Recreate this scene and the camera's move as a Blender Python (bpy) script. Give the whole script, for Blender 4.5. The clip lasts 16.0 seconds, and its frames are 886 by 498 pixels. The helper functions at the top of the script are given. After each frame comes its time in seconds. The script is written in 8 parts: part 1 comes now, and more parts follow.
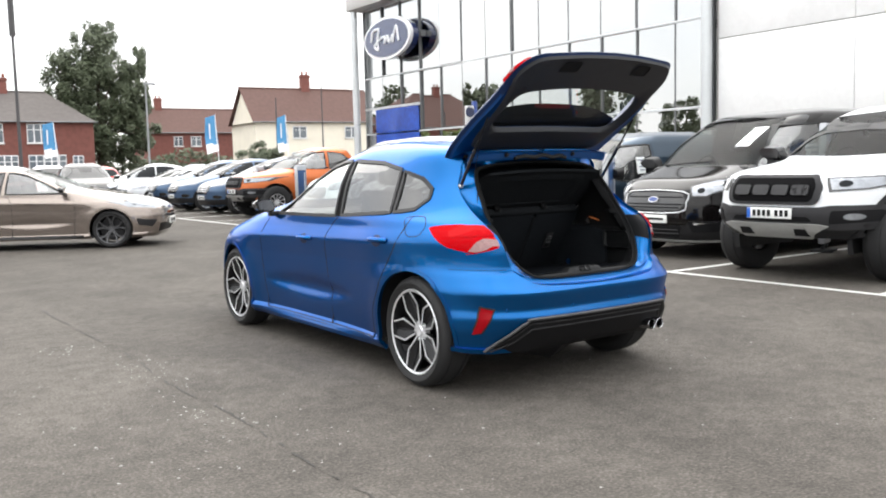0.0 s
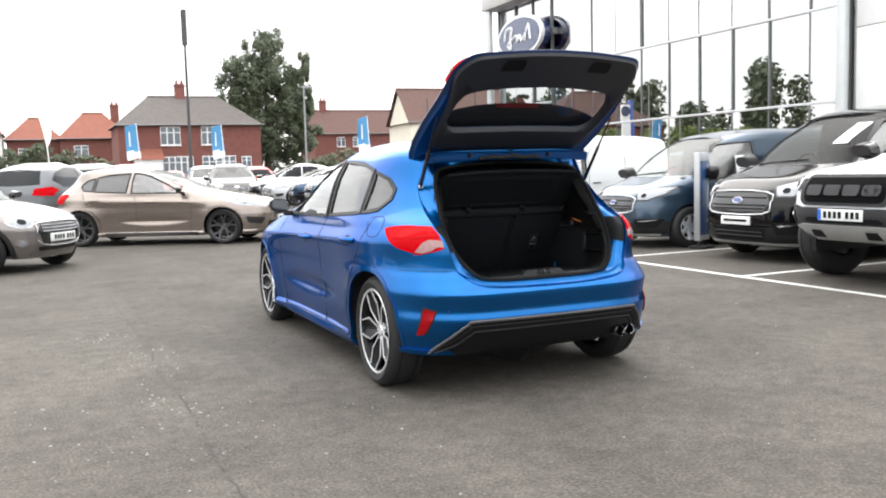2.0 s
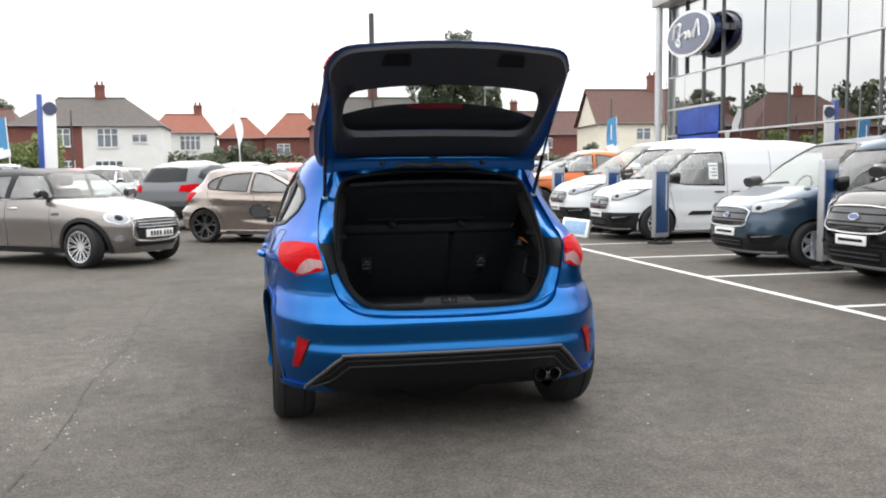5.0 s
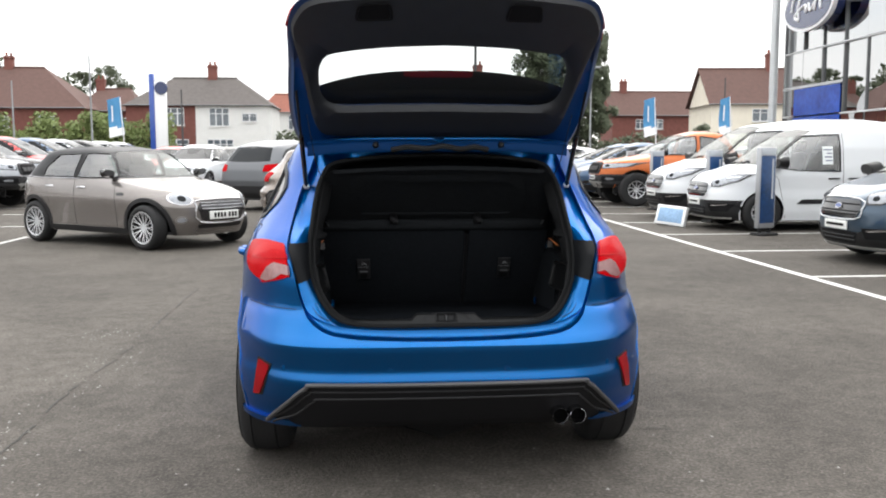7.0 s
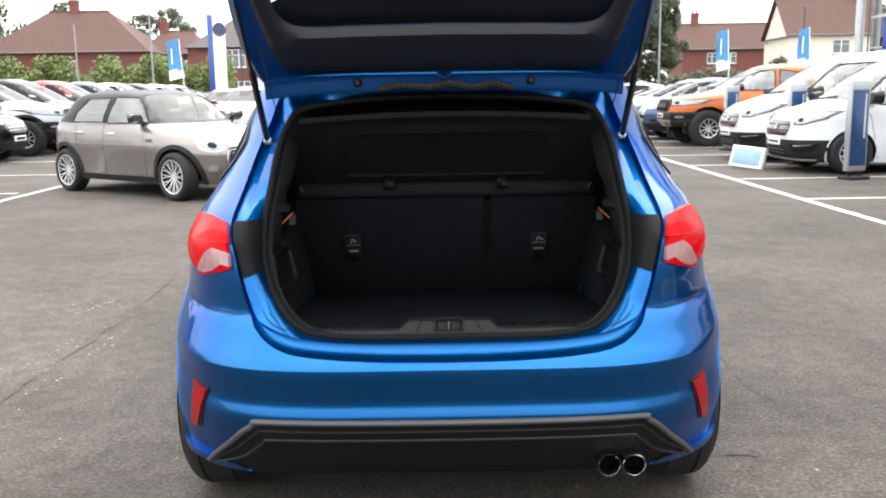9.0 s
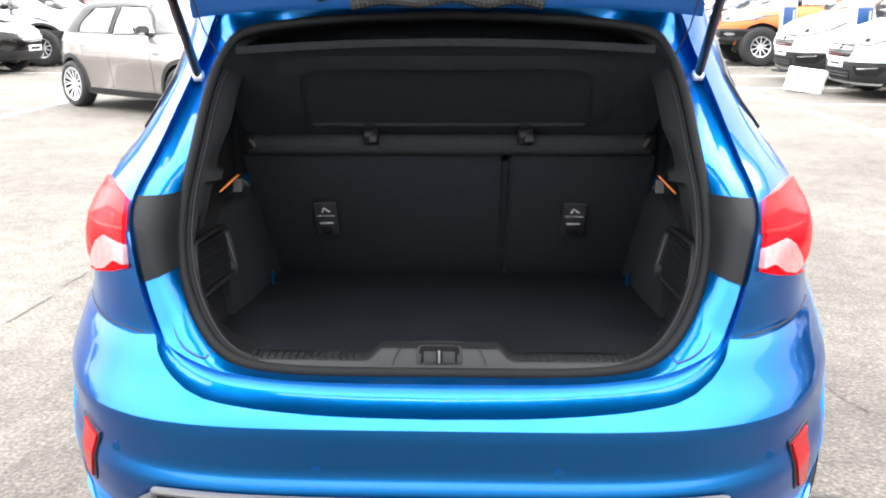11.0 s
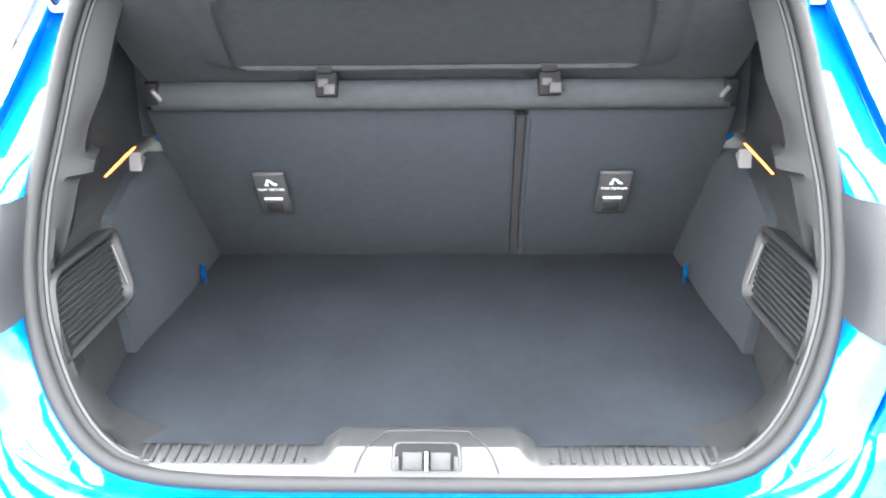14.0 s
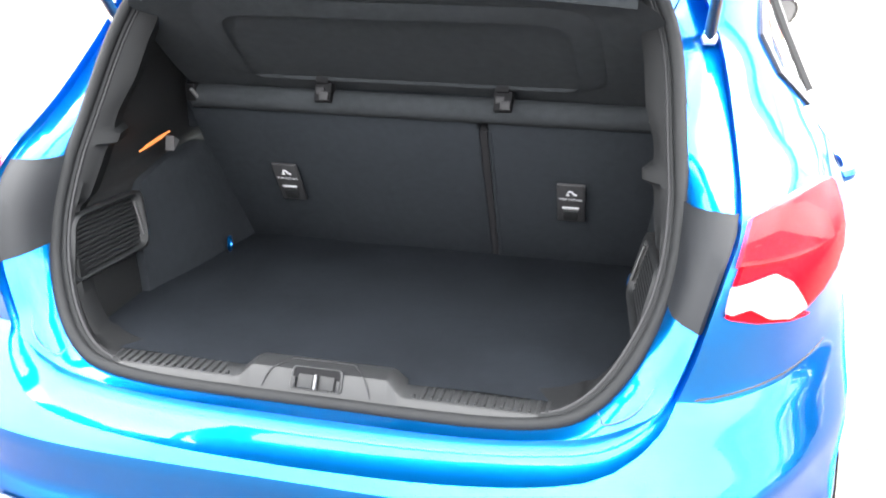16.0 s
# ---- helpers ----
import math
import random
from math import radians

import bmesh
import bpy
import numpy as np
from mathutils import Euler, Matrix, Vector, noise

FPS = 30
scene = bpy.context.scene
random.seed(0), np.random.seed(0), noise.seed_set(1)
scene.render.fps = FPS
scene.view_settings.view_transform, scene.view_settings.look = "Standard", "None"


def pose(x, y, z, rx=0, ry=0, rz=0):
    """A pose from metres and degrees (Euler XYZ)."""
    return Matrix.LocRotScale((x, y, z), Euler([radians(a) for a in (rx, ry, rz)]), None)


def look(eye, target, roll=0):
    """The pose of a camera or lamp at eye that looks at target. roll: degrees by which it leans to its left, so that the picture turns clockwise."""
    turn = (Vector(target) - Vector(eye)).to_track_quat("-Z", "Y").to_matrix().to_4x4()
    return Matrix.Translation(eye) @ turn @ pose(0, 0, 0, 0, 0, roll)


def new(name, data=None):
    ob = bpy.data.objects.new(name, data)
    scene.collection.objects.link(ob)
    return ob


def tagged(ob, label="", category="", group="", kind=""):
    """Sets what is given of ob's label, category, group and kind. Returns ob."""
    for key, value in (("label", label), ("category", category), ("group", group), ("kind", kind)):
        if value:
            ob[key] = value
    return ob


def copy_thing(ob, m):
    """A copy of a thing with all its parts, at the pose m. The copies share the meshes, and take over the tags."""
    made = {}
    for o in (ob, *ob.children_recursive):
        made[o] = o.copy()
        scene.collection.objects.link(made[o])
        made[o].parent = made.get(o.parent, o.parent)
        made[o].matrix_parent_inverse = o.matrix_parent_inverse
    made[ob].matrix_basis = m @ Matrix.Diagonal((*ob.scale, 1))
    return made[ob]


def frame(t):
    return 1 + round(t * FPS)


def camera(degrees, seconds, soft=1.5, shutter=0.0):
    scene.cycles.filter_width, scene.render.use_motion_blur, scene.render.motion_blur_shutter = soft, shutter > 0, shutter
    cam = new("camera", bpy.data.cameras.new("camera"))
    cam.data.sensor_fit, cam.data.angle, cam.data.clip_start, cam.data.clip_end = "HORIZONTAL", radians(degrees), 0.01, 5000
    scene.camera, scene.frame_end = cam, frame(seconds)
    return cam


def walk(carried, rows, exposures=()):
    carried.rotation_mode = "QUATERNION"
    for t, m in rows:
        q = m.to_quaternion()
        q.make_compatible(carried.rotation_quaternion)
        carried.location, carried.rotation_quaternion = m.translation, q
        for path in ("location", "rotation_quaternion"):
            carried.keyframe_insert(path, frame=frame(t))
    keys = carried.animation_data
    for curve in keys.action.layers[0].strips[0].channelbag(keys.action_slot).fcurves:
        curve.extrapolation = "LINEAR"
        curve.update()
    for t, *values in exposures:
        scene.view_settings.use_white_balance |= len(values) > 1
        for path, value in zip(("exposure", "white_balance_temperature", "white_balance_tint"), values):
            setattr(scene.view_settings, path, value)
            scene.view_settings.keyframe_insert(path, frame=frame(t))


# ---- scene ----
cam = camera(53.3, 16.0, soft=2.0)
PATH = [
    (0, (-3.575, -4.28, 1.288), (-2.443, -2.642, 1.099), -1.4),
    (0.5, (-3.317, -4.477, 1.296), (-2.253, -2.794, 1.105), -1.7),
    (1, (-3.091, -4.615, 1.279), (-2.108, -2.883, 1.095), -1.4),
    (1.5, (-2.826, -4.708, 1.281), (-1.932, -2.928, 1.097), -1.1),
    (2, (-2.554, -4.868, 1.269), (-1.741, -3.05, 1.087), -1.6),
    (2.5, (-2.27, -4.966, 1.271), (-1.518, -3.122, 1.087), -1.9),
    (3, (-1.962, -4.919, 1.255), (-1.27, -3.052, 1.063), -1.9),
    (3.5, (-1.677, -4.916, 1.261), (-1.058, -3.024, 1.071), -1.9),
    (4, (-1.379, -4.895, 1.286), (-0.829, -2.981, 1.104), -1.5),
    (6.5, (-0.373, -4.159, 1.283), (-0.183, -2.177, 1.098), -0.0),
    (7, (-0.273, -3.912, 1.299), (-0.119, -1.929, 1.086), -0.1),
    (7.5, (-0.166, -3.646, 1.304), (-0.06, -1.663, 1.061), -0.5),
    (8, (-0.09, -3.411, 1.299), (-0.035, -1.432, 1.015), -0.7),
    (8.5, (-0.057, -3.147, 1.303), (-0.025, -1.172, 0.987), -0.9),
    (9, (-0.02, -2.924, 1.302), (-0.014, -0.954, 0.956), -0.9),
    (9.5, (0.033, -2.697, 1.311), (0.0, -0.734, 0.927), -0.5),
    (12, (0.067, -1.793, 1.32), (-0.025, 0.098, 0.675), -0.9),
    (12.5, (0.047, -1.637, 1.323), (-0.047, 0.236, 0.628), -1.8),
    (13, (0.04, -1.542, 1.327), (-0.042, 0.32, 0.6), -2.0),
    (13.5, (0.048, -1.48, 1.331), (-0.02, 0.365, 0.563), -1.2),
    (14, (0.056, -1.455, 1.346), (-0.008, 0.379, 0.551), -0.9),
    (14.5, (0.074, -1.464, 1.363), (-0.003, 0.364, 0.555), -1.7),
    (15, (0.165, -1.5, 1.365), (0.016, 0.328, 0.569), -1.5),
    (15.5, (0.308, -1.564, 1.359), (0.025, 0.266, 0.604), -0.5),
    (16, (0.471, -1.698, 1.362), (0.045, 0.121, 0.647), 0.4),
]
EXPOSURES = [(0.0, 1.08), (0.5, 1.08), (1.0, 1.28), (2.0, 1.2), (3.5, 1.22), (4.0, 0.9), (6.5, 0.83), (8.0, 1.03), (8.5, 1.2), (9.5, 1.5), (12.0, 4.22), (13.0, 5.65), (14.5, 5.65), (15.0, 5.35), (15.5, 4.9), (16.0, 4.25)]
walk(cam, [(t, look(eye, target, roll)) for t, eye, target, roll in PATH], EXPOSURES)

# ---- daylight: bright thin overcast, the sun behind cloud ahead of the car ----
SUN_ELEV, SUN_AZ = radians(48), radians(18)
world = bpy.data.worlds.new("sky")
scene.world = world
world.use_nodes = True
wn, wl = world.node_tree.nodes, world.node_tree.links
wn.clear()
sky = wn.new("ShaderNodeTexSky")
sky.sky_type, sky.sun_disc, sky.sun_elevation, sky.sun_rotation = "NISHITA", False, SUN_ELEV, SUN_AZ
coord, lay = wn.new("ShaderNodeTexCoord"), wn.new("ShaderNodeMapping")
lay.inputs["Scale"].default_value = (1.0, 1.0, 2.6)
clouds = wn.new("ShaderNodeTexNoise")
clouds.inputs["Scale"].default_value, clouds.inputs["Detail"].default_value, clouds.inputs["Roughness"].default_value = 2.2, 7.0, 0.55
ramp = wn.new("ShaderNodeValToRGB")
ramp.color_ramp.elements[0].position, ramp.color_ramp.elements[0].color = 0.36, (0.70, 0.70, 0.70, 1)
ramp.color_ramp.elements[1].position, ramp.color_ramp.elements[1].color = 0.56, (1.0, 1.0, 1.0, 1)
mixed = wn.new("ShaderNodeMixRGB")
mixed.inputs["Color2"].default_value = (11.4, 11.4, 11.35, 1)
backg, wout = wn.new("ShaderNodeBackground"), wn.new("ShaderNodeOutputWorld")
height, swell = wn.new("ShaderNodeSeparateXYZ"), wn.new("ShaderNodeMapRange")
swell.inputs["To Min"].default_value, swell.inputs["To Max"].default_value = 0.076, 0.168
wl.new(coord.outputs["Generated"], lay.inputs["Vector"])
wl.new(lay.outputs["Vector"], clouds.inputs["Vector"])
wl.new(clouds.outputs["Fac"], ramp.inputs["Fac"])
wl.new(ramp.outputs["Color"], mixed.inputs["Fac"])
wl.new(sky.outputs["Color"], mixed.inputs["Color1"])
wl.new(coord.outputs["Generated"], height.inputs[0])
wl.new(height.outputs["Z"], swell.inputs["Value"])
wl.new(swell.outputs[0], backg.inputs["Strength"])
wl.new(mixed.outputs["Color"], backg.inputs["Color"])
wl.new(backg.outputs["Background"], wout.inputs["Surface"])
sun = new("sun", bpy.data.lights.new("sun", "SUN"))
sun.data.energy, sun.data.angle, sun.data.color = 1.1, radians(70), (1.0, 0.96, 0.9)
sun.matrix_world = look((0, 0, 30), (-30 * math.sin(SUN_AZ) / math.tan(SUN_ELEV), -30 * math.cos(SUN_AZ) / math.tan(SUN_ELEV), 0))


# ---- materials ----
def material(name, colour, rough=0.5, metal=0.0, vary=0.0, scale=8.0, bump=0.0, bump_scale=60.0, coat=0.0, spec=0.5, emit=None, emit_power=0.0, fleck=0.0, each=0.0):
    """A principled material with colour that varies at two scales, fine relief and, with each, a shade of its own for every object."""
    m = bpy.data.materials.new(name)
    m.use_nodes = True
    nt = m.node_tree
    p = nt.nodes["Principled BSDF"]
    p.inputs["Base Color"].default_value = (*colour, 1)
    p.inputs["Roughness"].default_value, p.inputs["Metallic"].default_value = rough, metal
    p.inputs["Coat Weight"].default_value, p.inputs["Coat Roughness"].default_value = coat, 0.03
    p.inputs["Specular IOR Level"].default_value = spec
    if emit:
        p.inputs["Emission Color"].default_value, p.inputs["Emission Strength"].default_value = (*emit, 1), emit_power
    where = nt.nodes.new("ShaderNodeTexCoord").outputs["Object"]
    if vary:
        a, b = nt.nodes.new("ShaderNodeTexNoise"), nt.nodes.new("ShaderNodeTexNoise")
        for n, sc in ((a, scale), (b, scale * 9)):
            n.inputs["Scale"].default_value, n.inputs["Detail"].default_value = sc, 5
            nt.links.new(where, n.inputs["Vector"])
        add = nt.nodes.new("ShaderNodeMath")
        add.operation = "ADD"
        nt.links.new(a.outputs["Fac"], add.inputs[0]), nt.links.new(b.outputs["Fac"], add.inputs[1])
        span = nt.nodes.new("ShaderNodeMapRange")
        span.inputs["From Min"].default_value, span.inputs["From Max"].default_value = 0.6, 1.4
        span.inputs["To Min"].default_value, span.inputs["To Max"].default_value = 1 - vary, 1 + vary
        nt.links.new(add.outputs[0], span.inputs["Value"])
        hsv = nt.nodes.new("ShaderNodeHueSaturation")
        hsv.inputs["Color"].default_value = (*colour, 1)
        if each:
            info, mul, dark = nt.nodes.new("ShaderNodeObjectInfo"), nt.nodes.new("ShaderNodeMapRange"), nt.nodes.new("ShaderNodeMath")
            mul.inputs["To Min"].default_value, mul.inputs["To Max"].default_value = 1 - each, 1 + each
            dark.operation = "MULTIPLY"
            nt.links.new(info.outputs["Random"], mul.inputs["Value"])
            nt.links.new(mul.outputs[0], dark.inputs[0]), nt.links.new(span.outputs[0], dark.inputs[1])
            nt.links.new(dark.outputs[0], hsv.inputs["Value"])
        else:
            nt.links.new(span.outputs[0], hsv.inputs["Value"])
        nt.links.new(hsv.outputs["Color"], p.inputs["Base Color"])
    if fleck:
        v = nt.nodes.new("ShaderNodeTexVoronoi")
        v.inputs["Scale"].default_value = 900
        nt.links.new(where, v.inputs["Vector"])
        bm_ = nt.nodes.new("ShaderNodeBump")
        bm_.inputs["Strength"].default_value, bm_.inputs["Distance"].default_value = fleck, 0.0004
        nt.links.new(v.outputs["Distance"], bm_.inputs["Height"])
        nt.links.new(bm_.outputs["Normal"], p.inputs["Normal"])
    if bump:
        n = nt.nodes.new("ShaderNodeTexNoise")
        n.inputs["Scale"].default_value, n.inputs["Detail"].default_value = bump_scale, 6
        nt.links.new(where, n.inputs["Vector"])
        bm_ = nt.nodes.new("ShaderNodeBump")
        bm_.inputs["Strength"].default_value, bm_.inputs["Distance"].default_value = bump, 0.01
        nt.links.new(n.outputs["Fac"], bm_.inputs["Height"])
        nt.links.new(bm_.outputs["Normal"], p.inputs["Normal"])
    return m


def glass_material(name, tint, rough=0.0, mirror_part=0.06, most=0.55):
    """Thin window glass: see-through in its tint, with a mirror gloss that grows towards grazing view."""
    m = bpy.data.materials.new(name)
    m.use_nodes = True
    nt = m.node_tree
    nt.nodes.clear()
    out, mix = nt.nodes.new("ShaderNodeOutputMaterial"), nt.nodes.new("ShaderNodeMixShader")
    facing, power, span = nt.nodes.new("ShaderNodeLayerWeight"), nt.nodes.new("ShaderNodeMath"), nt.nodes.new("ShaderNodeMapRange")
    clear, gloss = nt.nodes.new("ShaderNodeBsdfTransparent"), nt.nodes.new("ShaderNodeBsdfGlossy")
    clear.inputs["Color"].default_value = (*tint, 1)
    gloss.inputs["Roughness"].default_value = rough
    facing.inputs["Blend"].default_value = 0.5
    power.operation, power.inputs[1].default_value = "POWER", 4.0
    span.inputs["To Min"].default_value, span.inputs["To Max"].default_value = mirror_part, max(most, mirror_part)
    nt.links.new(facing.outputs["Facing"], power.inputs[0])
    nt.links.new(power.outputs[0], span.inputs["Value"])
    nt.links.new(span.outputs[0], mix.inputs[0]), nt.links.new(clear.outputs[0], mix.inputs[1]), nt.links.new(gloss.outputs[0], mix.inputs[2])
    nt.links.new(mix.outputs[0], out.inputs["Surface"])
    return m


def paint(name, colour, metal=0.45, rough=0.34, coat=0.35):
    return material(name, colour, rough, metal, coat=coat, fleck=0.12 if metal > 0.3 else 0)


BLUE = paint("blue_paint", (0.0, 0.094, 0.305), 0.95, 0.30, 0.75)
for key, value in (("Coat IOR", 1.36), ("Coat Roughness", 0.025), ("Specular Tint", (0.12, 0.46, 1.0, 1.0))):
    BLUE.node_tree.nodes["Principled BSDF"].inputs[key].default_value = value
# body blue darkened for edges and hollows that lie in shade
SHADEBLUE = paint("shaded_blue_paint", (0.0005, 0.016, 0.07), 0.3, 0.45, 0.0)
# darker, less glossy blue for inner panels and tailgate edges
INNERBLUE = paint("inner_blue_paint", (0.001, 0.055, 0.21), 0.4, 0.4, 0.25)
GOLD = paint("champagne_paint", (0.27, 0.228, 0.20), 0.7, 0.24, 0.9)
TAUPE = paint("taupe_paint", (0.230, 0.212, 0.202), 0.7, 0.26, 0.45)
WHITE = paint("white_paint", (0.66, 0.68, 0.70), 0.0, 0.3)
BLACKP = paint("black_paint", (0.0035, 0.003, 0.003), 0.0, 0.07, 0.0)
BLACKP.node_tree.nodes["Principled BSDF"].inputs["Specular IOR Level"].default_value = 0.3
STEEL = paint("steel_blue_paint", (0.034, 0.060, 0.092), 0.6, 0.30, 0.7)
MIDBLUE = paint("mid_blue_paint", (0.05, 0.092, 0.165), 0.4)
ORANGE = paint("orange_paint", (0.46, 0.11, 0.02), 0.45)
SILVER = paint("silver_paint", (0.45, 0.47, 0.5), 0.7)
GREYP = paint("grey_paint", (0.10, 0.105, 0.115), 0.5)
REDP = paint("red_paint", (0.42, 0.02, 0.02), 0.3)
GLASS = glass_material("clear_glass", (0.84, 0.89, 0.87), 0.0, 0.22, 0.9)
SCREEN = glass_material("windscreen_glass", (0.66, 0.73, 0.70), 0.0, 0.09, 0.40)
# windscreen glass darkened and dulled to stand for dark reflections
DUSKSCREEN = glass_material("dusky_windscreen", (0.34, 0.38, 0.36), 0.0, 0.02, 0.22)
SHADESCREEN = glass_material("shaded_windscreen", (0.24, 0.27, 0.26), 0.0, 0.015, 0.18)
TINTED = glass_material("privacy_glass", (0.16, 0.15, 0.15), 0.0, 0.14, 0.9)
DARKGLASS = material("dark_glass", (0.012, 0.014, 0.016), 0.03, spec=0.15)
RUBBER = material("rubber", (0.0075, 0.0075, 0.0082), 0.75, bump=0.15, bump_scale=300, vary=0.2, scale=20)
TRIM = material("black_plastic", (0.011, 0.011, 0.0122), 0.5, spec=0.35, vary=0.15, scale=30, bump=0.08, bump_scale=700)
GLOSSBLACK = material("gloss_black", (0.01, 0.01, 0.011), 0.12, coat=0.6)
SEAL = material("door_seal_rubber", (0.0036, 0.0039, 0.0044), 0.65, spec=0.12, vary=0.15, scale=40, bump=0.1, bump_scale=500)
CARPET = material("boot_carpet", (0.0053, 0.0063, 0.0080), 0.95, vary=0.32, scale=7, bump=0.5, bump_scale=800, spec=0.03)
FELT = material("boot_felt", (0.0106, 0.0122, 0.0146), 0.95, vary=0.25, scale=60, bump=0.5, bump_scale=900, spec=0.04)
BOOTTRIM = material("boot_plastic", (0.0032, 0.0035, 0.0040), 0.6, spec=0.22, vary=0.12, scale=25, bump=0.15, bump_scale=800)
GREYTRIM = material("grey_body_plastic", (0.0042, 0.0047, 0.0058), 0.55, spec=0.12, vary=0.1, scale=20)
POCKETTRIM = material("grained_pocket_plastic", (0.0034, 0.0037, 0.0043), 0.55, spec=0.18, vary=0.12, scale=25, bump=0.15, bump_scale=800)
RIBGREY = material("light_grey_part", (0.032, 0.033, 0.035), 0.45)
SILLPLASTIC = material("satin_sill_plastic", (0.0055, 0.0058, 0.0064), 0.5, spec=0.22, vary=0.15, scale=25, bump=0.06, bump_scale=800)
LATCHGREY = material("latch_grey_plastic", (0.0085, 0.0088, 0.0096), 0.5, spec=0.3)
GATETRIM = material("grained_tailgate_plastic", (0.021, 0.022, 0.026), 0.5, spec=0.35, vary=0.15, scale=20, bump=0.08, bump_scale=700)
MIRROR = material("mirror_glass", (0.22, 0.23, 0.25), 0.03, 1.0)
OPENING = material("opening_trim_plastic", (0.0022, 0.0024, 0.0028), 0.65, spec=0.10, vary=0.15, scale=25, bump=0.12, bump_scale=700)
CHROME = material("chrome", (0.55, 0.55, 0.57), 0.13, 1.0)
ALLOY = material("alloy", (0.70, 0.71, 0.73), 0.33, 0.65)
DARKALLOY = material("dark_alloy", (0.010, 0.010, 0.011), 0.35, 0.2, spec=0.3)
REDLENS = material("red_lens", (0.40, 0.001, 0.004), 0.25, spec=0.02, coat=0.05)
REFLECTOR = material("red_reflector", (0.24, 0.002, 0.006), 0.2, spec=0.1, coat=0.1, vary=0.2, scale=90)
PALELENS = material("pale_red_lens", (0.44, 0.006, 0.008), 0.2, spec=0.04, coat=0.08)
CLEARLENS = material("clear_lens", (0.27, 0.14, 0.14), 0.15, coat=0.4, vary=0.25, scale=60)
ROOFBLACK = material("satin_black_roof", (0.008, 0.008, 0.009), 0.4, spec=0.2)
GRILLEGREY = material("dark_grille_plastic", (0.024, 0.024, 0.026), 0.55, spec=0.2)
SKIDGREY = material("dull_silver_plastic", (0.30, 0.30, 0.29), 0.5, 0.3, vary=0.1, scale=6)
LAMPLENS = material("headlamp_lens", (0.27, 0.285, 0.31), 0.16, 0.5, coat=1.0, vary=0.35, scale=14)
MATTBLACK = material("matt_black_plastic", (0.0025, 0.0025, 0.003), 0.7, spec=0.06)
PLATEW = material("plate_white", (0.75, 0.76, 0.74), 0.4)
PLATEY = material("plate_yellow", (0.75, 0.55, 0.05), 0.4)
# for print, dark plastic, and sheets that stand for shade in recesses
FLATBLACK = material("flat_black", (0.007, 0.007, 0.008), 0.6, spec=0.15)


# ---- building blocks ----
def finish(name, bm, mat, parent=None, label="", smooth=None):
    """Links a bmesh as one mesh object, under a parent where one is given."""
    bmesh.ops.recalc_face_normals(bm, faces=bm.faces[:])
    me = bpy.data.meshes.new(name)
    bm.to_mesh(me)
    bm.free()
    for m in mat if isinstance(mat, (list, tuple)) else [mat]:
        me.materials.append(m)
    if smooth is not None:
        me.shade_smooth()
        me.set_sharp_from_angle(angle=radians(smooth))
    ob = new(name, me)
    ob.parent = parent
    if label:
        ob["label"] = label
    return ob


def part(name, bm, mat, parent, label="", smooth=40):
    return finish(name, bm, mat, parent, label, smooth)


def thing(name, m, label, category, group="", kind=""):
    """An Empty at a thing's base."""
    ob = new(name)
    ob.empty_display_size = 0.1
    ob.matrix_world = m
    return tagged(ob, label, category, group, kind)


def box(bm, x0, x1, y0, y1, z0, z1, bevel=0.0, m=None):
    """Adds a box between two corners, bevelled, at the pose m."""
    made = bmesh.ops.create_cube(bm, size=1.0, matrix=Matrix.LocRotScale(((x0 + x1) / 2, (y0 + y1) / 2, (z0 + z1) / 2), None, (x1 - x0, y1 - y0, z1 - z0)))
    verts = made["verts"]
    if bevel:
        edges = list({e for v in verts for e in v.link_edges})
        verts = list({v for f in bmesh.ops.bevel(bm, geom=edges, offset=bevel, segments=2, affect="EDGES", profile=0.5)["faces"] for v in f.verts} | {v for v in verts if v.is_valid})
    if m is not None:
        bmesh.ops.transform(bm, matrix=m, verts=verts)
    return bm


def tube(bm, points, radius, sides=8, closed=False, caps=True):
    """Adds a tube along points; radius may be a number or one for each point."""
    pts = [Vector(p) for p in points]
    n = len(pts)
    rad = radius if isinstance(radius, (list, tuple)) else [radius] * n
    rings, up = [], None
    for i, p in enumerate(pts):
        a = pts[(i - 1) % n] if closed or i else p
        b = pts[(i + 1) % n] if closed or i < n - 1 else p
        d = (b - a).normalized()
        if up is None:
            up = d.orthogonal().normalized()
        up = (up - d * up.dot(d)).normalized()
        side = d.cross(up)
        rings.append([bm.verts.new(p + rad[i] * (math.cos(2 * math.pi * k / sides) * up + math.sin(2 * math.pi * k / sides) * side)) for k in range(sides)])
    for i in range(n if closed else n - 1):
        a, b = rings[i], rings[(i + 1) % n]
        for k in range(sides):
            bm.faces.new((a[k], a[(k + 1) % sides], b[(k + 1) % sides], b[k]))
    if caps and not closed:
        bm.faces.new(rings[0]), bm.faces.new(rings[-1])
    return bm


def lathe(bm, profile, axis="x", steps=40, centre=(0, 0, 0)):
    """Turns a profile of (along, radius) round an axis."""
    rings = []
    for k in range(steps):
        a = 2 * math.pi * k / steps
        ring = []
        for along, r in profile:
            c, s = r * math.cos(a), r * math.sin(a)
            p = {"x": (along, c, s), "y": (c, along, s), "z": (c, s, along)}[axis]
            ring.append(bm.verts.new(Vector(p) + Vector(centre)))
        rings.append(ring)
    for k in range(steps):
        a, b = rings[k], rings[(k + 1) % steps]
        for i in range(len(profile) - 1):
            bm.faces.new((a[i], a[i + 1], b[i + 1], b[i]))
    return bm


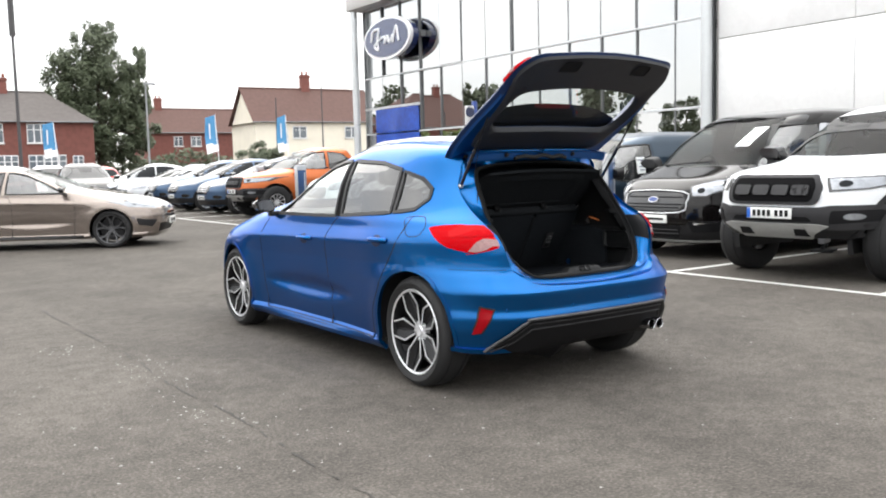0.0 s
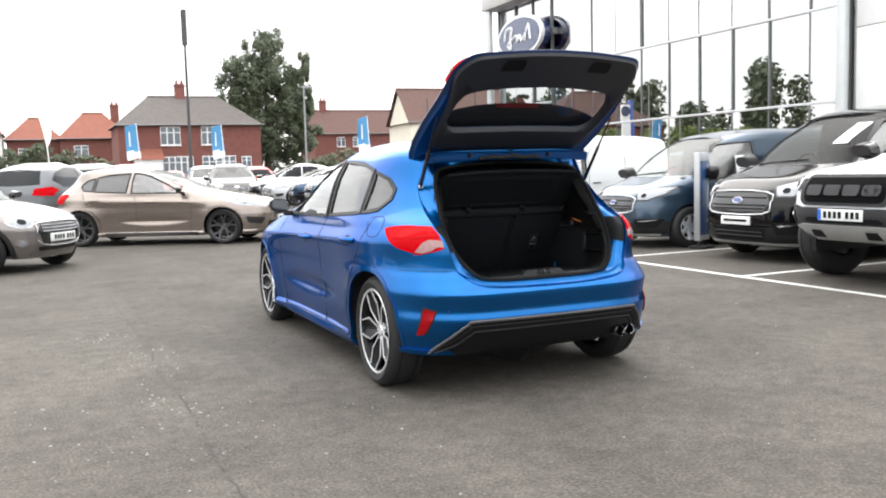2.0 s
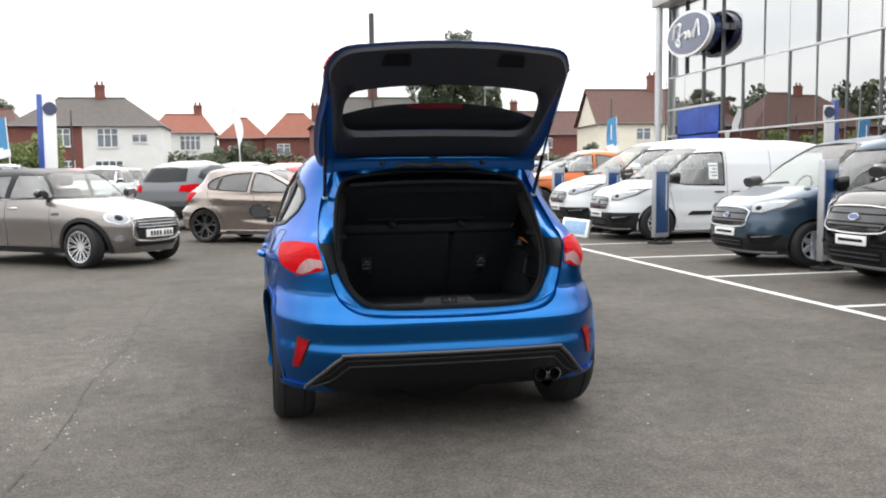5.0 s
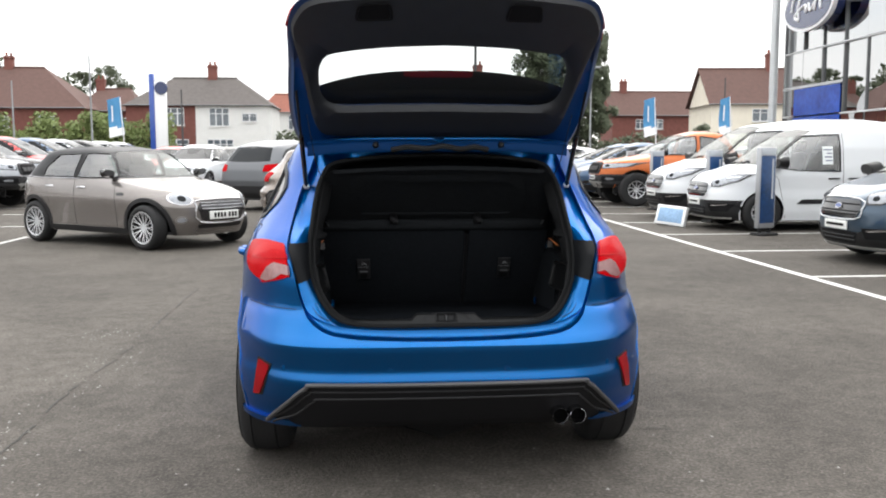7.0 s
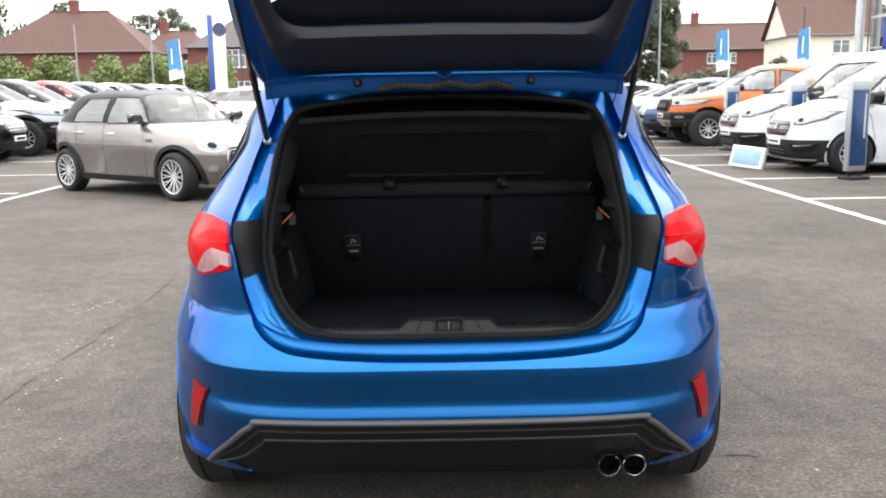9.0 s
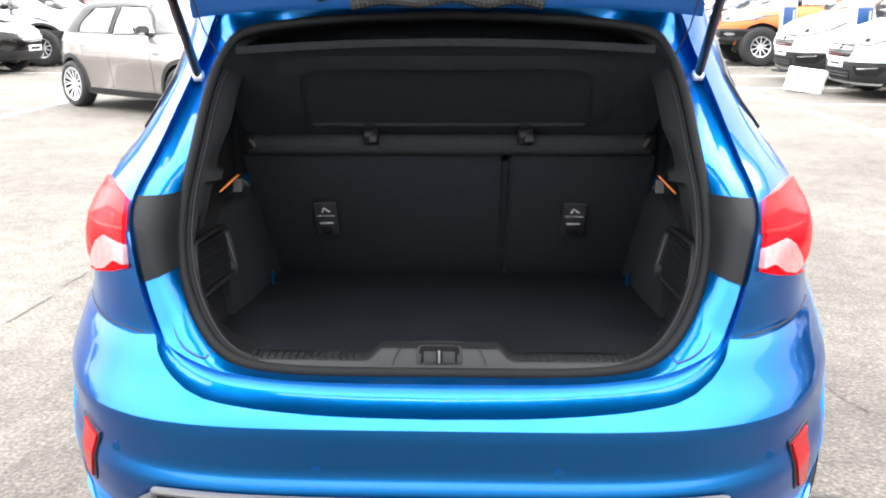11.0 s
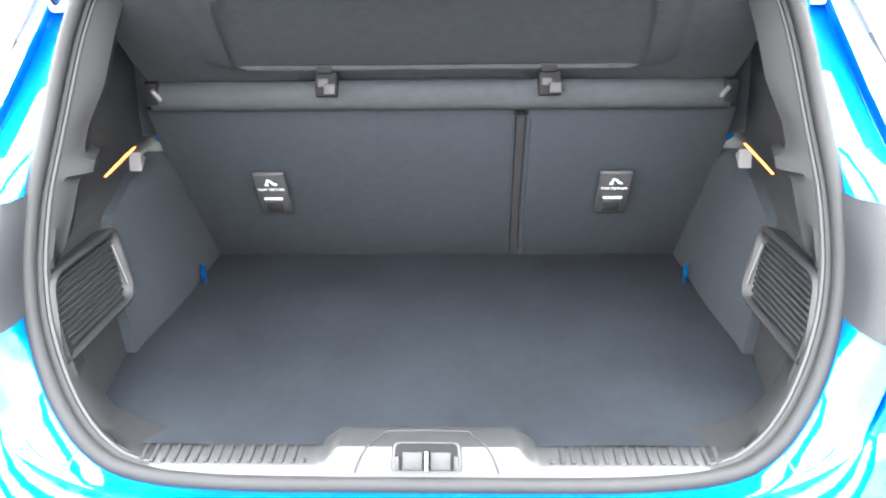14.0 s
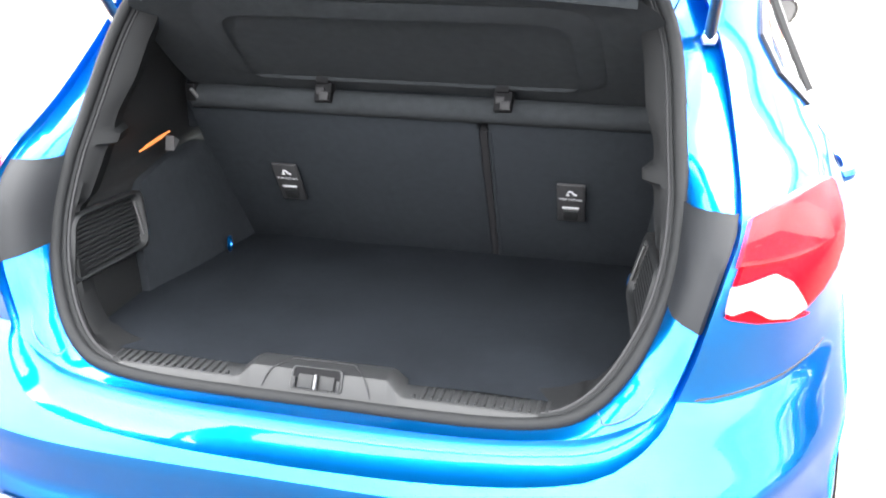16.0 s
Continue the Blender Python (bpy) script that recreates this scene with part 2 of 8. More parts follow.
def prism(bm, outline, y0, y1, plane="xz"):
    """Pushes a flat outline through from y0 to y1 (plane xz), or x0 to x1 (yz), or z0 to z1 (xy)."""
    put = {"xz": lambda u, v, d: (u, d, v), "yz": lambda u, v, d: (d, u, v), "xy": lambda u, v, d: (u, v, d)}[plane]
    a = [bm.verts.new(put(u, v, y0)) for u, v in outline]
    b = [bm.verts.new(put(u, v, y1)) for u, v in outline]
    bm.faces.new(a), bm.faces.new(b[::-1])
    for i in range(len(outline)):
        j = (i + 1) % len(outline)
        bm.faces.new((a[i], a[j], b[j], b[i]))
    return bm


def rounded(outline, radius, steps=4):
    """Rounds the corners of a flat outline."""
    out, n = [], len(outline)
    for i in range(n):
        p, a, b = Vector(outline[i]), Vector(outline[i - 1]), Vector(outline[(i + 1) % n])
        r = min(radius, (a - p).length * 0.45, (b - p).length * 0.45)
        s, e = p + (a - p).normalized() * r, p + (b - p).normalized() * r
        for k in range(steps + 1):
            t = k / steps
            out.append(tuple((1 - t) ** 2 * s + 2 * t * (1 - t) * p + t * t * e))
    return out


def spline(points, steps=6, closed=False):
    """A smooth curve through points of any dimension."""
    pts = [np.array(p, float) for p in points]
    n, out = len(pts), []
    for i in range(n if closed else n - 1):
        p0 = pts[i - 1] if closed or i else 2 * pts[0] - pts[1]
        p1, p2 = pts[i], pts[(i + 1) % n]
        p3 = pts[(i + 2) % n] if closed or i < n - 2 else 2 * pts[-1] - pts[-2]
        for k in range(steps):
            t = k / steps
            out.append(tuple(0.5 * (2 * p1 + (p2 - p0) * t + (2 * p0 - 5 * p1 + 4 * p2 - p3) * t * t + (3 * p1 - p0 - 3 * p2 + p3) * t ** 3)))
    if not closed:
        out.append(tuple(pts[-1]))
    return out


def mirror(outline):
    return [(-u, v) for u, v in outline]


def inside(poly, u, v):
    p = np.asarray(poly)
    a, b = p, np.roll(p, -1, 0)
    cross = (a[:, 1] > v) != (b[:, 1] > v)
    d = np.where(b[:, 1] == a[:, 1], 1e-9, b[:, 1] - a[:, 1])
    return bool(np.count_nonzero(cross & (u < (b[:, 0] - a[:, 0]) * (v - a[:, 1]) / d + a[:, 0])) % 2)


def nearest(poly, u, v):
    p = np.asarray(poly, float)
    a, d, q = p, np.roll(p, -1, 0) - p, np.array([u, v])
    t = np.clip(((q - a) * d).sum(1) / np.maximum((d * d).sum(1), 1e-12), 0, 1)
    c = a + d * t[:, None]
    return c[np.argmin(((c - q) ** 2).sum(1))]


def table(rows, smooth=0.02):
    """A smooth function through rows of (height, value)."""
    z, v = np.array(rows, float).T
    fine = np.arange(z[0] - 0.2, z[-1] + 0.2, 0.004)
    w = np.exp(-0.5 * (np.arange(-40, 41) * 0.004 / max(smooth, 1e-3)) ** 2)
    soft = np.convolve(np.pad(np.interp(fine, z, v), 40, mode="edge"), w / w.sum(), mode="valid")
    return lambda h: np.interp(h, fine, soft)


class Shell:
    """A car body as a stack of plan outlines, one for each height: tail, nose, half width, and how square the corners are."""

    def __init__(self, tail, nose, width, square_tail, square_nose, bulges=(), smooth=0.02, form=None):
        self.raw = (tail, nose, width, square_tail, square_nose)
        self.tail, self.nose, self.half = table(tail, smooth), table(nose, smooth), table(width, smooth)
        self.nt, self.nn, self.bulges = table(square_tail, 0.04), table(square_nose, 0.04), bulges
        self.low, self.high, self.form = width[0][0], width[-1][0], form

    def scaled(self, sx, sy, sz):
        t, n, w, a, b = self.raw
        grow = lambda rows, k: [(z * sz, v * k) for z, v in rows]
        return Shell(grow(t, sy), grow(n, sy), grow(w, sx), grow(a, 1), grow(b, 1))

    def width(self, y, z):
        w = self.half(z)
        for yc, zc, ry, rz, amount in self.bulges:
            w = w + amount * np.exp(-(((y - yc) / ry) ** 2) - ((z - zc) / rz) ** 2)
        return w + self.form(y, z) if self.form else w

    def side(self, y, z):
        a, b = self.tail(z), self.nose(z)
        m, h = (a + b) / 2, (b - a) / 2
        n = self.nt(z) if y < m else self.nn(z)
        return float(self.width(y, z) * max(1 - (min(abs(y - m) / h, 1)) ** n, 0) ** (1 / n))

    def rear(self, x, z):
        a, b = self.tail(z), self.nose(z)
        m, h, n = (a + b) / 2, (b - a) / 2, self.nt(z)
        y = a
        for _ in range(3):
            y = m - h * max(1 - min(abs(x) / self.width(y, z), 1) ** n, 0) ** (1 / n)
        return float(y)

    def front(self, x, z):
        a, b = self.tail(z), self.nose(z)
        m, h, n = (a + b) / 2, (b - a) / 2, self.nn(z)
        y = b
        for _ in range(3):
            y = m + h * max(1 - min(abs(x) / self.width(y, z), 1) ** n, 0) ** (1 / n)
        return float(y)

    def outline(self, z, count):
        a, b = self.tail(z), self.nose(z)
        m, h = (a + b) / 2, (b - a) / 2
        t = np.linspace(0, math.pi, 601)
        t = t - 0.18 * np.sin(4 * t)
        n = np.where(t < math.pi / 2, self.nt(z), self.nn(z))
        y = m - h * np.sign(np.cos(t)) * np.abs(np.cos(t)) ** (2 / n)
        x = self.width(y, z) * np.abs(np.sin(t)) ** (2 / n)
        x[0] = x[-1] = 0
        run = np.r_[0, np.cumsum(np.hypot(np.diff(x), np.diff(y)))]
        at = np.linspace(0, run[-1], count)
        return np.interp(at, run, x), np.interp(at, run, y)

    def mesh(self, step=0.04, count=70, holes=(), open_top=False):
        """The skin as a bmesh. holes: (face of the car, outline in y,z or x,z)."""
        flat = self.high - 0.14
        zs = list(np.arange(self.low, flat, step)) + [self.high - 0.14 * (1 - k / 12) ** 2.2 for k in range(0, 12)] + [self.high - 0.0002]
        bm, rows = bmesh.new(), []
        for z in zs:
            x, y = self.outline(z, count)
            ring = [(xx, yy, z) for xx, yy in zip(x, y)] + [(-xx, yy, z) for xx, yy in zip(x[-2:0:-1], y[-2:0:-1])]
            rows.append([bm.verts.new(p) for p in ring])
        k = len(rows[0])
        for a, b in zip(rows, rows[1:]):
            for i in range(k):
                j = (i + 1) % k
                bm.faces.new((a[i], a[j], b[j], b[i]))
        bm.faces.new(rows[-1])
        for where, poly in holes:
            p = np.asarray(poly)
            (u0, v0), (u1, v1) = p.min(0), p.max(0)
            gone = []
            for f in bm.faces:
                c = f.calc_center_median()
                if not v0 <= c.z <= v1:
                    continue
                mid = (self.tail(c.z) + self.nose(c.z)) / 2
                if where in ("left", "right"):
                    ok = (c.x < -0.3 if where == "left" else c.x > 0.3) and u0 <= c.y <= u1 and inside(p, c.y, c.z)
                elif where == "rear":
                    ok = c.y < mid - 0.4 and u0 <= c.x <= u1 and inside(p, c.x, c.z)
                else:
                    ok = c.y > mid + 0.2 and u0 <= c.x <= u1 and inside(p, c.x, c.z)
                if ok:
                    gone.append(f)
            hit = {f for f in gone}
            edge = {v for f in gone for v in f.verts if any(g not in hit for g in v.link_faces)}
            for v in edge:
                if where in ("left", "right"):
                    q = nearest(p, v.co.y, v.co.z)
                    v.co = (math.copysign(self.side(*q), v.co.x), q[0], q[1])
                else:
                    q = nearest(p, v.co.x, v.co.z)
                    v.co = (q[0], (self.rear if where == "rear" else self.front)(*q), q[1])
            bmesh.ops.delete(bm, geom=gone, context="FACES")
        return bm

    def spot(self, where, u, v, off):
        """The place on the skin, off metres out of it, for a side-view (y, z) or end-view (x, z) place."""
        if where in ("left", "right"):
            s = -1 if where == "left" else 1
            e = 0.01
            p = Vector((self.side(u, v), u, v))
            dy, dz = (self.side(u + e, v) - self.side(u - e, v)) / (2 * e), (self.side(u, v + e) - self.side(u, v - e)) / (2 * e)
            n = Vector((1, -max(min(dy, 3), -3), -max(min(dz, 3), -3))).normalized()
            p += n * off
            return Vector((s * p.x, p.y, p.z))
        f = self.rear if where == "rear" else self.front
        s = -1 if where == "rear" else 1
        e = 0.01
        dx, dz = (f(u + e, v) - f(u - e, v)) / (2 * e), (f(u, v + e) - f(u, v - e)) / (2 * e)
        n = Vector((-max(min(dx, 4), -4) * s, 1, -max(min(dz, 9), -9) * s)).normalized()
        return Vector((u, f(u, v), v)) + Vector((n.x, n.y * s, n.z)) * off

    def patch(self, where, poly, off0=0.0, off1=0.006, step=0.05, bm=None):
        """A thin solid that follows the skin over a flat outline."""
        tmp = bmesh.new()
        tmp.faces.new([tmp.verts.new((u, v, 0)) for u, v in poly])
        p = np.asarray(poly)
        for axis in (0, 1):
            lo, hi = p[:, axis].min(), p[:, axis].max()
            for c in np.arange(lo + step, hi - step * 0.3, step):
                no = (1, 0, 0) if axis == 0 else (0, 1, 0)
                bmesh.ops.bisect_plane(tmp, geom=tmp.verts[:] + tmp.edges[:] + tmp.faces[:], plane_co=(c, c, 0), plane_no=no)
        tmp.verts.index_update()
        bm = bm or bmesh.new()
        top = [bm.verts.new(self.spot(where, v.co.x, v.co.y, off1)) for v in tmp.verts]
        for f in tmp.faces:
            bm.faces.new([top[v.index] for v in f.verts])
        rim = [e for e in tmp.edges if e.is_boundary]
        low = {}
        for e in rim:
            for v in e.verts:
                if v.index not in low:
                    low[v.index] = bm.verts.new(self.spot(where, v.co.x, v.co.y, off0))
        for e in rim:
            a, b = e.verts[0].index, e.verts[1].index
            bm.faces.new((top[a], top[b], low[b], low[a]))
        tmp.free()
        return bm

    def strip(self, where, line, width=0.006, off0=-0.002, off1=0.0015, closed=False, bm=None, step=0.05):
        """A narrow band on the skin along a flat line."""
        pts = [Vector(p) for p in line]
        if closed:
            pts.append(pts[0])
        fine = []
        for a, b in zip(pts, pts[1:]):
            k = max(1, int((b - a).length / step))
            fine += [a + (b - a) * i / k for i in range(k)]
        fine += [] if closed else [pts[-1]]
        n = len(fine)
        bm = bm or bmesh.new()
        rows = []
        for i, p in enumerate(fine):
            a, b = fine[i - 1] if closed or i else p, fine[(i + 1) % n] if closed or i < n - 1 else p
            d = (b - a).normalized()
            side = Vector((-d.y, d.x)) * width / 2
            l, r = p + side, p - side
            rows.append([bm.verts.new(self.spot(where, *q, o)) for q, o in ((l, off0), (l, off1), (r, off1), (r, off0))])
        for i in range(n if closed else n - 1):
            a, b = rows[i], rows[(i + 1) % n]
            for k in range(3):
                bm.faces.new((a[k], a[k + 1], b[k + 1], b[k]))
        return bm


# ---- wheels ----
def make_wheel(radius, rim, wide, style, parent, at, out):
    """A wheel as a part of a car: tyre, rim with spokes, brake disc. out: the side its face looks to, -1 left."""
    w = new("wheel")
    w.empty_display_size = 0.1
    w.parent = parent
    w.matrix_local = pose(*at) if out > 0 else pose(*at, 0, 0, 180)
    h = wide / 2
    bm = lathe(bmesh.new(), [(-h * 0.85, rim - 0.01), (-h, rim + 0.02), (-h, radius - 0.045), (-h * 0.92, radius - 0.022), (-h * 0.74, radius - 0.006), (-h * 0.5, radius), (-h * 0.48, radius - 0.006), (-h * 0.42, radius - 0.006), (-h * 0.4, radius), (h * 0.4, radius), (h * 0.42, radius - 0.006), (h * 0.48, radius - 0.006), (h * 0.5, radius), (h * 0.74, radius - 0.006), (h * 0.92, radius - 0.022), (h, radius - 0.045), (h * 1.02, rim + 0.035), (h * 0.95, rim + 0.012), (h * 0.85, rim - 0.004)], steps=48)
    part("tyre", bm, RUBBER, w, smooth=50)
    bm = lathe(bmesh.new(), [(h * 0.86, rim), (h * 0.92, rim - 0.004), (h * 0.88, rim - 0.016), (h * 0.5, rim - 0.03), (-h * 0.8, rim - 0.03)], steps=48)
    face, dark, pairs, width, split, dish = style
    for f in bm.faces:
        f.material_index = 1 if f.calc_center_median().x < h * 0.75 else 0
    n0 = len(bm.faces)
    hub = h * 0.80 - dish
    rr = rim - 0.012

    def arm(a0, r0, a1, r1, wa, wb, mi):
        p0, p1 = Vector((0, r0 * math.cos(a0), r0 * math.sin(a0))), Vector((0, r1 * math.cos(a1), r1 * math.sin(a1)))
        d = (p1 - p0).normalized()
        s = Vector((1, 0, 0)).cross(d)
        x0, x1 = hub + (h * 0.86 - hub) * (r0 / rr) ** 1.5, hub + (h * 0.86 - hub) * (r1 / rr) ** 1.5
        vs = [bm.verts.new(Vector((x - dd, 0, 0)) + p + s * k * ww) for p, x, ww in ((p0, x0, wa), (p1, x1, wb)) for k, dd in ((-1.25, 0.022), (-1, 0.004), (-0.75, 0), (0.75, 0), (1, 0.004), (1.25, 0.022))]
        for i in range(5):
            f = bm.faces.new((vs[i], vs[i + 1], vs[7 + i], vs[6 + i]))
            f.material_index = mi if 1 <= i <= 3 else 1

    for k in range(pairs):
        a = 2 * math.pi * k / pairs + math.pi / 2
        if split < 0:  # closed petals: dark creased blades with bright machined edges
            a -= 0.26
            kinks = ((0.25, 0.044), (0.21, rr * 0.66), (0.45, rr))
            for s in (-1, 1):
                for (g0, r0), (g1, r1) in zip(kinks, kinks[1:]):
                    arm(a + s * g0, r0, a + s * g1, r1, width, width * 1.15, 0)
            mid = a + math.pi / pairs
            rows = []
            for g, r in kinks:
                reach = math.pi / pairs - g
                x = hub + (h * 0.86 - hub) * (r / rr) ** 1.5
                rows.append([bm.verts.new((x - dd, r * math.cos(mid + j * reach), r * math.sin(mid + j * reach))) for j, dd in ((-0.94, 0.008), (-0.12, 0.02), (0, 0.014), (0.12, 0.02), (0.94, 0.008))])
            for lo, hi in zip(rows, rows[1:]):
                for j in range(4):
                    bm.faces.new((lo[j], lo[j + 1], hi[j + 1], hi[j])).material_index = 1
            bolt = Vector((0, 0.05 * math.cos(mid), 0.05 * math.sin(mid)))
            lathe(bm, [(hub + 0.004, 0.0), (hub + 0.003, 0.006), (hub - 0.01, 0.007)], steps=8, centre=bolt)
        elif split > 0:
            gap = split
            for s in (-1, 1):
                arm(a + s * gap * 1.3, 0.045, a + s * gap * 0.55, rr * 0.62, width, width, 0)
                arm(a + s * gap * 0.55, rr * 0.60, a + s * gap * 1.25, rr, width, width * 1.1, 0)
        else:
            arm(a, 0.04, a, rr, width * 1.2, width * 0.8, 0)
    lathe(bm, [(hub + 0.001, 0.0), (hub + 0.006, 0.028), (hub - 0.002, 0.034), (hub - 0.004, 0.06), (hub - 0.03, 0.066)], steps=20)
    part("rim", bm, [face, dark], w, smooth=35)
    bm = lathe(bmesh.new(), [(-0.01, 0.05), (-0.01, rim * 0.78), (-0.03, rim * 0.78), (-0.03, 0.05)], steps=32)
    part("brake_disc", bm, DARKALLOY, w)
    return w


TWO_TONE = (ALLOY, DARKALLOY, 5, 0.0050, -1, 0.03)
DARK_SPOKES = (material("grey_alloy", (0.10, 0.10, 0.105), 0.35, 0.7), DARKALLOY, 5, 0.012, 0.22, 0.03)
MULTI = (ALLOY, DARKALLOY, 12, 0.006, 0.09, 0.02)
PLAIN10 = (ALLOY, DARKALLOY, 10, 0.012, 0.0, 0.03)
BLACK6 = (DARKALLOY, DARKALLOY, 6, 0.02, 0.16, 0.02)
STEELIE = (ALLOY, ALLOY, 6, 0.03, 0.0, 0.03)


def arch(yc, zc, r, low, steps=26):
    """The outline of a wheel opening in side view."""
    a0 = math.asin(max(-1, (low - zc) / r))
    pts = [(yc + r * math.cos(t), zc + r * math.sin(t)) for t in np.linspace(a0, math.pi - a0, steps)]
    return pts + [(pts[-1][0], low - 0.08), (pts[0][0], low - 0.08)]


def wheel_well(name, yc, zc, r, x_in, x_out, side, parent):
    bm = bmesh.new()
    pts = [(yc + r * math.cos(t), zc + r * math.sin(t)) for t in np.linspace(-0.25, math.pi + 0.25, 24)]
    a = [bm.verts.new((side * x_out(u, v), u, v)) for u, v in pts]
    b = [bm.verts.new((side * x_in, u, v)) for u, v in pts]
    for i in range(len(pts) - 1):
        bm.faces.new((a[i], a[i + 1], b[i + 1], b[i]))
    bm.faces.new(b)
    return part(name, bm, TRIM, parent)


def plate(shell, where, x, z, parent, yellow=False, wide=0.52, high=0.111, band=False, blank=False, fine=True):
    """A number plate on the nose or tail, its characters as plain bars."""
    f = shell.rear if where == "rear" else shell.front
    s = -1 if where == "rear" else 1
    y = f(x, z) + s * 0.02
    bm = box(bmesh.new(), x - wide / 2, x + wide / 2, y - 0.012, y + 0.006, z - high / 2, z + high / 2, 0.004)
    p = part("number_plate", bm, PLATEY if yellow else PLATEW, parent, smooth=30)
    bm = bmesh.new()
    yy = y + s * 0.008
    if not blank and not fine:
        box(bm, x - wide * 0.38, x + wide * 0.38, yy - 0.001, yy + 0.001, z - 0.03, z + 0.03)
    elif not blank:
        for k in range(7):
            c = x - s * (-0.17 + 0.058 * k + (0.03 if k > 3 else 0))
            box(bm, c - 0.019, c + 0.019, yy - 0.001, yy + 0.001, z - 0.033, z + 0.033)
            if fine and k < 6:
                part("lettering_bar", bm, FLATBLACK, p, smooth=None)
                bm = bmesh.new()
    else:
        box(bm, x - wide * 0.4, x + wide * 0.4, yy - 0.001, yy + 0.001, z - high * 0.15, z + high * 0.15)
    part("lettering_bar", bm, FLATBLACK, p, smooth=None)
    if band:
        bm = box(bmesh.new(), x + s * (wide / 2 - 0.045), x + s * (wide / 2 - 0.004), yy - 0.001, yy + 0.0012, z - high / 2 + 0.004, z + high / 2 - 0.004)
        part("blue_band", bm, material("plate_blue", (0.02, 0.12, 0.5), 0.4), p, smooth=None)
    return p


def vehicle(name, m, label, category, sp, colour, group="", detail=1):
    """A whole car or van from its spec: a skin with wheel openings, glass, lamps, wheels and trim as parts."""
    car = thing(name, m, label, category, group)
    sh = sp["shell"]
    wb, wr, tr = sp["wheelbase"], sp["wheel"], sp["track"]
    low = sh.low
    holes = []
    ar = wr + sp.get("arch_gap", 0.045)
    for yc in (0, wb):
        for s in ("left", "right"):
            holes.append((s, arch(yc, wr, ar, low)))
    glass_holes = sp.get("see_through", detail > 1)
    if glass_holes:
        for poly, mat in sp["side_glass"]:
            holes += [("left", poly), ("right", poly)]
        holes.append(("front", sp["screen"]))
        if "rear_screen" in sp:
            holes.append(("rear", sp["rear_screen"]))
    holes += sp.get("holes", [])
    skin = sh.mesh((0.07, 0.035, 0.014)[detail], (44, 90, 140)[detail], holes)
    tones = [colour]
    if "tuck" in sp:
        tones.append(TRIM)
        for f in skin.faces:
            c = f.calc_center_median()
            f.material_index = 1 if c.y < sp["tuck"][1] and c.z < sp["tuck"][0] + (0.075 if abs(c.x) < 0.58 else 0) else 0
    if "lower" in sp:
        tones.append(TRIM)
        for f in skin.faces:
            c = f.calc_center_median()
            f.material_index = 1 if c.z < sp["lower"][0] and c.y > sp["lower"][1] else 0
    if "upper" in sp:
        tones.append(sp["upper"][1])
        for f in skin.faces:
            f.material_index = 1 if f.calc_center_median().z > sp["upper"][0] else 0
    body = part("body", skin, tones, car, smooth=sp.get("sharp", 50))
    bm = bmesh.new()
    ring = [(x, y) for x, y in zip(*sh.outline(low, 40))]
    prism(bm, ring + [(-x, y) for x, y in ring[-2:0:-1]], low + 0.01, low + 0.05, "xy")
    part("underbody", bm, TRIM, car)
    for yc in (0, wb):
        for s, k in (("left", -1), ("right", 1)):
            x = tr / 2
            wheel_well("wheel_well", yc, wr, ar + 0.004, tr / 2 - 0.22, lambda u, v: sh.side(u, max(v, low)) - 0.02, k, car)
            make_wheel(wr, sp["rim"], sp.get("tyre_width", 0.225), sp["wheel_style"], car, (k * x, yc, wr), k)
            if sp.get("cladding"):
                bm = sh.strip(s, [p for p in arch(yc, wr, ar + 0.024, low + 0.02)[:-2]], 0.055, -0.002, 0.012)
                part("arch_cladding", bm, TRIM, car)
            else:
                bm = sh.strip(s, [q for q in arch(yc, wr, ar, low)[:-2] if sh.side(*q) > 0.6], 0.022, -0.02, 0.003)
                part("arch_lip", bm, colour, car)
    for poly, mat in sp["side_glass"]:
        for s in ("left", "right"):
            part("side_window", sh.patch(s, poly, -0.008, -0.003 if glass_holes else 0.004, 0.08), mat if glass_holes else DARKGLASS, car)
            part("window_trim", sh.strip(s, poly, 0.022, -0.006, 0.006, closed=True), TRIM, car)
    w = part("windscreen", sh.patch("front", sp["screen"], -0.01, -0.002 if glass_holes else 0.004, 0.08), sp.get("screen_glass", SCREEN) if glass_holes else DARKGLASS, car)
    if "rear_screen" in sp:
        part("rear_window", sh.patch("rear", sp["rear_screen"], -0.01, -0.002 if glass_holes else 0.004, 0.08), TINTED if glass_holes else DARKGLASS, car)
    for nm, where, poly, mat, o in sp.get("patches", []):
        part(nm, sh.patch(where, poly, -0.004, o, 0.03 if nm.startswith("headlight") else 0.06), mat, car)
        if where in ("left", "right") and not nm.startswith("only"):
            part(nm, sh.patch("right", poly, -0.004, o, 0.06), mat, car)
        elif where in ("front", "rear") and np.mean([q[0] for q in poly]) > 0.12:
            part(nm, sh.patch(where, mirror(poly), -0.004, o, 0.03 if nm.startswith("headlight") else 0.06), mat, car)
    for nm, where, line, rad, mat in sp.get("bars", []):
        part(nm, tube(bmesh.new(), [sh.spot(where, u, v, 0.012) for u, v in line], rad, 6), mat, car)
    if "plate" in sp:
        plate(sh, "front", 0, sp["plate"][0], car, fine=detail > 0, **sp["plate"][1])
    if "rear_plate" in sp:
        plate(sh, "rear", 0, sp["rear_plate"], car, yellow=True, fine=detail > 0)
    for nm, where, line, wd, mat, o in sp.get("strips", []):
        for s in (("left", "right") if where == "left" else (where,)):
            part(nm, sh.strip(s, line, wd, -0.003, o), mat, car)
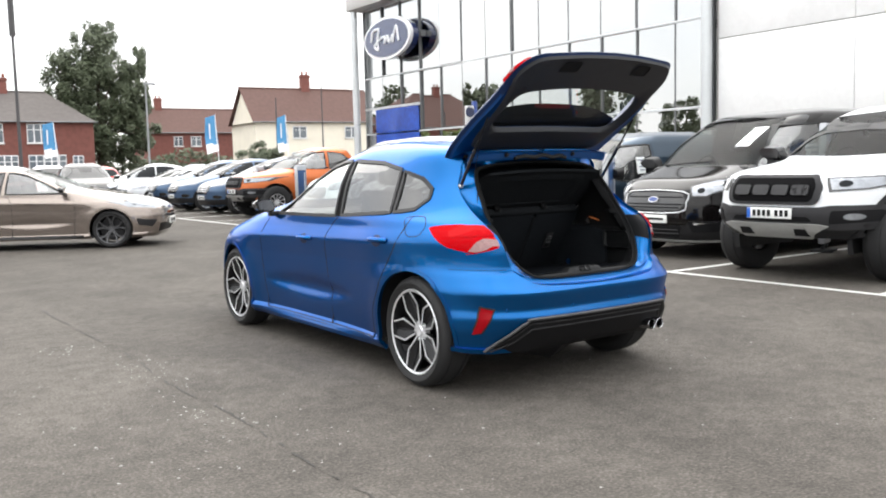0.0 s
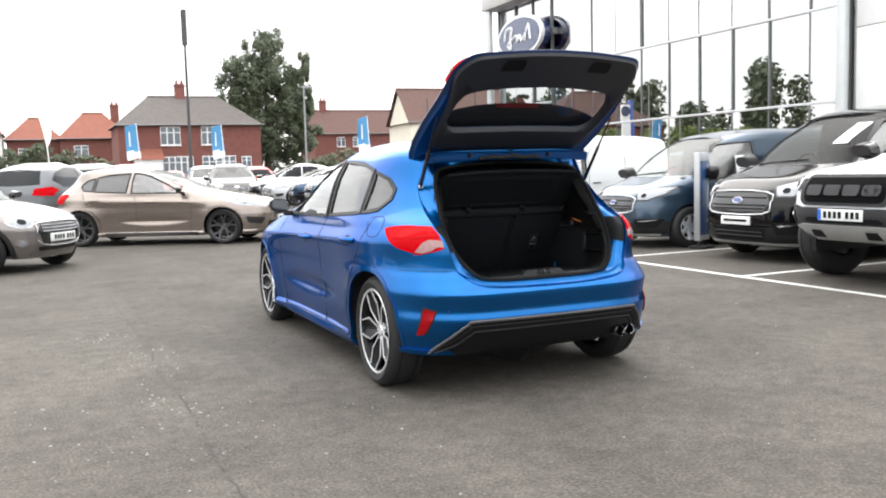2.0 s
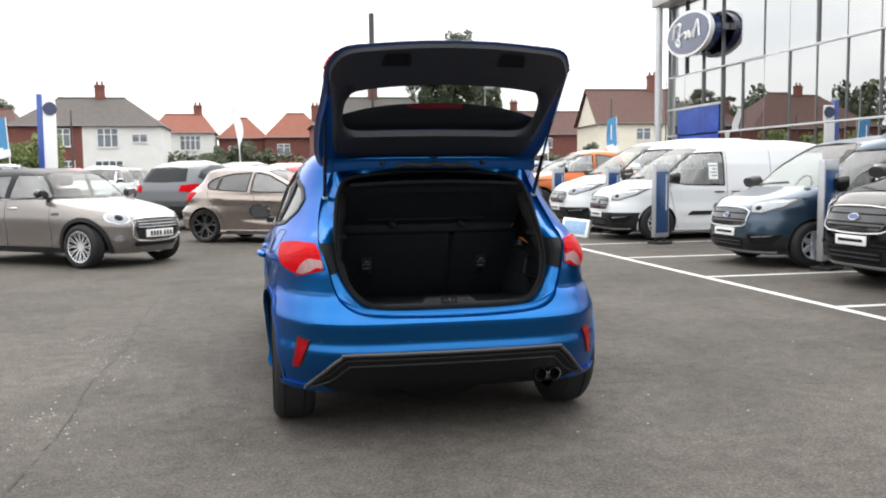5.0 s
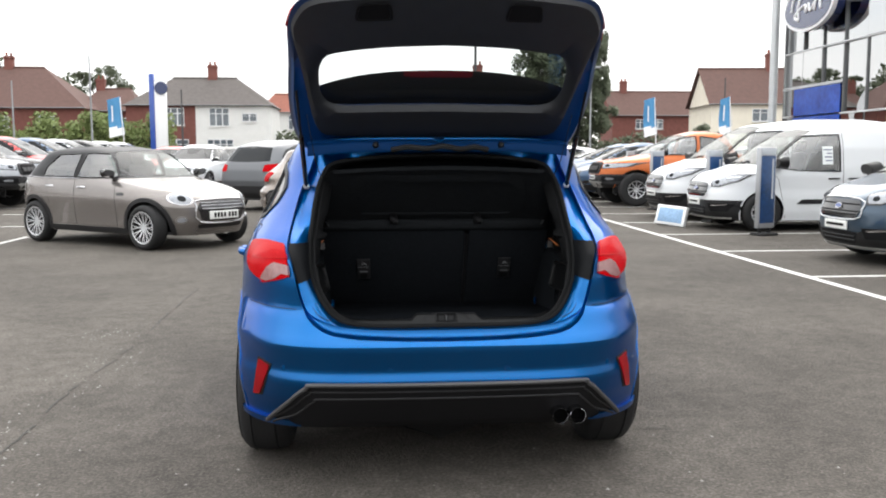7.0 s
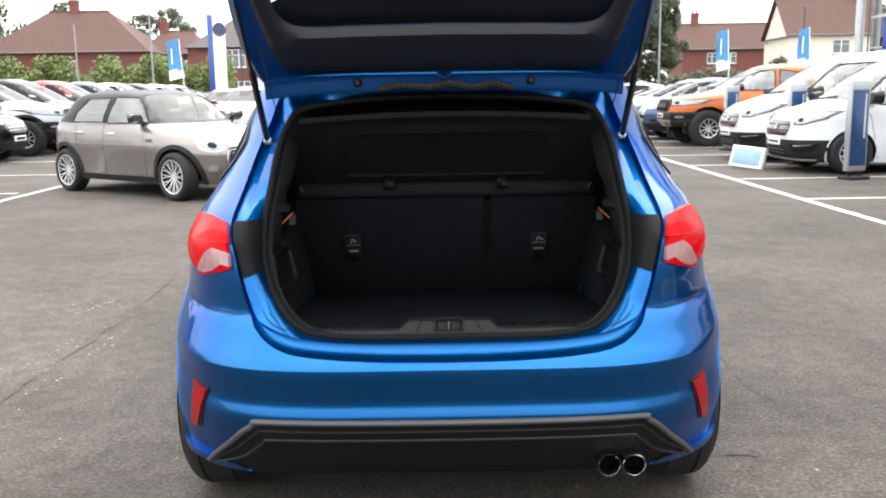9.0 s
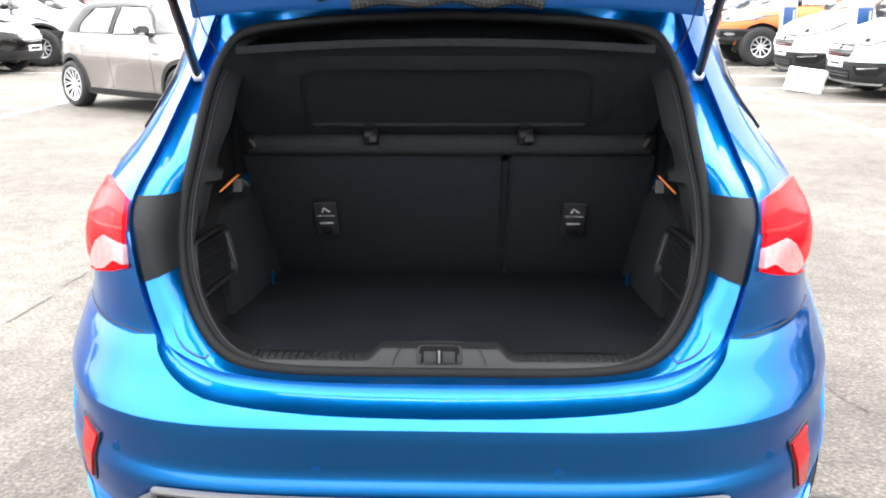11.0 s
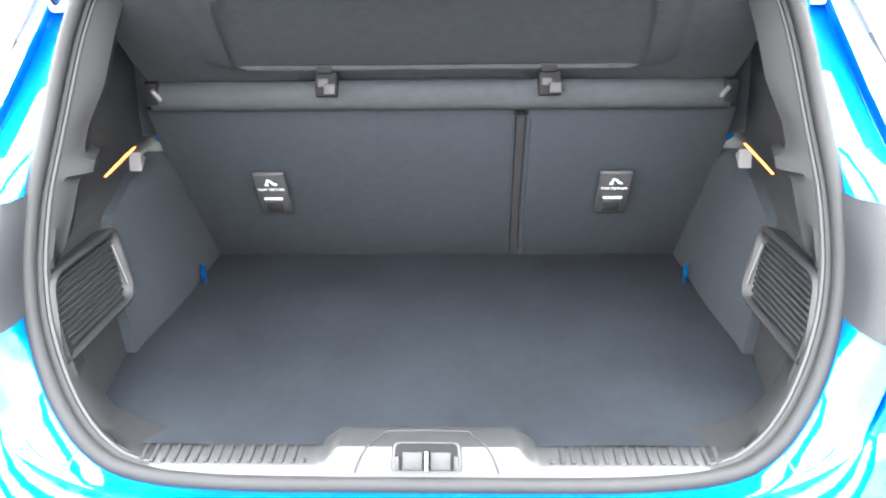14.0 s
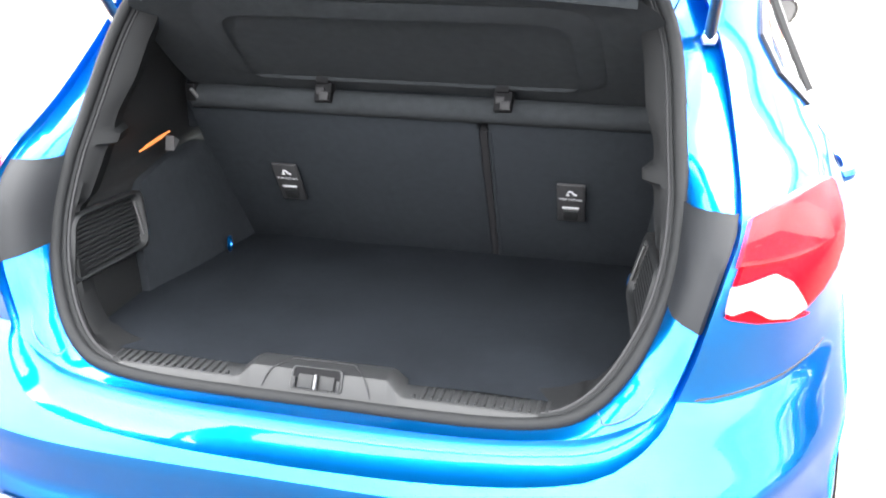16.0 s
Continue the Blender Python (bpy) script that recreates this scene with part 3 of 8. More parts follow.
    for y, z in sp.get("handles", []):
        for k in (-1, 1):
            x = sh.side(y, z)
            o = sp.get("handle_out", 1.0)
            bm = tube(bmesh.new(), spline([(k * (x - 0.005), y - 0.10, z), (k * (x + 0.016 * o), y - 0.07, z + 0.003), (k * (x + 0.022 * o), y + 0.03, z + 0.003), (k * (x - 0.005), y + 0.09, z)], 5), sp.get("handle_thick", 0.013), 8)
            part("door_handle", bm, sp.get("handle_mat", colour), car)
    if "mirror" in sp:
        y, z, size = sp["mirror"]
        for k in (-1, 1):
            x = sh.side(y, z - 0.06)
            bm = bmesh.new()
            prism(bm, rounded([(0, -0.07), (0.21, -0.075), (0.235, 0.03), (0.2, 0.075), (0.04, 0.07)], 0.05), 0, 0.1)
            for v in bm.verts:
                f = 1 - 0.35 * (v.co.y / 0.1)
                v.co = (k * (x + 0.03 + v.co.x * size), y - 0.02 + v.co.y * size * 1.2, z + v.co.z * f * size)
            bmesh.ops.bevel(bm, geom=bm.edges[:], offset=0.012, segments=2, affect="EDGES")
            mm = part("door_mirror", bm, sp.get("mirror_mat", GLOSSBLACK), car)
            bm = bmesh.new()
            prism(bm, rounded([(0.02, -0.055), (0.195, -0.06), (0.215, 0.025), (0.19, 0.058), (0.05, 0.055)], 0.04), -0.003, 0.004)
            for v in bm.verts:
                v.co = (k * (x + 0.03 + v.co.x * size), y - 0.026 + v.co.y, z + v.co.z * size)
            part("mirror_glass", bm, MIRROR, mm)
            bm = box(bmesh.new(), min(k * (x - 0.06), k * (x + 0.07)), max(k * (x - 0.06), k * (x + 0.07)), y, y + 0.07, z - 0.085, z - 0.045, 0.01)
            part("mirror_arm", bm, TRIM, mm)
    if glass_holes:
        cabin(car, sh, sp)
    return car


def scaled_spec(sp, sx, sy, sz, **more):
    """A spec stretched to another size of vehicle."""
    yz = lambda o: [(y * sy, z * sz) for y, z in o]
    xz = lambda o: [(x * sx, z * sz) for x, z in o]
    flat = lambda where, o: yz(o) if where in ("left", "right") else xz(o)
    out = dict(sp)
    out["shell"] = sp["shell"].scaled(sx, sy, sz)
    out["wheelbase"], out["track"] = sp["wheelbase"] * sy, sp["track"] * sx
    out["side_glass"] = [(yz(o), m) for o, m in sp["side_glass"]]
    out["screen"] = xz(sp["screen"])
    if "rear_screen" in sp:
        out["rear_screen"] = xz(sp["rear_screen"])
    out["patches"] = [(n, w, flat(w, o), m, d) for n, w, o, m, d in sp.get("patches", [])]
    out["bars"] = [(n, w, flat(w, o), r, m) for n, w, o, r, m in sp.get("bars", [])]
    out["strips"] = [(n, w, flat(w, o), r, m, d) for n, w, o, r, m, d in sp.get("strips", [])]
    out["handles"] = yz(sp.get("handles", []))
    if "mirror" in sp:
        y, z, s = sp["mirror"]
        out["mirror"] = (y * sy, z * sz, s)
    if "plate" in sp:
        out["plate"] = (sp["plate"][0] * sz, sp["plate"][1])
    y0, y1, zf = sp["cabin"]
    out["cabin"], out["dash"] = (y0 * sy, y1 * sy, zf * sz), sp.get("dash", 1.0) * sz
    out["seat_rows"] = [y * sy for y in sp.get("seat_rows", [])] or [y1 * sy - 1.25, y1 * sy - 2.15]
    out.update(more)
    return out


def recolour(car, mat):
    """Gives a copied car its own paint."""
    for o in car.children_recursive:
        if o.name.split(".")[0] in ("body", "arch_lip", "door_handle"):
            o.material_slots[0].link = "OBJECT"
            o.material_slots[0].material = mat
    return car


def loft(bm, loops, closed=True):
    rows = [[bm.verts.new(p) for p in loop] for loop in loops]
    n = len(rows[0])
    for a, b in zip(rows, rows[1:]):
        for i in range(n if closed else n - 1):
            j = (i + 1) % n
            bm.faces.new((a[i], a[j], b[j], b[i]))
    return rows


def ellipse(cx, cz, rx, rz, n=18):
    return [(cx + rx * math.cos(a), cz + rz * math.sin(a)) for a in np.linspace(0, 2 * math.pi, n, endpoint=False)]


def cabin(car, sh, sp):
    """Dark seats, dash and floor that show through the glass."""
    y0, y1, zf = sp["cabin"]
    rows = sp.get("seat_rows", [y1 - 1.25, y1 - 2.15])
    for yy in rows:
        if yy < y0:
            continue
        for x in (-0.36, 0.36):
            bm = bmesh.new()
            box(bm, x - 0.24, x + 0.24, yy - 0.02, yy + 0.48, zf, zf + 0.16, 0.05)
            b2 = bmesh.new()
            box(b2, x - 0.23, x + 0.23, -0.07, 0.07, 0, 0.62, 0.05, pose(0, yy, zf + 0.06, 14, 0, 0))
            box(b2, x - 0.13, x + 0.13, -0.05, 0.05, 0.66, 0.84, 0.04, pose(0, yy, zf + 0.06, 14, 0, 0))
            part("seat", bm, FELT, car)
            part("seat_back", b2, FELT, car)
    zd = sp.get("dash", 0.98)
    w = sh.side(y1 - 0.35, zd) - 0.05
    part("dashboard", box(bmesh.new(), -w, w, y1 - 0.55, y1 + 0.0, zd - 0.3, zd - 0.03, 0.06), TRIM, car)
    bm = bmesh.new()
    ring = [(0.36 * sp.get("wheel_side", 1) + 0.19 * math.cos(a), y1 - 0.66 - 0.08 * math.sin(a), zd - 0.06 + 0.17 * math.sin(a)) for a in np.linspace(0, 2 * math.pi, 24, endpoint=False)]
    tube(bm, ring, 0.016, 6, closed=True)
    part("steering_wheel", bm, TRIM, car)
    # added dark plate that stops daylight showing through the cab from behind
    if sp.get("bulkhead"):
        bm = bmesh.new()
        rows_ = []
        for z in np.linspace(zf - 0.2, sh.high - 0.10, 9):
            w = sh.side(y0 + 0.05, z) - 0.05
            rows_.append([(x * w, y, z) for x, y in ((-1, y0 + 0.04), (-0.3, y0), (0.3, y0), (1, y0 + 0.04))])
        loft(bm, rows_, closed=False)
        part("bulkhead", bm, FELT, car, "dark baffle added behind the seats to block light")
    w2 = sp.get("floor_width", 0.7)
    part("cabin_floor", box(bmesh.new(), -w2, w2, y0, y1, zf - 0.25, zf - 0.2), TRIM, car)


# ---- the ground and its markings ----
def asphalt():
    m = bpy.data.materials.new("asphalt")
    m.use_nodes = True
    nt = m.node_tree
    p = nt.nodes["Principled BSDF"]
    where = nt.nodes.new("ShaderNodeTexCoord").outputs["Object"]

    def noise_at(scale, detail=4.0, kind="ShaderNodeTexNoise"):
        n = nt.nodes.new(kind)
        n.inputs["Scale"].default_value = scale
        if kind == "ShaderNodeTexNoise":
            n.inputs["Detail"].default_value = detail
        nt.links.new(where, n.inputs["Vector"])
        return n

    def ramp_of(socket, *stops):
        r = nt.nodes.new("ShaderNodeValToRGB")
        while len(r.color_ramp.elements) < len(stops):
            r.color_ramp.elements.new(0.5)
        for e, (pos, v) in zip(r.color_ramp.elements, stops):
            e.position, e.color = pos, (v[0], v[1], v[2], 1) if isinstance(v, tuple) else (v, v, v, 1)
        nt.links.new(socket, r.inputs["Fac"])
        return r.outputs["Color"]

    def times(a, b):
        x = nt.nodes.new("ShaderNodeMixRGB")
        x.blend_type, x.inputs["Fac"].default_value = "MULTIPLY", 1.0
        nt.links.new(a, x.inputs["Color1"]), nt.links.new(b, x.inputs["Color2"])
        return x.outputs["Color"]

    # the older, coarser surface lies left of a straight joint
    split, edge = nt.nodes.new("ShaderNodeSeparateXYZ"), nt.nodes.new("ShaderNodeMath")
    nt.links.new(where, split.inputs[0])
    wob = noise_at(2.5, 6)
    edge.operation, edge.inputs[1].default_value = "MULTIPLY_ADD", 0.30
    nt.links.new(wob.outputs["Fac"], edge.inputs[0]), nt.links.new(split.outputs["X"], edge.inputs[2])
    step = nt.nodes.new("ShaderNodeMapRange")
    step.inputs["From Min"].default_value, step.inputs["From Max"].default_value = -1.86, -1.72
    step.inputs["To Min"].default_value, step.inputs["To Max"].default_value = 1.10, 1.0
    nt.links.new(edge.outputs[0], step.inputs["Value"])
    tone = nt.nodes.new("ShaderNodeCombineXYZ")
    for k in range(3):
        nt.links.new(step.outputs[0], tone.inputs[k])
    grit, pebbles = noise_at(70, 3), noise_at(95, 0, "ShaderNodeTexVoronoi")
    base = ramp_of(grit.outputs["Fac"], (0.30, (0.0525, 0.0472, 0.0415)), (0.52, (0.0740, 0.0667, 0.0588)), (0.74, (0.110, 0.0995, 0.088)))
    chips = ramp_of(pebbles.outputs["Color"], (0.10, 0.84), (0.55, 1.04), (0.92, 1.36))
    patch = ramp_of(noise_at(0.30, 5).outputs["Fac"], (0.34, 0.86), (0.62, 1.10))
    stain = ramp_of(noise_at(1.3, 7).outputs["Fac"], (0.30, 0.80), (0.60, 1.07))
    blotch = ramp_of(noise_at(9.0, 4).outputs["Fac"], (0.35, 0.86), (0.62, 1.10))
    mixed_ = times(times(times(base, chips), times(patch, stain)), times(blotch, tone.outputs[0]))
    nt.links.new(mixed_, p.inputs["Base Color"])
    p.inputs["Roughness"].default_value = 0.92
    p.inputs["Specular IOR Level"].default_value = 0.22
    bump = nt.nodes.new("ShaderNodeBump")
    bump.inputs["Strength"].default_value, bump.inputs["Distance"].default_value = 0.55, 0.007
    nt.links.new(pebbles.outputs["Distance"], bump.inputs["Height"])
    nt.links.new(bump.outputs["Normal"], p.inputs["Normal"])
    return m


ASPHALT = asphalt()
LINE = material("worn_line_paint", (0.5, 0.5, 0.48), 0.7, vary=0.2, scale=12, bump=0.3, bump_scale=120)
bm = bmesh.new()
bmesh.ops.create_grid(bm, x_segments=2, y_segments=2, size=1500)
tagged(finish("ground", bm, ASPHALT), "worn grey asphalt car park with cracks and stains", "ground", kind="structure")


def line_mark(x0, y0, x1, y1, wide=0.1):
    a, b = Vector((x0, y0)), Vector((x1, y1))
    d = (b - a).normalized()
    s = Vector((-d.y, d.x)) * wide / 2
    bm = bmesh.new()
    k = max(2, int((b - a).length / 0.25))
    rows = []
    for i in range(k + 1):
        p = a + (b - a) * i / k
        j = 1 + random.uniform(-0.05, 0.05)
        rows.append([bm.verts.new((*(p + s * j), 0.004)), bm.verts.new((*(p - s * j), 0.004))])
    for u, v in zip(rows, rows[1:]):
        bm.faces.new((u[0], u[1], v[1], v[0]))
    return tagged(finish("parking_line", bm, LINE), "worn white painted parking bay line on asphalt", "road marking", "parking bay lines", "structure")


BAYS = [0.05 + 2.49 * k for k in range(-2, 14)]
line_mark(4.3, -6.0, 4.3, 34.0)
for y in BAYS:
    line_mark(4.36, y, 9.2, y)
line_mark(-5.8, 7.5, -5.8, 10.6)
for y in (9.6, 12.7, 16.1, 18.6):
    line_mark(-14, y, -6.0, y)

CRACK = material("tar_crack", (0.038, 0.035, 0.032), 0.9, vary=0.3, scale=6, bump=0.5, bump_scale=90)


def crack(points, wide, seed):
    rnd = random.Random(seed)
    pts = spline(points, 14)
    bm, rows = bmesh.new(), []
    for (x0, y0), (x1, y1) in zip(pts, pts[1:]):
        d = Vector((x1 - x0, y1 - y0)).normalized()
        j = rnd.uniform(-0.012, 0.012)
        w = wide * rnd.uniform(0.3, 1.0) / 2
        if rnd.random() < 0.34:
            rows.append(None)
            continue
        rows.append([bm.verts.new((x0 - d.y * (w + j), y0 + d.x * (w + j), 0.0035)), bm.verts.new((x0 + d.y * (w - j), y0 - d.x * (w - j), 0.0035))])
    for u, v in zip(rows, rows[1:]):
        if u and v:
            bm.faces.new((u[0], u[1], v[1], v[0]))
    tagged(finish("asphalt_crack", bm, CRACK), "dark ragged crack in the worn asphalt", "crack", "cracks", "structure")


# ---- the showroom ----
FX, FY0, FY1, FTOP = 14.0, 9.6, 26.2, 7.3
MULL = material("grey_mullion", (0.14, 0.145, 0.15), 0.4, 0.3, vary=0.1, scale=3)
TRANSOM = material("light_transom", (0.55, 0.57, 0.58), 0.35, 0.5, vary=0.08, scale=3)
PANEL = material("cladding_panel", (0.78, 0.78, 0.78), 0.45, 0.0, vary=0.06, scale=0.8)
FASCIA = material("silver_fascia", (0.42, 0.41, 0.40), 0.4, 0.4, vary=0.1, scale=1.5)
FACADE = glass_material("facade_glass", (0.20, 0.25, 0.25), 0.0, 0.66)
SIGNBLUE = material("sign_blue", (0.008, 0.02, 0.09), 0.2, coat=0.7)
SIGNWHITE = material("sign_white", (0.8, 0.81, 0.82), 0.3)
BANNER = material("blue_banner", (0.015, 0.07, 0.38), 0.2, vary=0.45, scale=0.8, coat=0.5)
INTERIOR = material("showroom_inside", (0.25, 0.25, 0.25), 0.7, vary=0.2, scale=0.6)
room = thing("showroom_building", pose(FX, 0, 0), "glass-fronted car showroom with pale cladding panels", "building", kind="structure")
bays_y = [FY0] + [10.73 + 1.284 * k for k in range(12)] + [FY1]
rows_z = [0.15, 2.54, 4.68, FTOP]
for z0, z1 in zip(rows_z, rows_z[1:]):
    for y0, y1 in zip(bays_y, bays_y[1:]):
        pane = part("glass_pane", box(bmesh.new(), -0.02 + random.uniform(-0.003, 0.003), 0.0, y0 + 0.03, y1 - 0.03, z0 + 0.03, z1 - 0.03), FACADE, room, smooth=None)
        pane.rotation_euler = (0, radians(random.uniform(-0.15, 0.15)), radians(random.uniform(-0.15, 0.15)))
for y in bays_y:
    part("mullion", box(bmesh.new(), -0.04, 0.06, y - 0.024, y + 0.024, 0.0, FTOP, 0.005), MULL, room)
for z in rows_z:
    part("transom", box(bmesh.new(), -0.05, 0.06, FY0 + 0.03, FY1 - 0.03, z - 0.03, z + 0.03, 0.005), TRANSOM, room)
part("fascia", box(bmesh.new(), -0.5, 12, FY0, FY1 + 0.5, FTOP + 0.03, FTOP + 0.75, 0.02), FASCIA, room)
part("roof_deck", box(bmesh.new(), 0.1, 12, -14, FY1, FTOP + 0.76, FTOP + 0.9), FASCIA, room)
part("inner_floor", box(bmesh.new(), 0.1, 9, FY0, FY1, 0.02, 0.1), INTERIOR, room)
part("inner_ceiling", box(bmesh.new(), 0.15, 9, FY0, FY1, 4.4, 4.6), INTERIOR, room)
part("inner_wall", box(bmesh.new(), 9, 9.2, FY0, FY1, 0, FTOP), INTERIOR, room)
part("end_wall", box(bmesh.new(), 0.08, 12, FY1 + 0.02, FY1 + 0.2, 0, FTOP), PANEL, room)
part("inner_end_wall", box(bmesh.new(), 0.15, 9, FY0 - 0.1, FY0 + 0.1, 0, FTOP), PANEL, room)
part("corner_column", lathe(bmesh.new(), [(0, 0.14), (FTOP, 0.14)], "z", 20, (-0.3, FY1 + 0.25, 0)), TRANSOM, room)
part("end_column", lathe(bmesh.new(), [(0, 0.13), (FTOP, 0.13)], "z", 20, (-0.25, FY0, 0)), TRANSOM, room)
for iy in range(7):
    for iz in range(4):
        y1, z0 = FY0 - 0.2 - iy * 3.4, iz * 2.05
        part("cladding_panel", box(bmesh.new(), -0.06, 0.0, y1 - 3.385, y1, z0 + 0.012, z0 + 2.04, 0.004), PANEL, room)
part("back_wall", box(bmesh.new(), 0.004, 0.3, FY0 - 24, FY0 - 0.1, 0, 8.2), FASCIA, room)
part("poster", box(bmesh.new(), -0.05, -0.024, 22.4, 25.4, 0.3, 3.45), BANNER, room, "blue poster on the glass")
part("spandrel_bar", box(bmesh.new(), -0.06, 0.05, 22.3, FY1, 3.47, 3.55), TRANSOM, room)

# oval sign, letters left as a plain flourish
sign = thing("oval_sign", pose(FX - 0.5, 23.55, 5.92), "deep blue oval sign with white rim on dark backing", "sign")


def oval(cy, cz, ry, rz, x0, x1):
    bm = bmesh.new()
    prism(bm, [(cy + ry * math.cos(a), cz + rz * math.sin(a)) for a in np.linspace(0, 2 * math.pi, 48, endpoint=False)], x0, x1, "yz")
    bmesh.ops.bevel(bm, geom=[e for e in bm.edges if len(e.link_faces) == 2 and e.calc_face_angle() > 1], offset=0.03, segments=3, affect="EDGES")
    return bm


# ---- vehicle specs ----
def hatch_form(y, z):
    """How a hatchback's flank leaves its plain section: drawn-in doors, a shoulder crease, a scallop low in the doors, flared arches."""
    bell = lambda v, c, r, n=2: np.exp(-np.abs((v - c) / r) ** n)
    waist = -0.050 * bell(y, 1.35, 0.85, 4) * np.clip((z - 0.17) / 0.05, 0, 1) * np.clip((1.2 - z) / 0.3, 0, 1)
    crease = 0.795 + (1.9 - y) * 0.030
    rise = np.where(z < crease, np.clip((z - crease + 0.13) / 0.13, 0, 1), np.clip(1 - (z - crease) / 0.075, 0, 1))
    shoulder = 0.018 * rise * bell(y, 1.25, 1.55, 6)
    lens = np.clip(1 - ((y - 1.42) / 0.68) ** 2, 0, 1)
    scallop = -0.032 * lens * bell(z, 0.455, 0.015 + 0.05 * lens)
    flare = sum(0.014 * bell(np.hypot(y - c, z - 0.325), 0.385, 0.085) for c in (0.0, 2.70))
    bumper = 0.006 * np.clip((0.708 - z) / 0.05, 0, 1) * np.clip((z - 0.24) / 0.12, 0, 1) * bell(y, -0.52, 0.27, 4)
    return waist + shoulder + scallop + flare + bumper


HATCH = dict(
    shell=Shell(
        tail=[(0.17, -0.20), (0.225, -0.36), (0.245, -0.52), (0.262, -0.585), (0.30, -0.605), (0.34, -0.635), (0.38, -0.668), (0.44, -0.700), (0.462, -0.702), (0.487, -0.689), (0.54, -0.699), (0.584, -0.708), (0.598, -0.703), (0.622, -0.674), (0.650, -0.648), (0.690, -0.622), (0.702, -0.600), (0.75, -0.606), (0.79, -0.610), (0.83, -0.606), (0.90, -0.585), (0.98, -0.55), (1.07, -0.47), (1.15, -0.38), (1.25, -0.27), (1.33, -0.18), (1.375, -0.10), (1.40, 0.05), (1.43, 0.35), (1.454, 0.75)],
        nose=[(0.17, 3.40), (0.25, 3.47), (0.40, 3.56), (0.55, 3.575), (0.66, 3.55), (0.74, 3.46), (0.80, 3.32), (0.86, 3.08), (0.92, 2.80), (0.98, 2.48), (1.03, 2.18), (1.10, 1.98), (1.20, 1.73), (1.30, 1.47), (1.38, 1.22), (1.42, 1.05), (1.454, 0.85)],
        width=[(0.17, 0.82), (0.20, 0.862), (0.228, 0.872), (0.236, 0.870), (0.248, 0.852), (0.30, 0.858), (0.40, 0.868), (0.52, 0.876), (0.62, 0.882), (0.74, 0.884), (0.80, 0.882), (0.84, 0.876), (0.88, 0.868), (0.92, 0.857), (0.96, 0.848), (1.00, 0.828), (1.10, 0.780), (1.20, 0.725), (1.30, 0.665), (1.36, 0.622), (1.40, 0.575), (1.43, 0.50), (1.454, 0.36)],
        square_tail=[(0.17, 7.0), (0.30, 5.6), (0.36, 5.2), (0.45, 4.8), (0.54, 4.8), (0.62, 5.0), (0.70, 4.7), (0.80, 4.3), (0.86, 4.5), (0.91, 4.5), (0.96, 3.6), (1.0, 3.0), (1.06, 2.75), (1.2, 2.65), (1.32, 3.4), (1.40, 5.0), (1.454, 4.0)],
        square_nose=[(0.17, 4.5), (0.45, 4.2), (0.7, 3.8), (0.9, 3.6), (1.05, 4.2), (1.3, 5.0), (1.4, 5.0), (1.454, 4.0)],
        bulges=((0.05, 0.50, 0.5, 0.22, 0.010), (2.70, 0.50, 0.5, 0.24, 0.010), (-0.30, 0.38, 0.21, 0.18, 0.030)), smooth=0.006, form=hatch_form,
    ),
    wheelbase=2.70, wheel=0.325, rim=0.252, track=1.485, tyre_width=0.212, wheel_style=TWO_TONE,
    side_glass=[([(1.93, 0.957), (1.62, 1.13), (1.30, 1.287), (1.12, 1.325), (1.02, 1.330), (0.985, 0.968)], GLASS),
                ([(0.90, 0.975), (0.955, 1.330), (0.57, 1.310), (0.335, 1.268), (0.285, 1.010)], TINTED),
                ([(0.25, 1.013), (0.295, 1.256), (0.12, 1.210), (0.03, 1.150), (0.012, 1.095), (0.078, 1.033)], TINTED)],
    screen=[(-0.68, 1.05), (-0.54, 1.37), (0, 1.395), (0.54, 1.37), (0.68, 1.05), (0, 1.035)],
    rear_screen=[(-0.52, 1.06), (-0.46, 1.30), (0, 1.33), (0.46, 1.30), (0.52, 1.06), (0, 1.03)],
    handle_out=1.3, handle_thick=0.016, handles=[(1.39, 0.804), (0.33, 0.848)],
    mirror=(1.92, 1.02, 0.70),
    cabin=(0.35, 2.35, 0.46), dash=1.0,
    patches=[],
    strips=[],
    tuck=(0.262, 0.1), sharp=24,
)
SHUT = [(0.0, 0.606), (0.20, 0.609), (0.385, 0.620), (0.470, 0.638), (0.532, 0.684), (0.561, 0.754), (0.580, 0.83), (0.598, 0.89), (0.617, 0.95), (0.603, 1.066), (0.58, 1.16), (0.548, 1.23), (0.52, 1.30), (0.46, 1.345), (0.0, 1.36)]
SHUT_LOOP = spline(SHUT, 5) + mirror(spline(SHUT, 5)[-2:0:-1])
HERO = HATCH | dict(holes=[("rear", SHUT_LOOP)], see_through=True)
HERO.pop("rear_screen")
hero = vehicle("hatchback", pose(0, 0, 0), "metallic blue five-door hatchback with its tailgate wide open", "car", HERO, BLUE, detail=2)
hs = HATCH["shell"]


def both(outline):
    """The right half of an outline from bottom to top, closed round the left."""
    return outline + mirror([p for p in outline[::-1] if p[0] > 1e-6])


def resample(loop, n):
    """n places evenly along a closed 2D or 3D loop."""
    p = np.array(loop + [loop[0]], float)
    run = np.r_[0, np.cumsum(np.linalg.norm(np.diff(p, axis=0), axis=1))]
    at = np.linspace(0, run[-1], n, endpoint=False)
    return np.stack([np.interp(at, run, p[:, k]) for k in range(p.shape[1])], 1)


def aperture_y(z):
    return -0.555 + 0.70 * (z - 0.65)


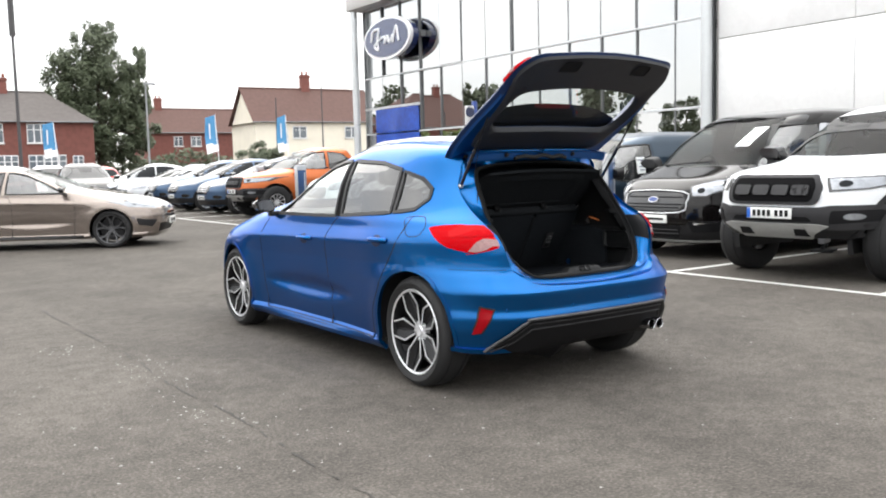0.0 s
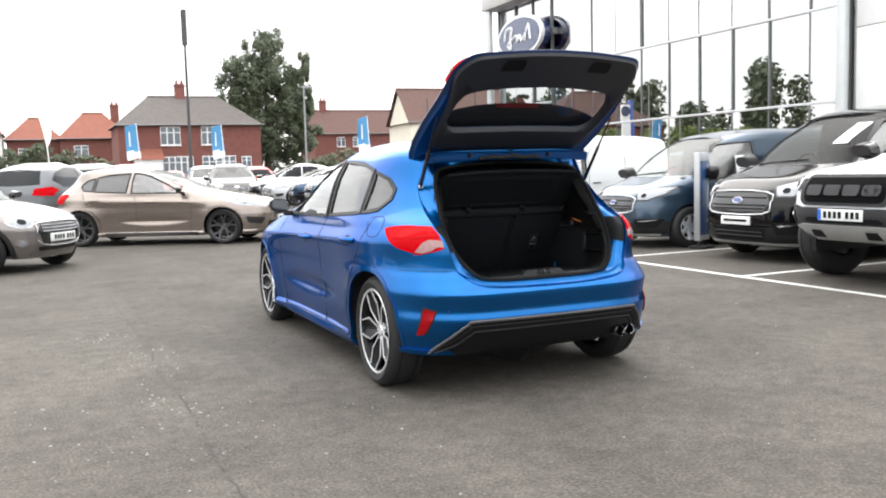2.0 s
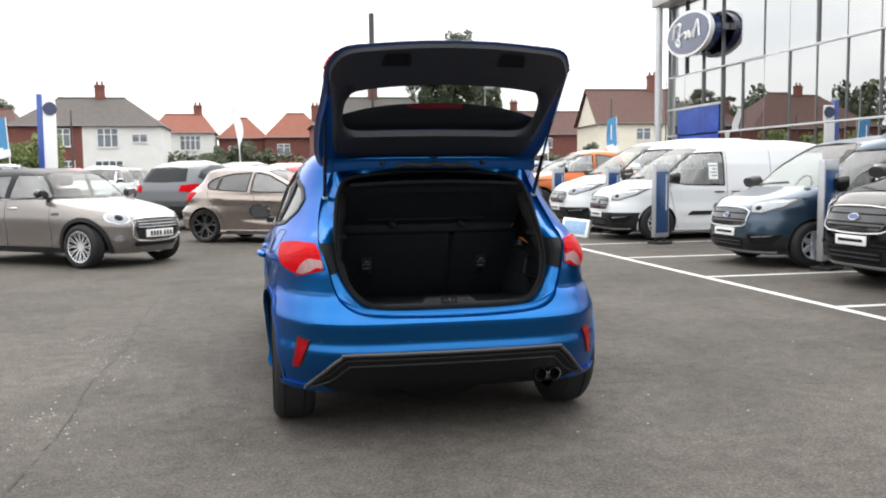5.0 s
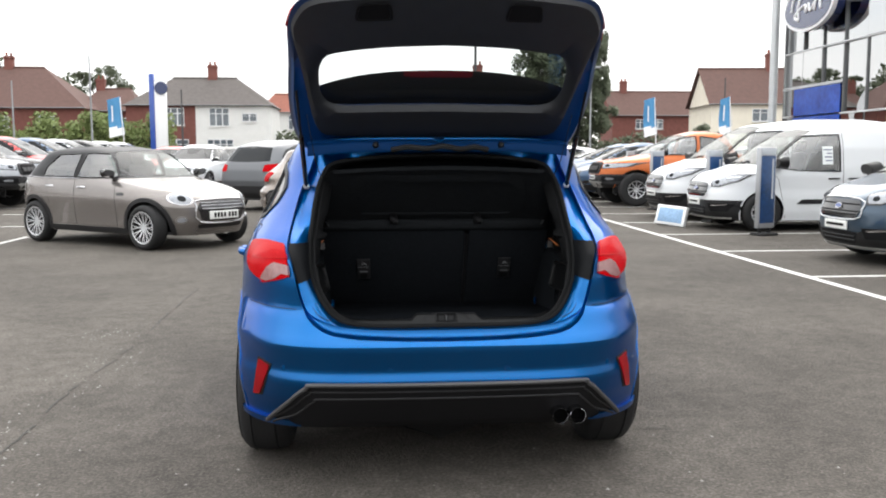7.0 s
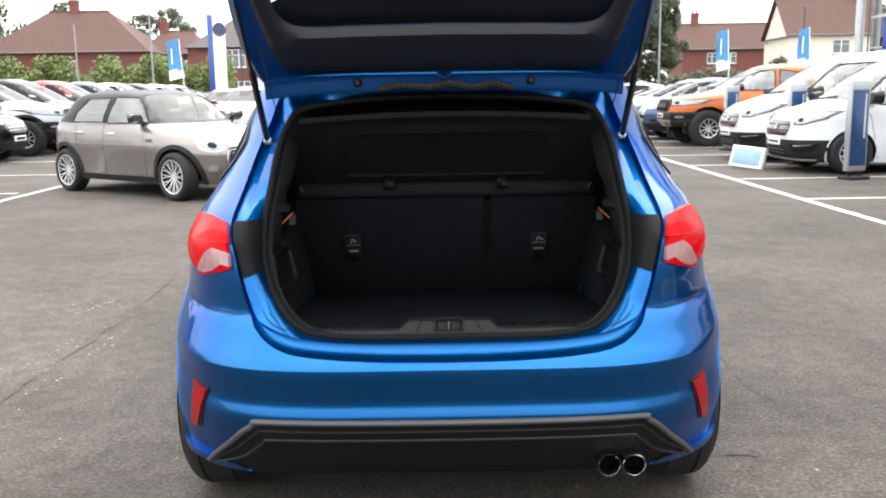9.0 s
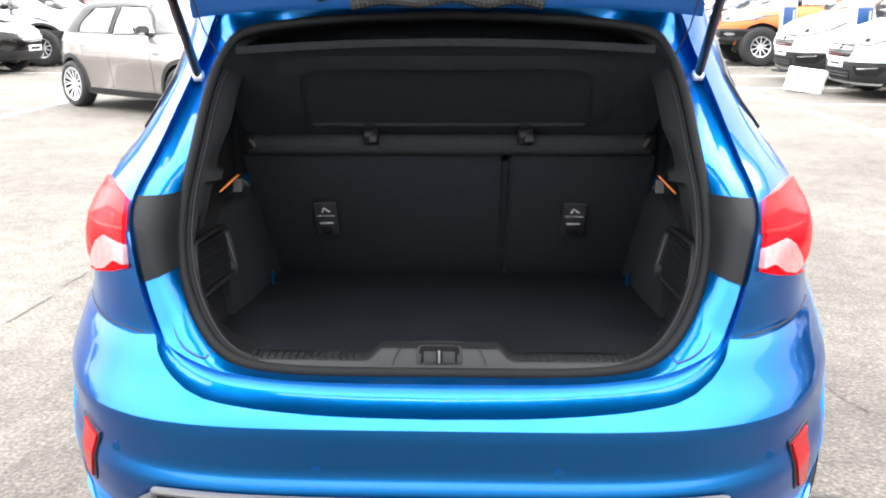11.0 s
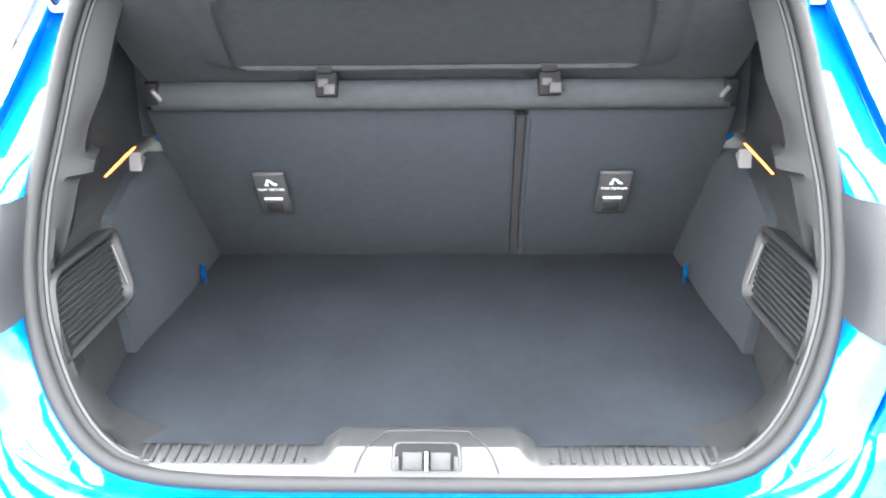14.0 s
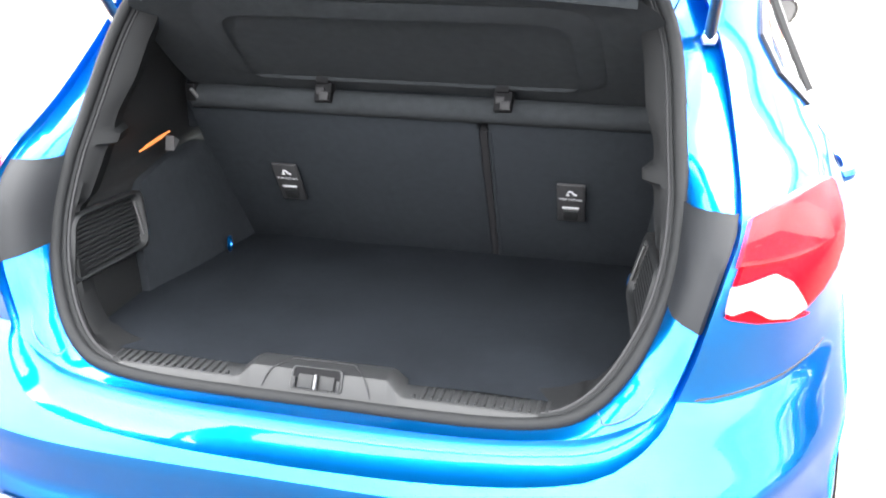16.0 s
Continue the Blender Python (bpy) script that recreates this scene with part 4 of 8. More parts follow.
APERTURE = spline([(0.0, 0.640), (0.25, 0.641), (0.372, 0.652), (0.425, 0.674), (0.462, 0.708), (0.492, 0.752), (0.516, 0.803), (0.529, 0.855), (0.533, 0.898), (0.533, 0.95), (0.527, 1.0), (0.521, 1.05), (0.514, 1.108), (0.504, 1.16), (0.484, 1.215), (0.440, 1.262), (0.25, 1.288), (0.0, 1.297)], 4)
AP_LOOP = both(APERTURE)
N = 160


def radial(loop, angles):
    """Where rays from the middle of the opening meet a closed outline."""
    fine = resample(loop, 3000) - (0, 0.95)
    ang = np.arctan2(fine[:, 0], -fine[:, 1])
    order = np.argsort(ang)
    r = np.interp(angles, ang[order], np.hypot(fine[:, 0], fine[:, 1])[order], period=2 * math.pi)
    return np.stack([r * np.sin(angles), 0.95 - r * np.cos(angles)], 1)


ring0 = resample(AP_LOOP, N) - (0, 0.95)
ANGLES = np.arctan2(ring0[:, 0], -ring0[:, 1])
shut3 = [(x, hs.rear(x, z), z) for x, z in radial(both(spline(SHUT, 5)), ANGLES)]
seal3 = [(x, aperture_y(z), z) for x, z in radial(AP_LOOP, ANGLES)]


bm = bmesh.new()
steps = ((0.02, 0.35, 0.02, 0.55, 0.03, 0.0, 0.018, 0.0), (0.07, 0.37, 0.06, 0.58, 0.06, 0.30, 0.018, 0.010), (0.12, 0.40, 0.08, 0.58, 0.12, 0.72, 0.008, 0.018), (0.40, 0.24, 0.22, 0.47, 0.40, 0.44, 0.004, 0.016), (0.52, 0.18, 0.26, 0.49, 0.52, 0.34, 0.002, 0.0), (0.80, 0.05, 0.50, 0.35, 0.80, 0.10, 0.0, 0.0), (0.97, 0.0, 0.97, 0.0, 0.97, 0.0, 0.0, 0.0), (1.0, 0.0, 1.0, 0.0, 1.0, 0.0, 0.012, 0.0))
rings = [shut3]
for fx, gx, fy, gy, fz, gz, push, gutter in steps:
    ring = []
    for p, q in zip(shut3, seal3):
        low = float(np.clip((0.70 - p[2]) / 0.08, 0, 1))
        deep = gutter * float(np.clip((p[2] - 0.955) / 0.04, 0, 1) * np.clip((1.30 - p[2]) / 0.06, 0, 1))
        ring.append((p[0] + (q[0] - p[0]) * (fx + gx * low), p[1] + (q[1] - p[1]) * (fy + gy * low) + push * (1 - 0.8 * low) + deep, p[2] + (q[2] - p[2]) * (fz + gz * low)))
    rings.append(ring)
loft(bm, rings)
part("tailgate_flange", bm, BLUE, hero, smooth=55)
for k in (-1, 1):
    chosen = [n for n in range(N) if shut3[n][0] * k > 0.4 and 0.800 < shut3[n][2] < 0.958]
    bm = bmesh.new()
    loft(bm, [[(x - k * 0.002, y - 0.008, z) for x, y, z in (ring[n] for n in chosen)] for ring in (rings[1], rings[3], rings[4], rings[5], rings[6], rings[7])], closed=False)
    part("lamp_trim", bm, GREYTRIM, hero, "dark grey plastic panel beside the boot opening")
part("boot_seal", tube(bmesh.new(), [(x, y - 0.004, z) for x, y, z in seal3], 0.0115, 10, closed=True), SEAL, hero, "black rubber boot seal")
part("seal_lip", tube(bmesh.new(), [(x * 0.977, y + 0.004, 0.95 + (z - 0.95) * 0.982) for x, y, z in seal3], 0.0055, 8, closed=True), SEAL, hero)
part("seal_groove", tube(bmesh.new(), [(x * 0.965, y + 0.008, 0.95 + (z - 0.95) * 0.974) for x, y, z in seal3], 0.0035, 6, closed=True), FLATBLACK, hero)
TRIM_EDGE = [(0.62, 0.444), (0.68, 0.450), (0.71, 0.466), (0.74, 0.484), (0.80, 0.506), (0.860, 0.514), (0.872, 0.500), (0.911, 0.494), (0.955, 0.489), (0.963, 0.470), (0.980, 0.468), (0.986, 0.486), (1.017, 0.483), (1.067, 0.465), (1.134, 0.456), (1.20, 0.440)]


def trim_edge(x, z):
    """Where the pillar trim beside the seal ends, inwards of a place on the seal."""
    side = math.copysign(1, x)
    if z > 1.20:
        return side * min(abs(x), 0.475) * 0.93, 0.95 + (z - 0.95) * 0.95
    if abs(x) > 0.41:
        return side * min(abs(x) - 0.014, float(np.interp(z, *zip(*TRIM_EDGE)))), z
    return x, z + 0.012


ring2 = resample(AP_LOOP, 420)
bm = bmesh.new()
rings_ = [[], [], [], [], []]
for x, z in ring2:
    u, v = trim_edge(x, z)
    y = aperture_y(z)
    rings_[0].append((x * 0.972, y + 0.006, 0.95 + (z - 0.95) * 0.978))
    rings_[1].append((x * 0.955 + (u - x * 0.955) * 0.25, y + 0.014, v + (0.95 + (z - 0.95) * 0.97 - v) * 0.4))
    rings_[2].append((u + math.copysign(0.006, x) * (abs(u) > 0.41), y + 0.030, v))
    rings_[3].append((u, y + 0.038, v))
    rings_[4].append((u + math.copysign(0.012, x) * (abs(u) > 0.41), y + 0.085, v))
loft(bm, rings_)
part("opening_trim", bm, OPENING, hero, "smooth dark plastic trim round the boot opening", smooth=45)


# boot inside
def seat_y(z):
    return 0.264 - 0.585 * (z - 0.58)


def floor_z(y):
    return 0.592 + (0.26 - y) * 0.092


def wall_x(y, z):
    base = np.interp(z, [0.57, 0.66, 0.76, 0.855, 0.875, 0.96, 1.05, 1.12, 1.2, 1.25, 1.33], [0.494, 0.502, 0.516, 0.522, 0.548, 0.548, 0.542, 0.522, 0.48, 0.45, 0.40])
    return base - 0.045 * np.clip((-0.22 - y) / 0.26, 0, 1) * np.clip((0.84 - z) / 0.16, 0, 1)


for k in (-1, 1):
    bm = bmesh.new()
    rows = []
    for z in np.r_[np.linspace(0.57, 0.85, 10), 0.857, 0.862, 0.870, 0.876, np.linspace(0.89, 1.32, 14)]:
        y0, y1 = aperture_y(z) + 0.05, max(seat_y(z) + 0.02, 0.16 if z > 0.86 else 0)
        rows.append([(k * wall_x(y, z), y, z) for y in np.linspace(y0, y1, 18)])
    loft(bm, rows, closed=False)
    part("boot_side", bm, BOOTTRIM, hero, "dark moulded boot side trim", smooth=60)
    # felt wheel-arch panel
    tmp = bmesh.new()
    outline = rounded([(0.275, 0.575), (0.118, 0.872), (-0.04, 0.868), (-0.195, 0.852), (-0.225, 0.74), (-0.245, 0.60)], 0.03)
    tmp.faces.new([tmp.verts.new((u, v, 0)) for u, v in outline])
    for c in np.arange(-0.4, 0.28, 0.05):
        bmesh.ops.bisect_plane(tmp, geom=tmp.verts[:] + tmp.edges[:] + tmp.faces[:], plane_co=(c, 0, 0), plane_no=(1, 0, 0))
    for c in np.arange(0.6, 0.92, 0.04):
        bmesh.ops.bisect_plane(tmp, geom=tmp.verts[:] + tmp.edges[:] + tmp.faces[:], plane_co=(0, c, 0), plane_no=(0, 1, 0))
    tmp.verts.index_update()
    bm = bmesh.new()
    bulge = lambda u, v: 0.016 + 0.010 * math.exp(-((u + 0.02) / 0.16) ** 2 - ((v - 0.70) / 0.14) ** 2)
    top = [bm.verts.new((k * (wall_x(v.co.x, v.co.y) - bulge(v.co.x, v.co.y)), v.co.x, v.co.y)) for v in tmp.verts]
    for f in tmp.faces:
        bm.faces.new([top[v.index] for v in f.verts])
    for e in tmp.edges:
        if e.is_boundary:
            a, b = e.verts
            q = [bm.verts.new((k * (wall_x(v.co.x, v.co.y) + 0.004), v.co.x, v.co.y)) for v in (b, a)]
            bm.faces.new((top[a.index], top[b.index], *q))
    tmp.free()
    part("arch_felt", bm, FELT, hero, "charcoal felt wheel-arch lining", smooth=60)
    # slatted pocket lid in its frame
    quad = [Vector((0.468, -0.482, 0.746)), Vector((0.511, -0.411, 0.853)), Vector((0.492, -0.205, 0.850)), Vector((0.474, -0.240, 0.738))]
    mid = sum(quad, Vector()) / 4
    nrm = (quad[1] - quad[3]).cross(quad[2] - quad[0]).normalized()
    nrm = nrm if nrm.x < 0 else -nrm
    ex = (quad[2] - quad[1]).normalized()
    ey = nrm.cross(ex).normalized()
    flat = rounded([((q - mid).dot(ex), (q - mid).dot(ey)) for q in quad], 0.028, 5)

    def put(u, v, o):
        p = mid + ex * u + ey * v + nrm * o
        return (p.x * k, p.y, p.z)

    bm = bmesh.new()
    loft(bm, [[put(u * f, v * f, o) for u, v in flat] for f, o in ((1.0, -0.05), (1.0, -0.006), (0.975, 0.002), (0.90, 0.006), (0.84, 0.003), (0.80, -0.008), (0.79, -0.014))])
    frame_ = part("pocket_frame", bm, POCKETTRIM, hero, "dark plastic pocket surround", smooth=50)
    # black sheet close behind the slats puts the shade into their gaps
    bm = bmesh.new()
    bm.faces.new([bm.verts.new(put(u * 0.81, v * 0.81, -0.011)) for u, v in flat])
    part("pocket_panel", bm, FLATBLACK, frame_)
    fl = np.array(flat) * 0.78
    for c in np.linspace(-0.88, 0.88, 11):
        v = c * np.abs(fl[:, 1]).max()
        cut = [a[0] + (b[0] - a[0]) * (v - a[1]) / (b[1] - a[1]) for a, b in zip(fl, np.roll(fl, -1, 0)) if (a[1] - v) * (b[1] - v) < 0]
        if len(cut) > 1 and max(cut) - min(cut) > 0.03:
            part("pocket_rib", tube(bmesh.new(), [put(min(cut), v, -0.0065), put(max(cut), v, -0.0065)], 0.0034, 6), POCKETTRIM, frame_)
    e0, e1 = put(flat[12][0] * 0.86, flat[12][1] * 0.62, 0.004), put(flat[20][0] * 0.86, flat[20][1] * 0.62, 0.004)
    part("pocket_pull", tube(bmesh.new(), [e0, e1], 0.0034, 8), LATCHGREY, frame_, "pale edge of the pocket pull")
    # stepped upper pillar panels
    for poly, deep in (([(-0.245, 1.047), (-0.115, 1.078), (-0.165, 1.108), (-0.213, 1.132), (-0.225, 1.105)], 0.010), ([(-0.215, 1.040), (-0.115, 1.072), (-0.065, 1.030), (-0.015, 0.955), (-0.075, 0.945), (-0.235, 0.962)], 0.016)):
        bm = prism(bmesh.new(), rounded(poly, 0.012), -0.02, 0.02, "yz")
        for v in bm.verts:
            v.co.x = k * (wall_x(v.co.y, v.co.z) + (-0.003 if v.co.x < 0 else -deep - 0.10 * (1.08 - v.co.z) * 0.3))
        part("pillar_panel", bm, BOOTTRIM, hero, smooth=30)
    # pale arc put in for the highlight along the belt guide
    part("belt_guide", tube(bmesh.new(), spline([(k * 0.516, -0.231, 1.082), (k * 0.516, -0.215, 1.097), (k * 0.516, -0.190, 1.106)], 5), 0.0025, 6), RIBGREY, hero)
    part("trim_joint", tube(bmesh.new(), [(k * 0.486, aperture_y(1.018) + 0.0345, 1.018), (k * 0.514, aperture_y(1.018) + 0.010, 1.018)], 0.0012, 5), FLATBLACK, hero)
    part("shelf_pivot", box(bmesh.new(), k * 0.492 - 0.012, k * 0.492 + 0.012, 0.018, 0.05, 0.975, 1.015, 0.004), MATTBLACK, hero, "small black shelf pivot")
    part("pivot_pin", tube(bmesh.new(), [(k * 0.476, 0.022, 0.985), (k * 0.486, 0.012, 1.004)], 0.004, 6), RIBGREY, hero)
    # boot lamp and hook
    lamp_at = Vector((k * 0.507, -0.115, 0.919))
    bm = bmesh.new()
    prism(bm, [(-0.027, -0.017), (-0.008, -0.013), (0.014, 0.000), (0.027, 0.017), (0.006, 0.013), (-0.014, 0.000)], -0.004, 0.006, "yz")
    for v in bm.verts:
        v.co = (lamp_at.x - k * (v.co.x * 0.5 + v.co.z * 0.7), lamp_at.y + v.co.y * 1.5, lamp_at.z + v.co.z * 0.75)
    part("boot_lamp", bm, material("lit_boot_lamp", (0.22, 0.07, 0.02), 0.4, emit=(1.0, 0.30, 0.08), emit_power=0.07), hero, "small lit amber boot lamp")
    bm = bmesh.new()
    prism(bm, [(-0.012, -0.016), (0.014, 0.0), (-0.006, 0.014)], 0, 0.02, "yz")
    for v in bm.verts:
        v.co = (lamp_at.x - k * (v.co.x - 0.004), lamp_at.y + 0.055 + v.co.y, lamp_at.z - 0.014 + v.co.z)
    part("bag_hook", bm, RIBGREY, hero, "grey folding bag hook")
    # lashing eye
    bm = bmesh.new()
    ring = [(k * (0.466 + 0.004 * math.cos(a)), 0.092 + 0.014 * math.cos(a), 0.624 + 0.016 * math.sin(a)) for a in np.linspace(0, 2 * math.pi, 14, endpoint=False)]
    tube(bm, ring, 0.004, 6, closed=True)
    part("lashing_eye", bm, BLUE, hero, "blue lashing eye")
    # pressed loop on the flange beside the lower corner of the seal, in the shade blue
    bm = bmesh.new()
    at = min(range(N), key=lambda n: (seal3[n][0] - k * 0.478) ** 2 + (seal3[n][2] - 0.69) ** 2)
    pts = []
    for dn, f in ((-2.2, 0.95), (-2.4, 0.5), (-1.6, 0.12), (0.0, 0.0), (1.6, 0.12), (2.4, 0.5), (2.2, 0.95)):
        n = at + int(round(dn))
        p, q = Vector(rings[4][n % N]), Vector(rings[7][n % N])
        pts.append(p.lerp(q, f) + Vector((0, -0.001, 0.001)))
    tube(bm, spline(pts, 4), 0.0022, 6)
    part("stop_tab", bm, SHADEBLUE, hero)

bm = bmesh.new()
rows = []
for y in np.linspace(-0.515, 0.262, 14):
    w = np.interp(y, [-0.515, -0.42, -0.2, 0.262], [0.445, 0.470, 0.500, 0.510])
    rows.append([(x * w, y, floor_z(y) + 0.0015 * math.sin(9 * x + 7 * y)) for x in np.linspace(-1, 1, 20)])
loft(bm, rows, closed=False)
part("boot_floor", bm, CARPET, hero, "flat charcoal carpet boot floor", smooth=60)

for x0, x1 in ((-0.515, 0.134), (0.152, 0.515)):
    bm = bmesh.new()
    box(bm, x0, x1, 0.0, 0.07, 0.0, 0.455, 0.012)
    ang = math.atan(0.585)
    for v in bm.verts:
        y, z = v.co.y, v.co.z
        v.co.y, v.co.z = 0.270 - z * math.sin(ang) + y * math.cos(ang), 0.57 + z * math.cos(ang) + y * math.sin(ang)
    part("rear_seat_back", bm, FELT, hero, "charcoal felt-backed folding rear seat")
bm = bmesh.new()
for dx, r in ((-0.012, 0.004), (0.015, 0.007)):
    tube(bm, [(0.143 + dx, 0.268, 0.585), (0.143 + dx, 0.058, 0.945)], r, 8)
part("seat_split_piping", bm, FELT, hero)
bm = bmesh.new()
prism(bm, [(0.275, 0.57), (0.345, 0.60), (0.125, 0.97), (0.055, 0.94)], 0.136, 0.150, "yz")
part("seat_split", bm, FLATBLACK, hero)

RIBGREY2 = material("pale_grey_bar", (0.13, 0.135, 0.14), 0.5)
TW = material("label_white", (0.22, 0.225, 0.235), 0.5)
ang = math.degrees(math.atan(0.585))
for k, x in ((-1, -0.325), (1, 0.325)):
    zc = 0.776
    lay = pose(x, seat_y(zc) - 0.014, zc, 90 + ang, 0, 0)
    t = part("tether_cover", box(bmesh.new(), -0.030, 0.030, -0.060, 0.056, -0.004, 0.004, 0.003), TRIM, hero, "black child-seat tether cover")
    t.matrix_local = lay
    lab = bpy.data.curves.new("label_text", "FONT")
    lab.body, lab.size, lab.align_x, lab.extrude = "TOP TETHER", 0.0088, "CENTER", 0.0003
    to = new("label_text", lab)
    to.parent, to.matrix_local = t, pose(0, 0.010, 0.0048)
    lab.materials.append(TW)
    bm = bmesh.new()
    tube(bm, [(-0.010, 0.027, 0.005), (-0.003, 0.027, 0.005)], 0.0018, 6)
    tube(bm, [(-0.007, 0.029, 0.005), (-0.003, 0.040, 0.005), (0.003, 0.037, 0.005), (0.006, 0.030, 0.005), (0.013, 0.028, 0.005)], 0.0021, 6)
    part("seat_symbol", bm, TW, t)
    part("finger_bar", box(bmesh.new(), -0.018, 0.018, -0.014, -0.010, 0.004, 0.009, 0.001), RIBGREY2, t)
    part("tether_flap", box(bmesh.new(), -0.016, 0.016, -0.050, -0.020, 0.004, 0.009, 0.002), BOOTTRIM, t)
    c = part("shelf_clip", box(bmesh.new(), -0.019, 0.019, -0.018, 0.010, -0.028, 0.014, 0.004), MATTBLACK, hero, "black plastic shelf clip")
    part("clip_cap", box(bmesh.new(), -0.016, 0.012, -0.024, -0.004, 0.010, 0.026, 0.003), MATTBLACK, c)
    part("clip_slot", box(bmesh.new(), -0.014, 0.004, -0.021, -0.016, -0.012, 0.002, 0.001), FLATBLACK, c)
    c.matrix_local = pose(x * 0.58, 0.036, 1.012, -20, 0, 0)
    part("clip_tongue", box(bmesh.new(), -0.002, 0.018, -0.034, -0.020, -0.026, -0.008, 0.002), FLATBLACK, c)
    part("clip_peg", tube(bmesh.new(), [(-0.006, -0.01, 0.028), (-0.006, -0.016, 0.044)], 0.006, 8), MATTBLACK, c)

# lifted parcel shelf
bm = bmesh.new()
hinge, rear_ = Vector((0, 0.060, 0.995)), Vector((0, -0.235, 1.235))
d = (rear_ - hinge).normalized()
up = Vector((0, -d.z, d.y)) * -1
up = up if up.z > 0 else -up
L = (rear_ - hinge).length
rows = []
for f in np.linspace(0, 1, 12):
    w = np.interp(f, [0, 0.25, 0.85, 1], [0.495, 0.500, 0.490, 0.440])
    rows.append([tuple(hinge + d * (L * f) + Vector((x * w, 0, 0)) + up * (0.02 * (1 - x * x))) for x in np.linspace(-1, 1, 25)])
lip = [tuple(Vector(p) + Vector((0, 0.004, -0.016))) for p in rows[-1]]
loft(bm, [[tuple(Vector(p) + Vector((0, 0.012, -0.012))) for p in rows[-1]], lip] + rows[::-1], closed=False)
SHELFFELT = material("shelf_felt", (0.0138, 0.0153, 0.0170), 0.95, vary=0.25, scale=60, bump=0.5, bump_scale=900, spec=0.04)
shelf = part("parcel_shelf", bm, SHELFFELT, hero, "dark felt parcel shelf lifted on cords", smooth=50)
bm = bmesh.new()
panel = rounded([(-0.40, 0.06), (0.40, 0.06), (0.38, L - 0.05), (-0.38, L - 0.05)], 0.06, 6)
loft(bm, [[tuple(hinge + d * v * f2 + Vector((u * f2, 0, 0)) + up * (o + 0.02 * (1 - (u / 0.5) ** 2))) for u, v in panel] for f2, o in ((1.0, 0.0008), (0.97, -0.0012), (0.92, -0.003), (0.86, -0.0036))])
part("shelf_ridge", bm, SHELFFELT, shelf)
part("shelf_front_rail", tube(bmesh.new(), [(-0.495, 0.045, 0.985), (0.495, 0.045, 0.985)], 0.026, 12), SHELFFELT, shelf, "grey front rail of the parcel shelf")
part("boot_headliner", box(bmesh.new(), -0.5, 0.5, -0.10, 0.8, 1.325, 1.345), FELT, hero)
part("cabin_screen", box(bmesh.new(), -0.55, 0.55, 0.10, 0.13, 0.9, 1.33), FELT, hero)

# loading sill with ribs, raised latch housing, striker
SILL_SIDE = ((-0.482, 0.645), (-0.496, 0.658), (-0.510, 0.661), (-0.552, 0.6605), (-0.556, 0.6585), (-0.567, 0.645), (-0.572, 0.626))
SILL_MID = ((-0.478, 0.645), (-0.494, 0.677), (-0.510, 0.683), (-0.543, 0.6815), (-0.547, 0.679), (-0.561, 0.657), (-0.572, 0.636))
bm = bmesh.new()
rows = []
for x in np.r_[np.linspace(-0.435, -0.15, 20), np.linspace(-0.142, -0.108, 9), np.linspace(-0.09, 0.09, 10), np.linspace(0.108, 0.142, 9), np.linspace(0.15, 0.435, 20)]:
    h = float(np.clip((0.142 - abs(x)) / 0.034, 0, 1))
    h = h * h * (3 - 2 * h)
    e = 0.012 * float(np.clip((abs(x) - 0.36) / 0.075, 0, 1)) ** 2
    rows.append([(x, a[0] + (b[0] - a[0]) * h + e, a[1] + (b[1] - a[1]) * h + e) for a, b in zip(SILL_SIDE, SILL_MID)])
loft(bm, rows, closed=False)
sill = part("sill_trim", bm, SILLPLASTIC, hero, "satin dark plastic loading sill with ribs", smooth=28)
for k in (-1, 1):
    for i in range(20):
        x = k * (0.156 + 0.0138 * i)
        e = 0.012 * max(0, (abs(x) - 0.36) / 0.075) ** 2
        bm = bmesh.new()
        if i:
            box(bm, x - 0.0030, x + 0.0030, -0.548 + e, -0.514 + e, 0.655 + e, 0.6635 + e, 0.0012)
        box(bm, x - 0.0026, x + 0.0026, -0.550 + e, -0.543 + e, 0.655 + e, 0.6645 + e, 0.0012)
        part("sill_rib", bm, SILLPLASTIC, sill, smooth=30)


def slope(u, v, n):
    """A place on the sloped face of the latch housing: across, down and out."""
    return (u, -0.5540 - 0.537 * v - 0.844 * n, 0.6680 - 0.844 * v + 0.537 * n)


outline = spline([(-0.090, -0.562, 0.656), (-0.078, -0.548, 0.6800), (-0.058, -0.522, 0.6835), (-0.044, -0.512, 0.6836), (0.044, -0.512, 0.6836), (0.058, -0.522, 0.6835), (0.078, -0.548, 0.6800), (0.090, -0.562, 0.656)], 5)
part("latch_surround", tube(bmesh.new(), outline, 0.0011, 5), FLATBLACK, sill)
recess = rounded([(-0.041, 0.012), (0.041, 0.012), (0.039, -0.022), (-0.039, -0.022)], 0.007, 4)
bm = bmesh.new()
loft(bm, [[slope(u * f, -0.005 + (v + 0.005) * f, n) for u, v in recess] for f, n in ((1.10, -0.001), (1.06, 0.0025), (0.99, 0.0025), (0.95, -0.001))])
part("latch_rim", bm, SILLPLASTIC, sill, smooth=40)
# black face level with the housing stands for the shaded cavity
bm = bmesh.new()
bm.faces.new([bm.verts.new(slope(u * 0.99, -0.005 + (v + 0.005) * 0.99, 0.0012)) for u, v in recess])
latch = part("latch_recess", bm, MATTBLACK, sill, "latch recess with its shade as a flat black face")
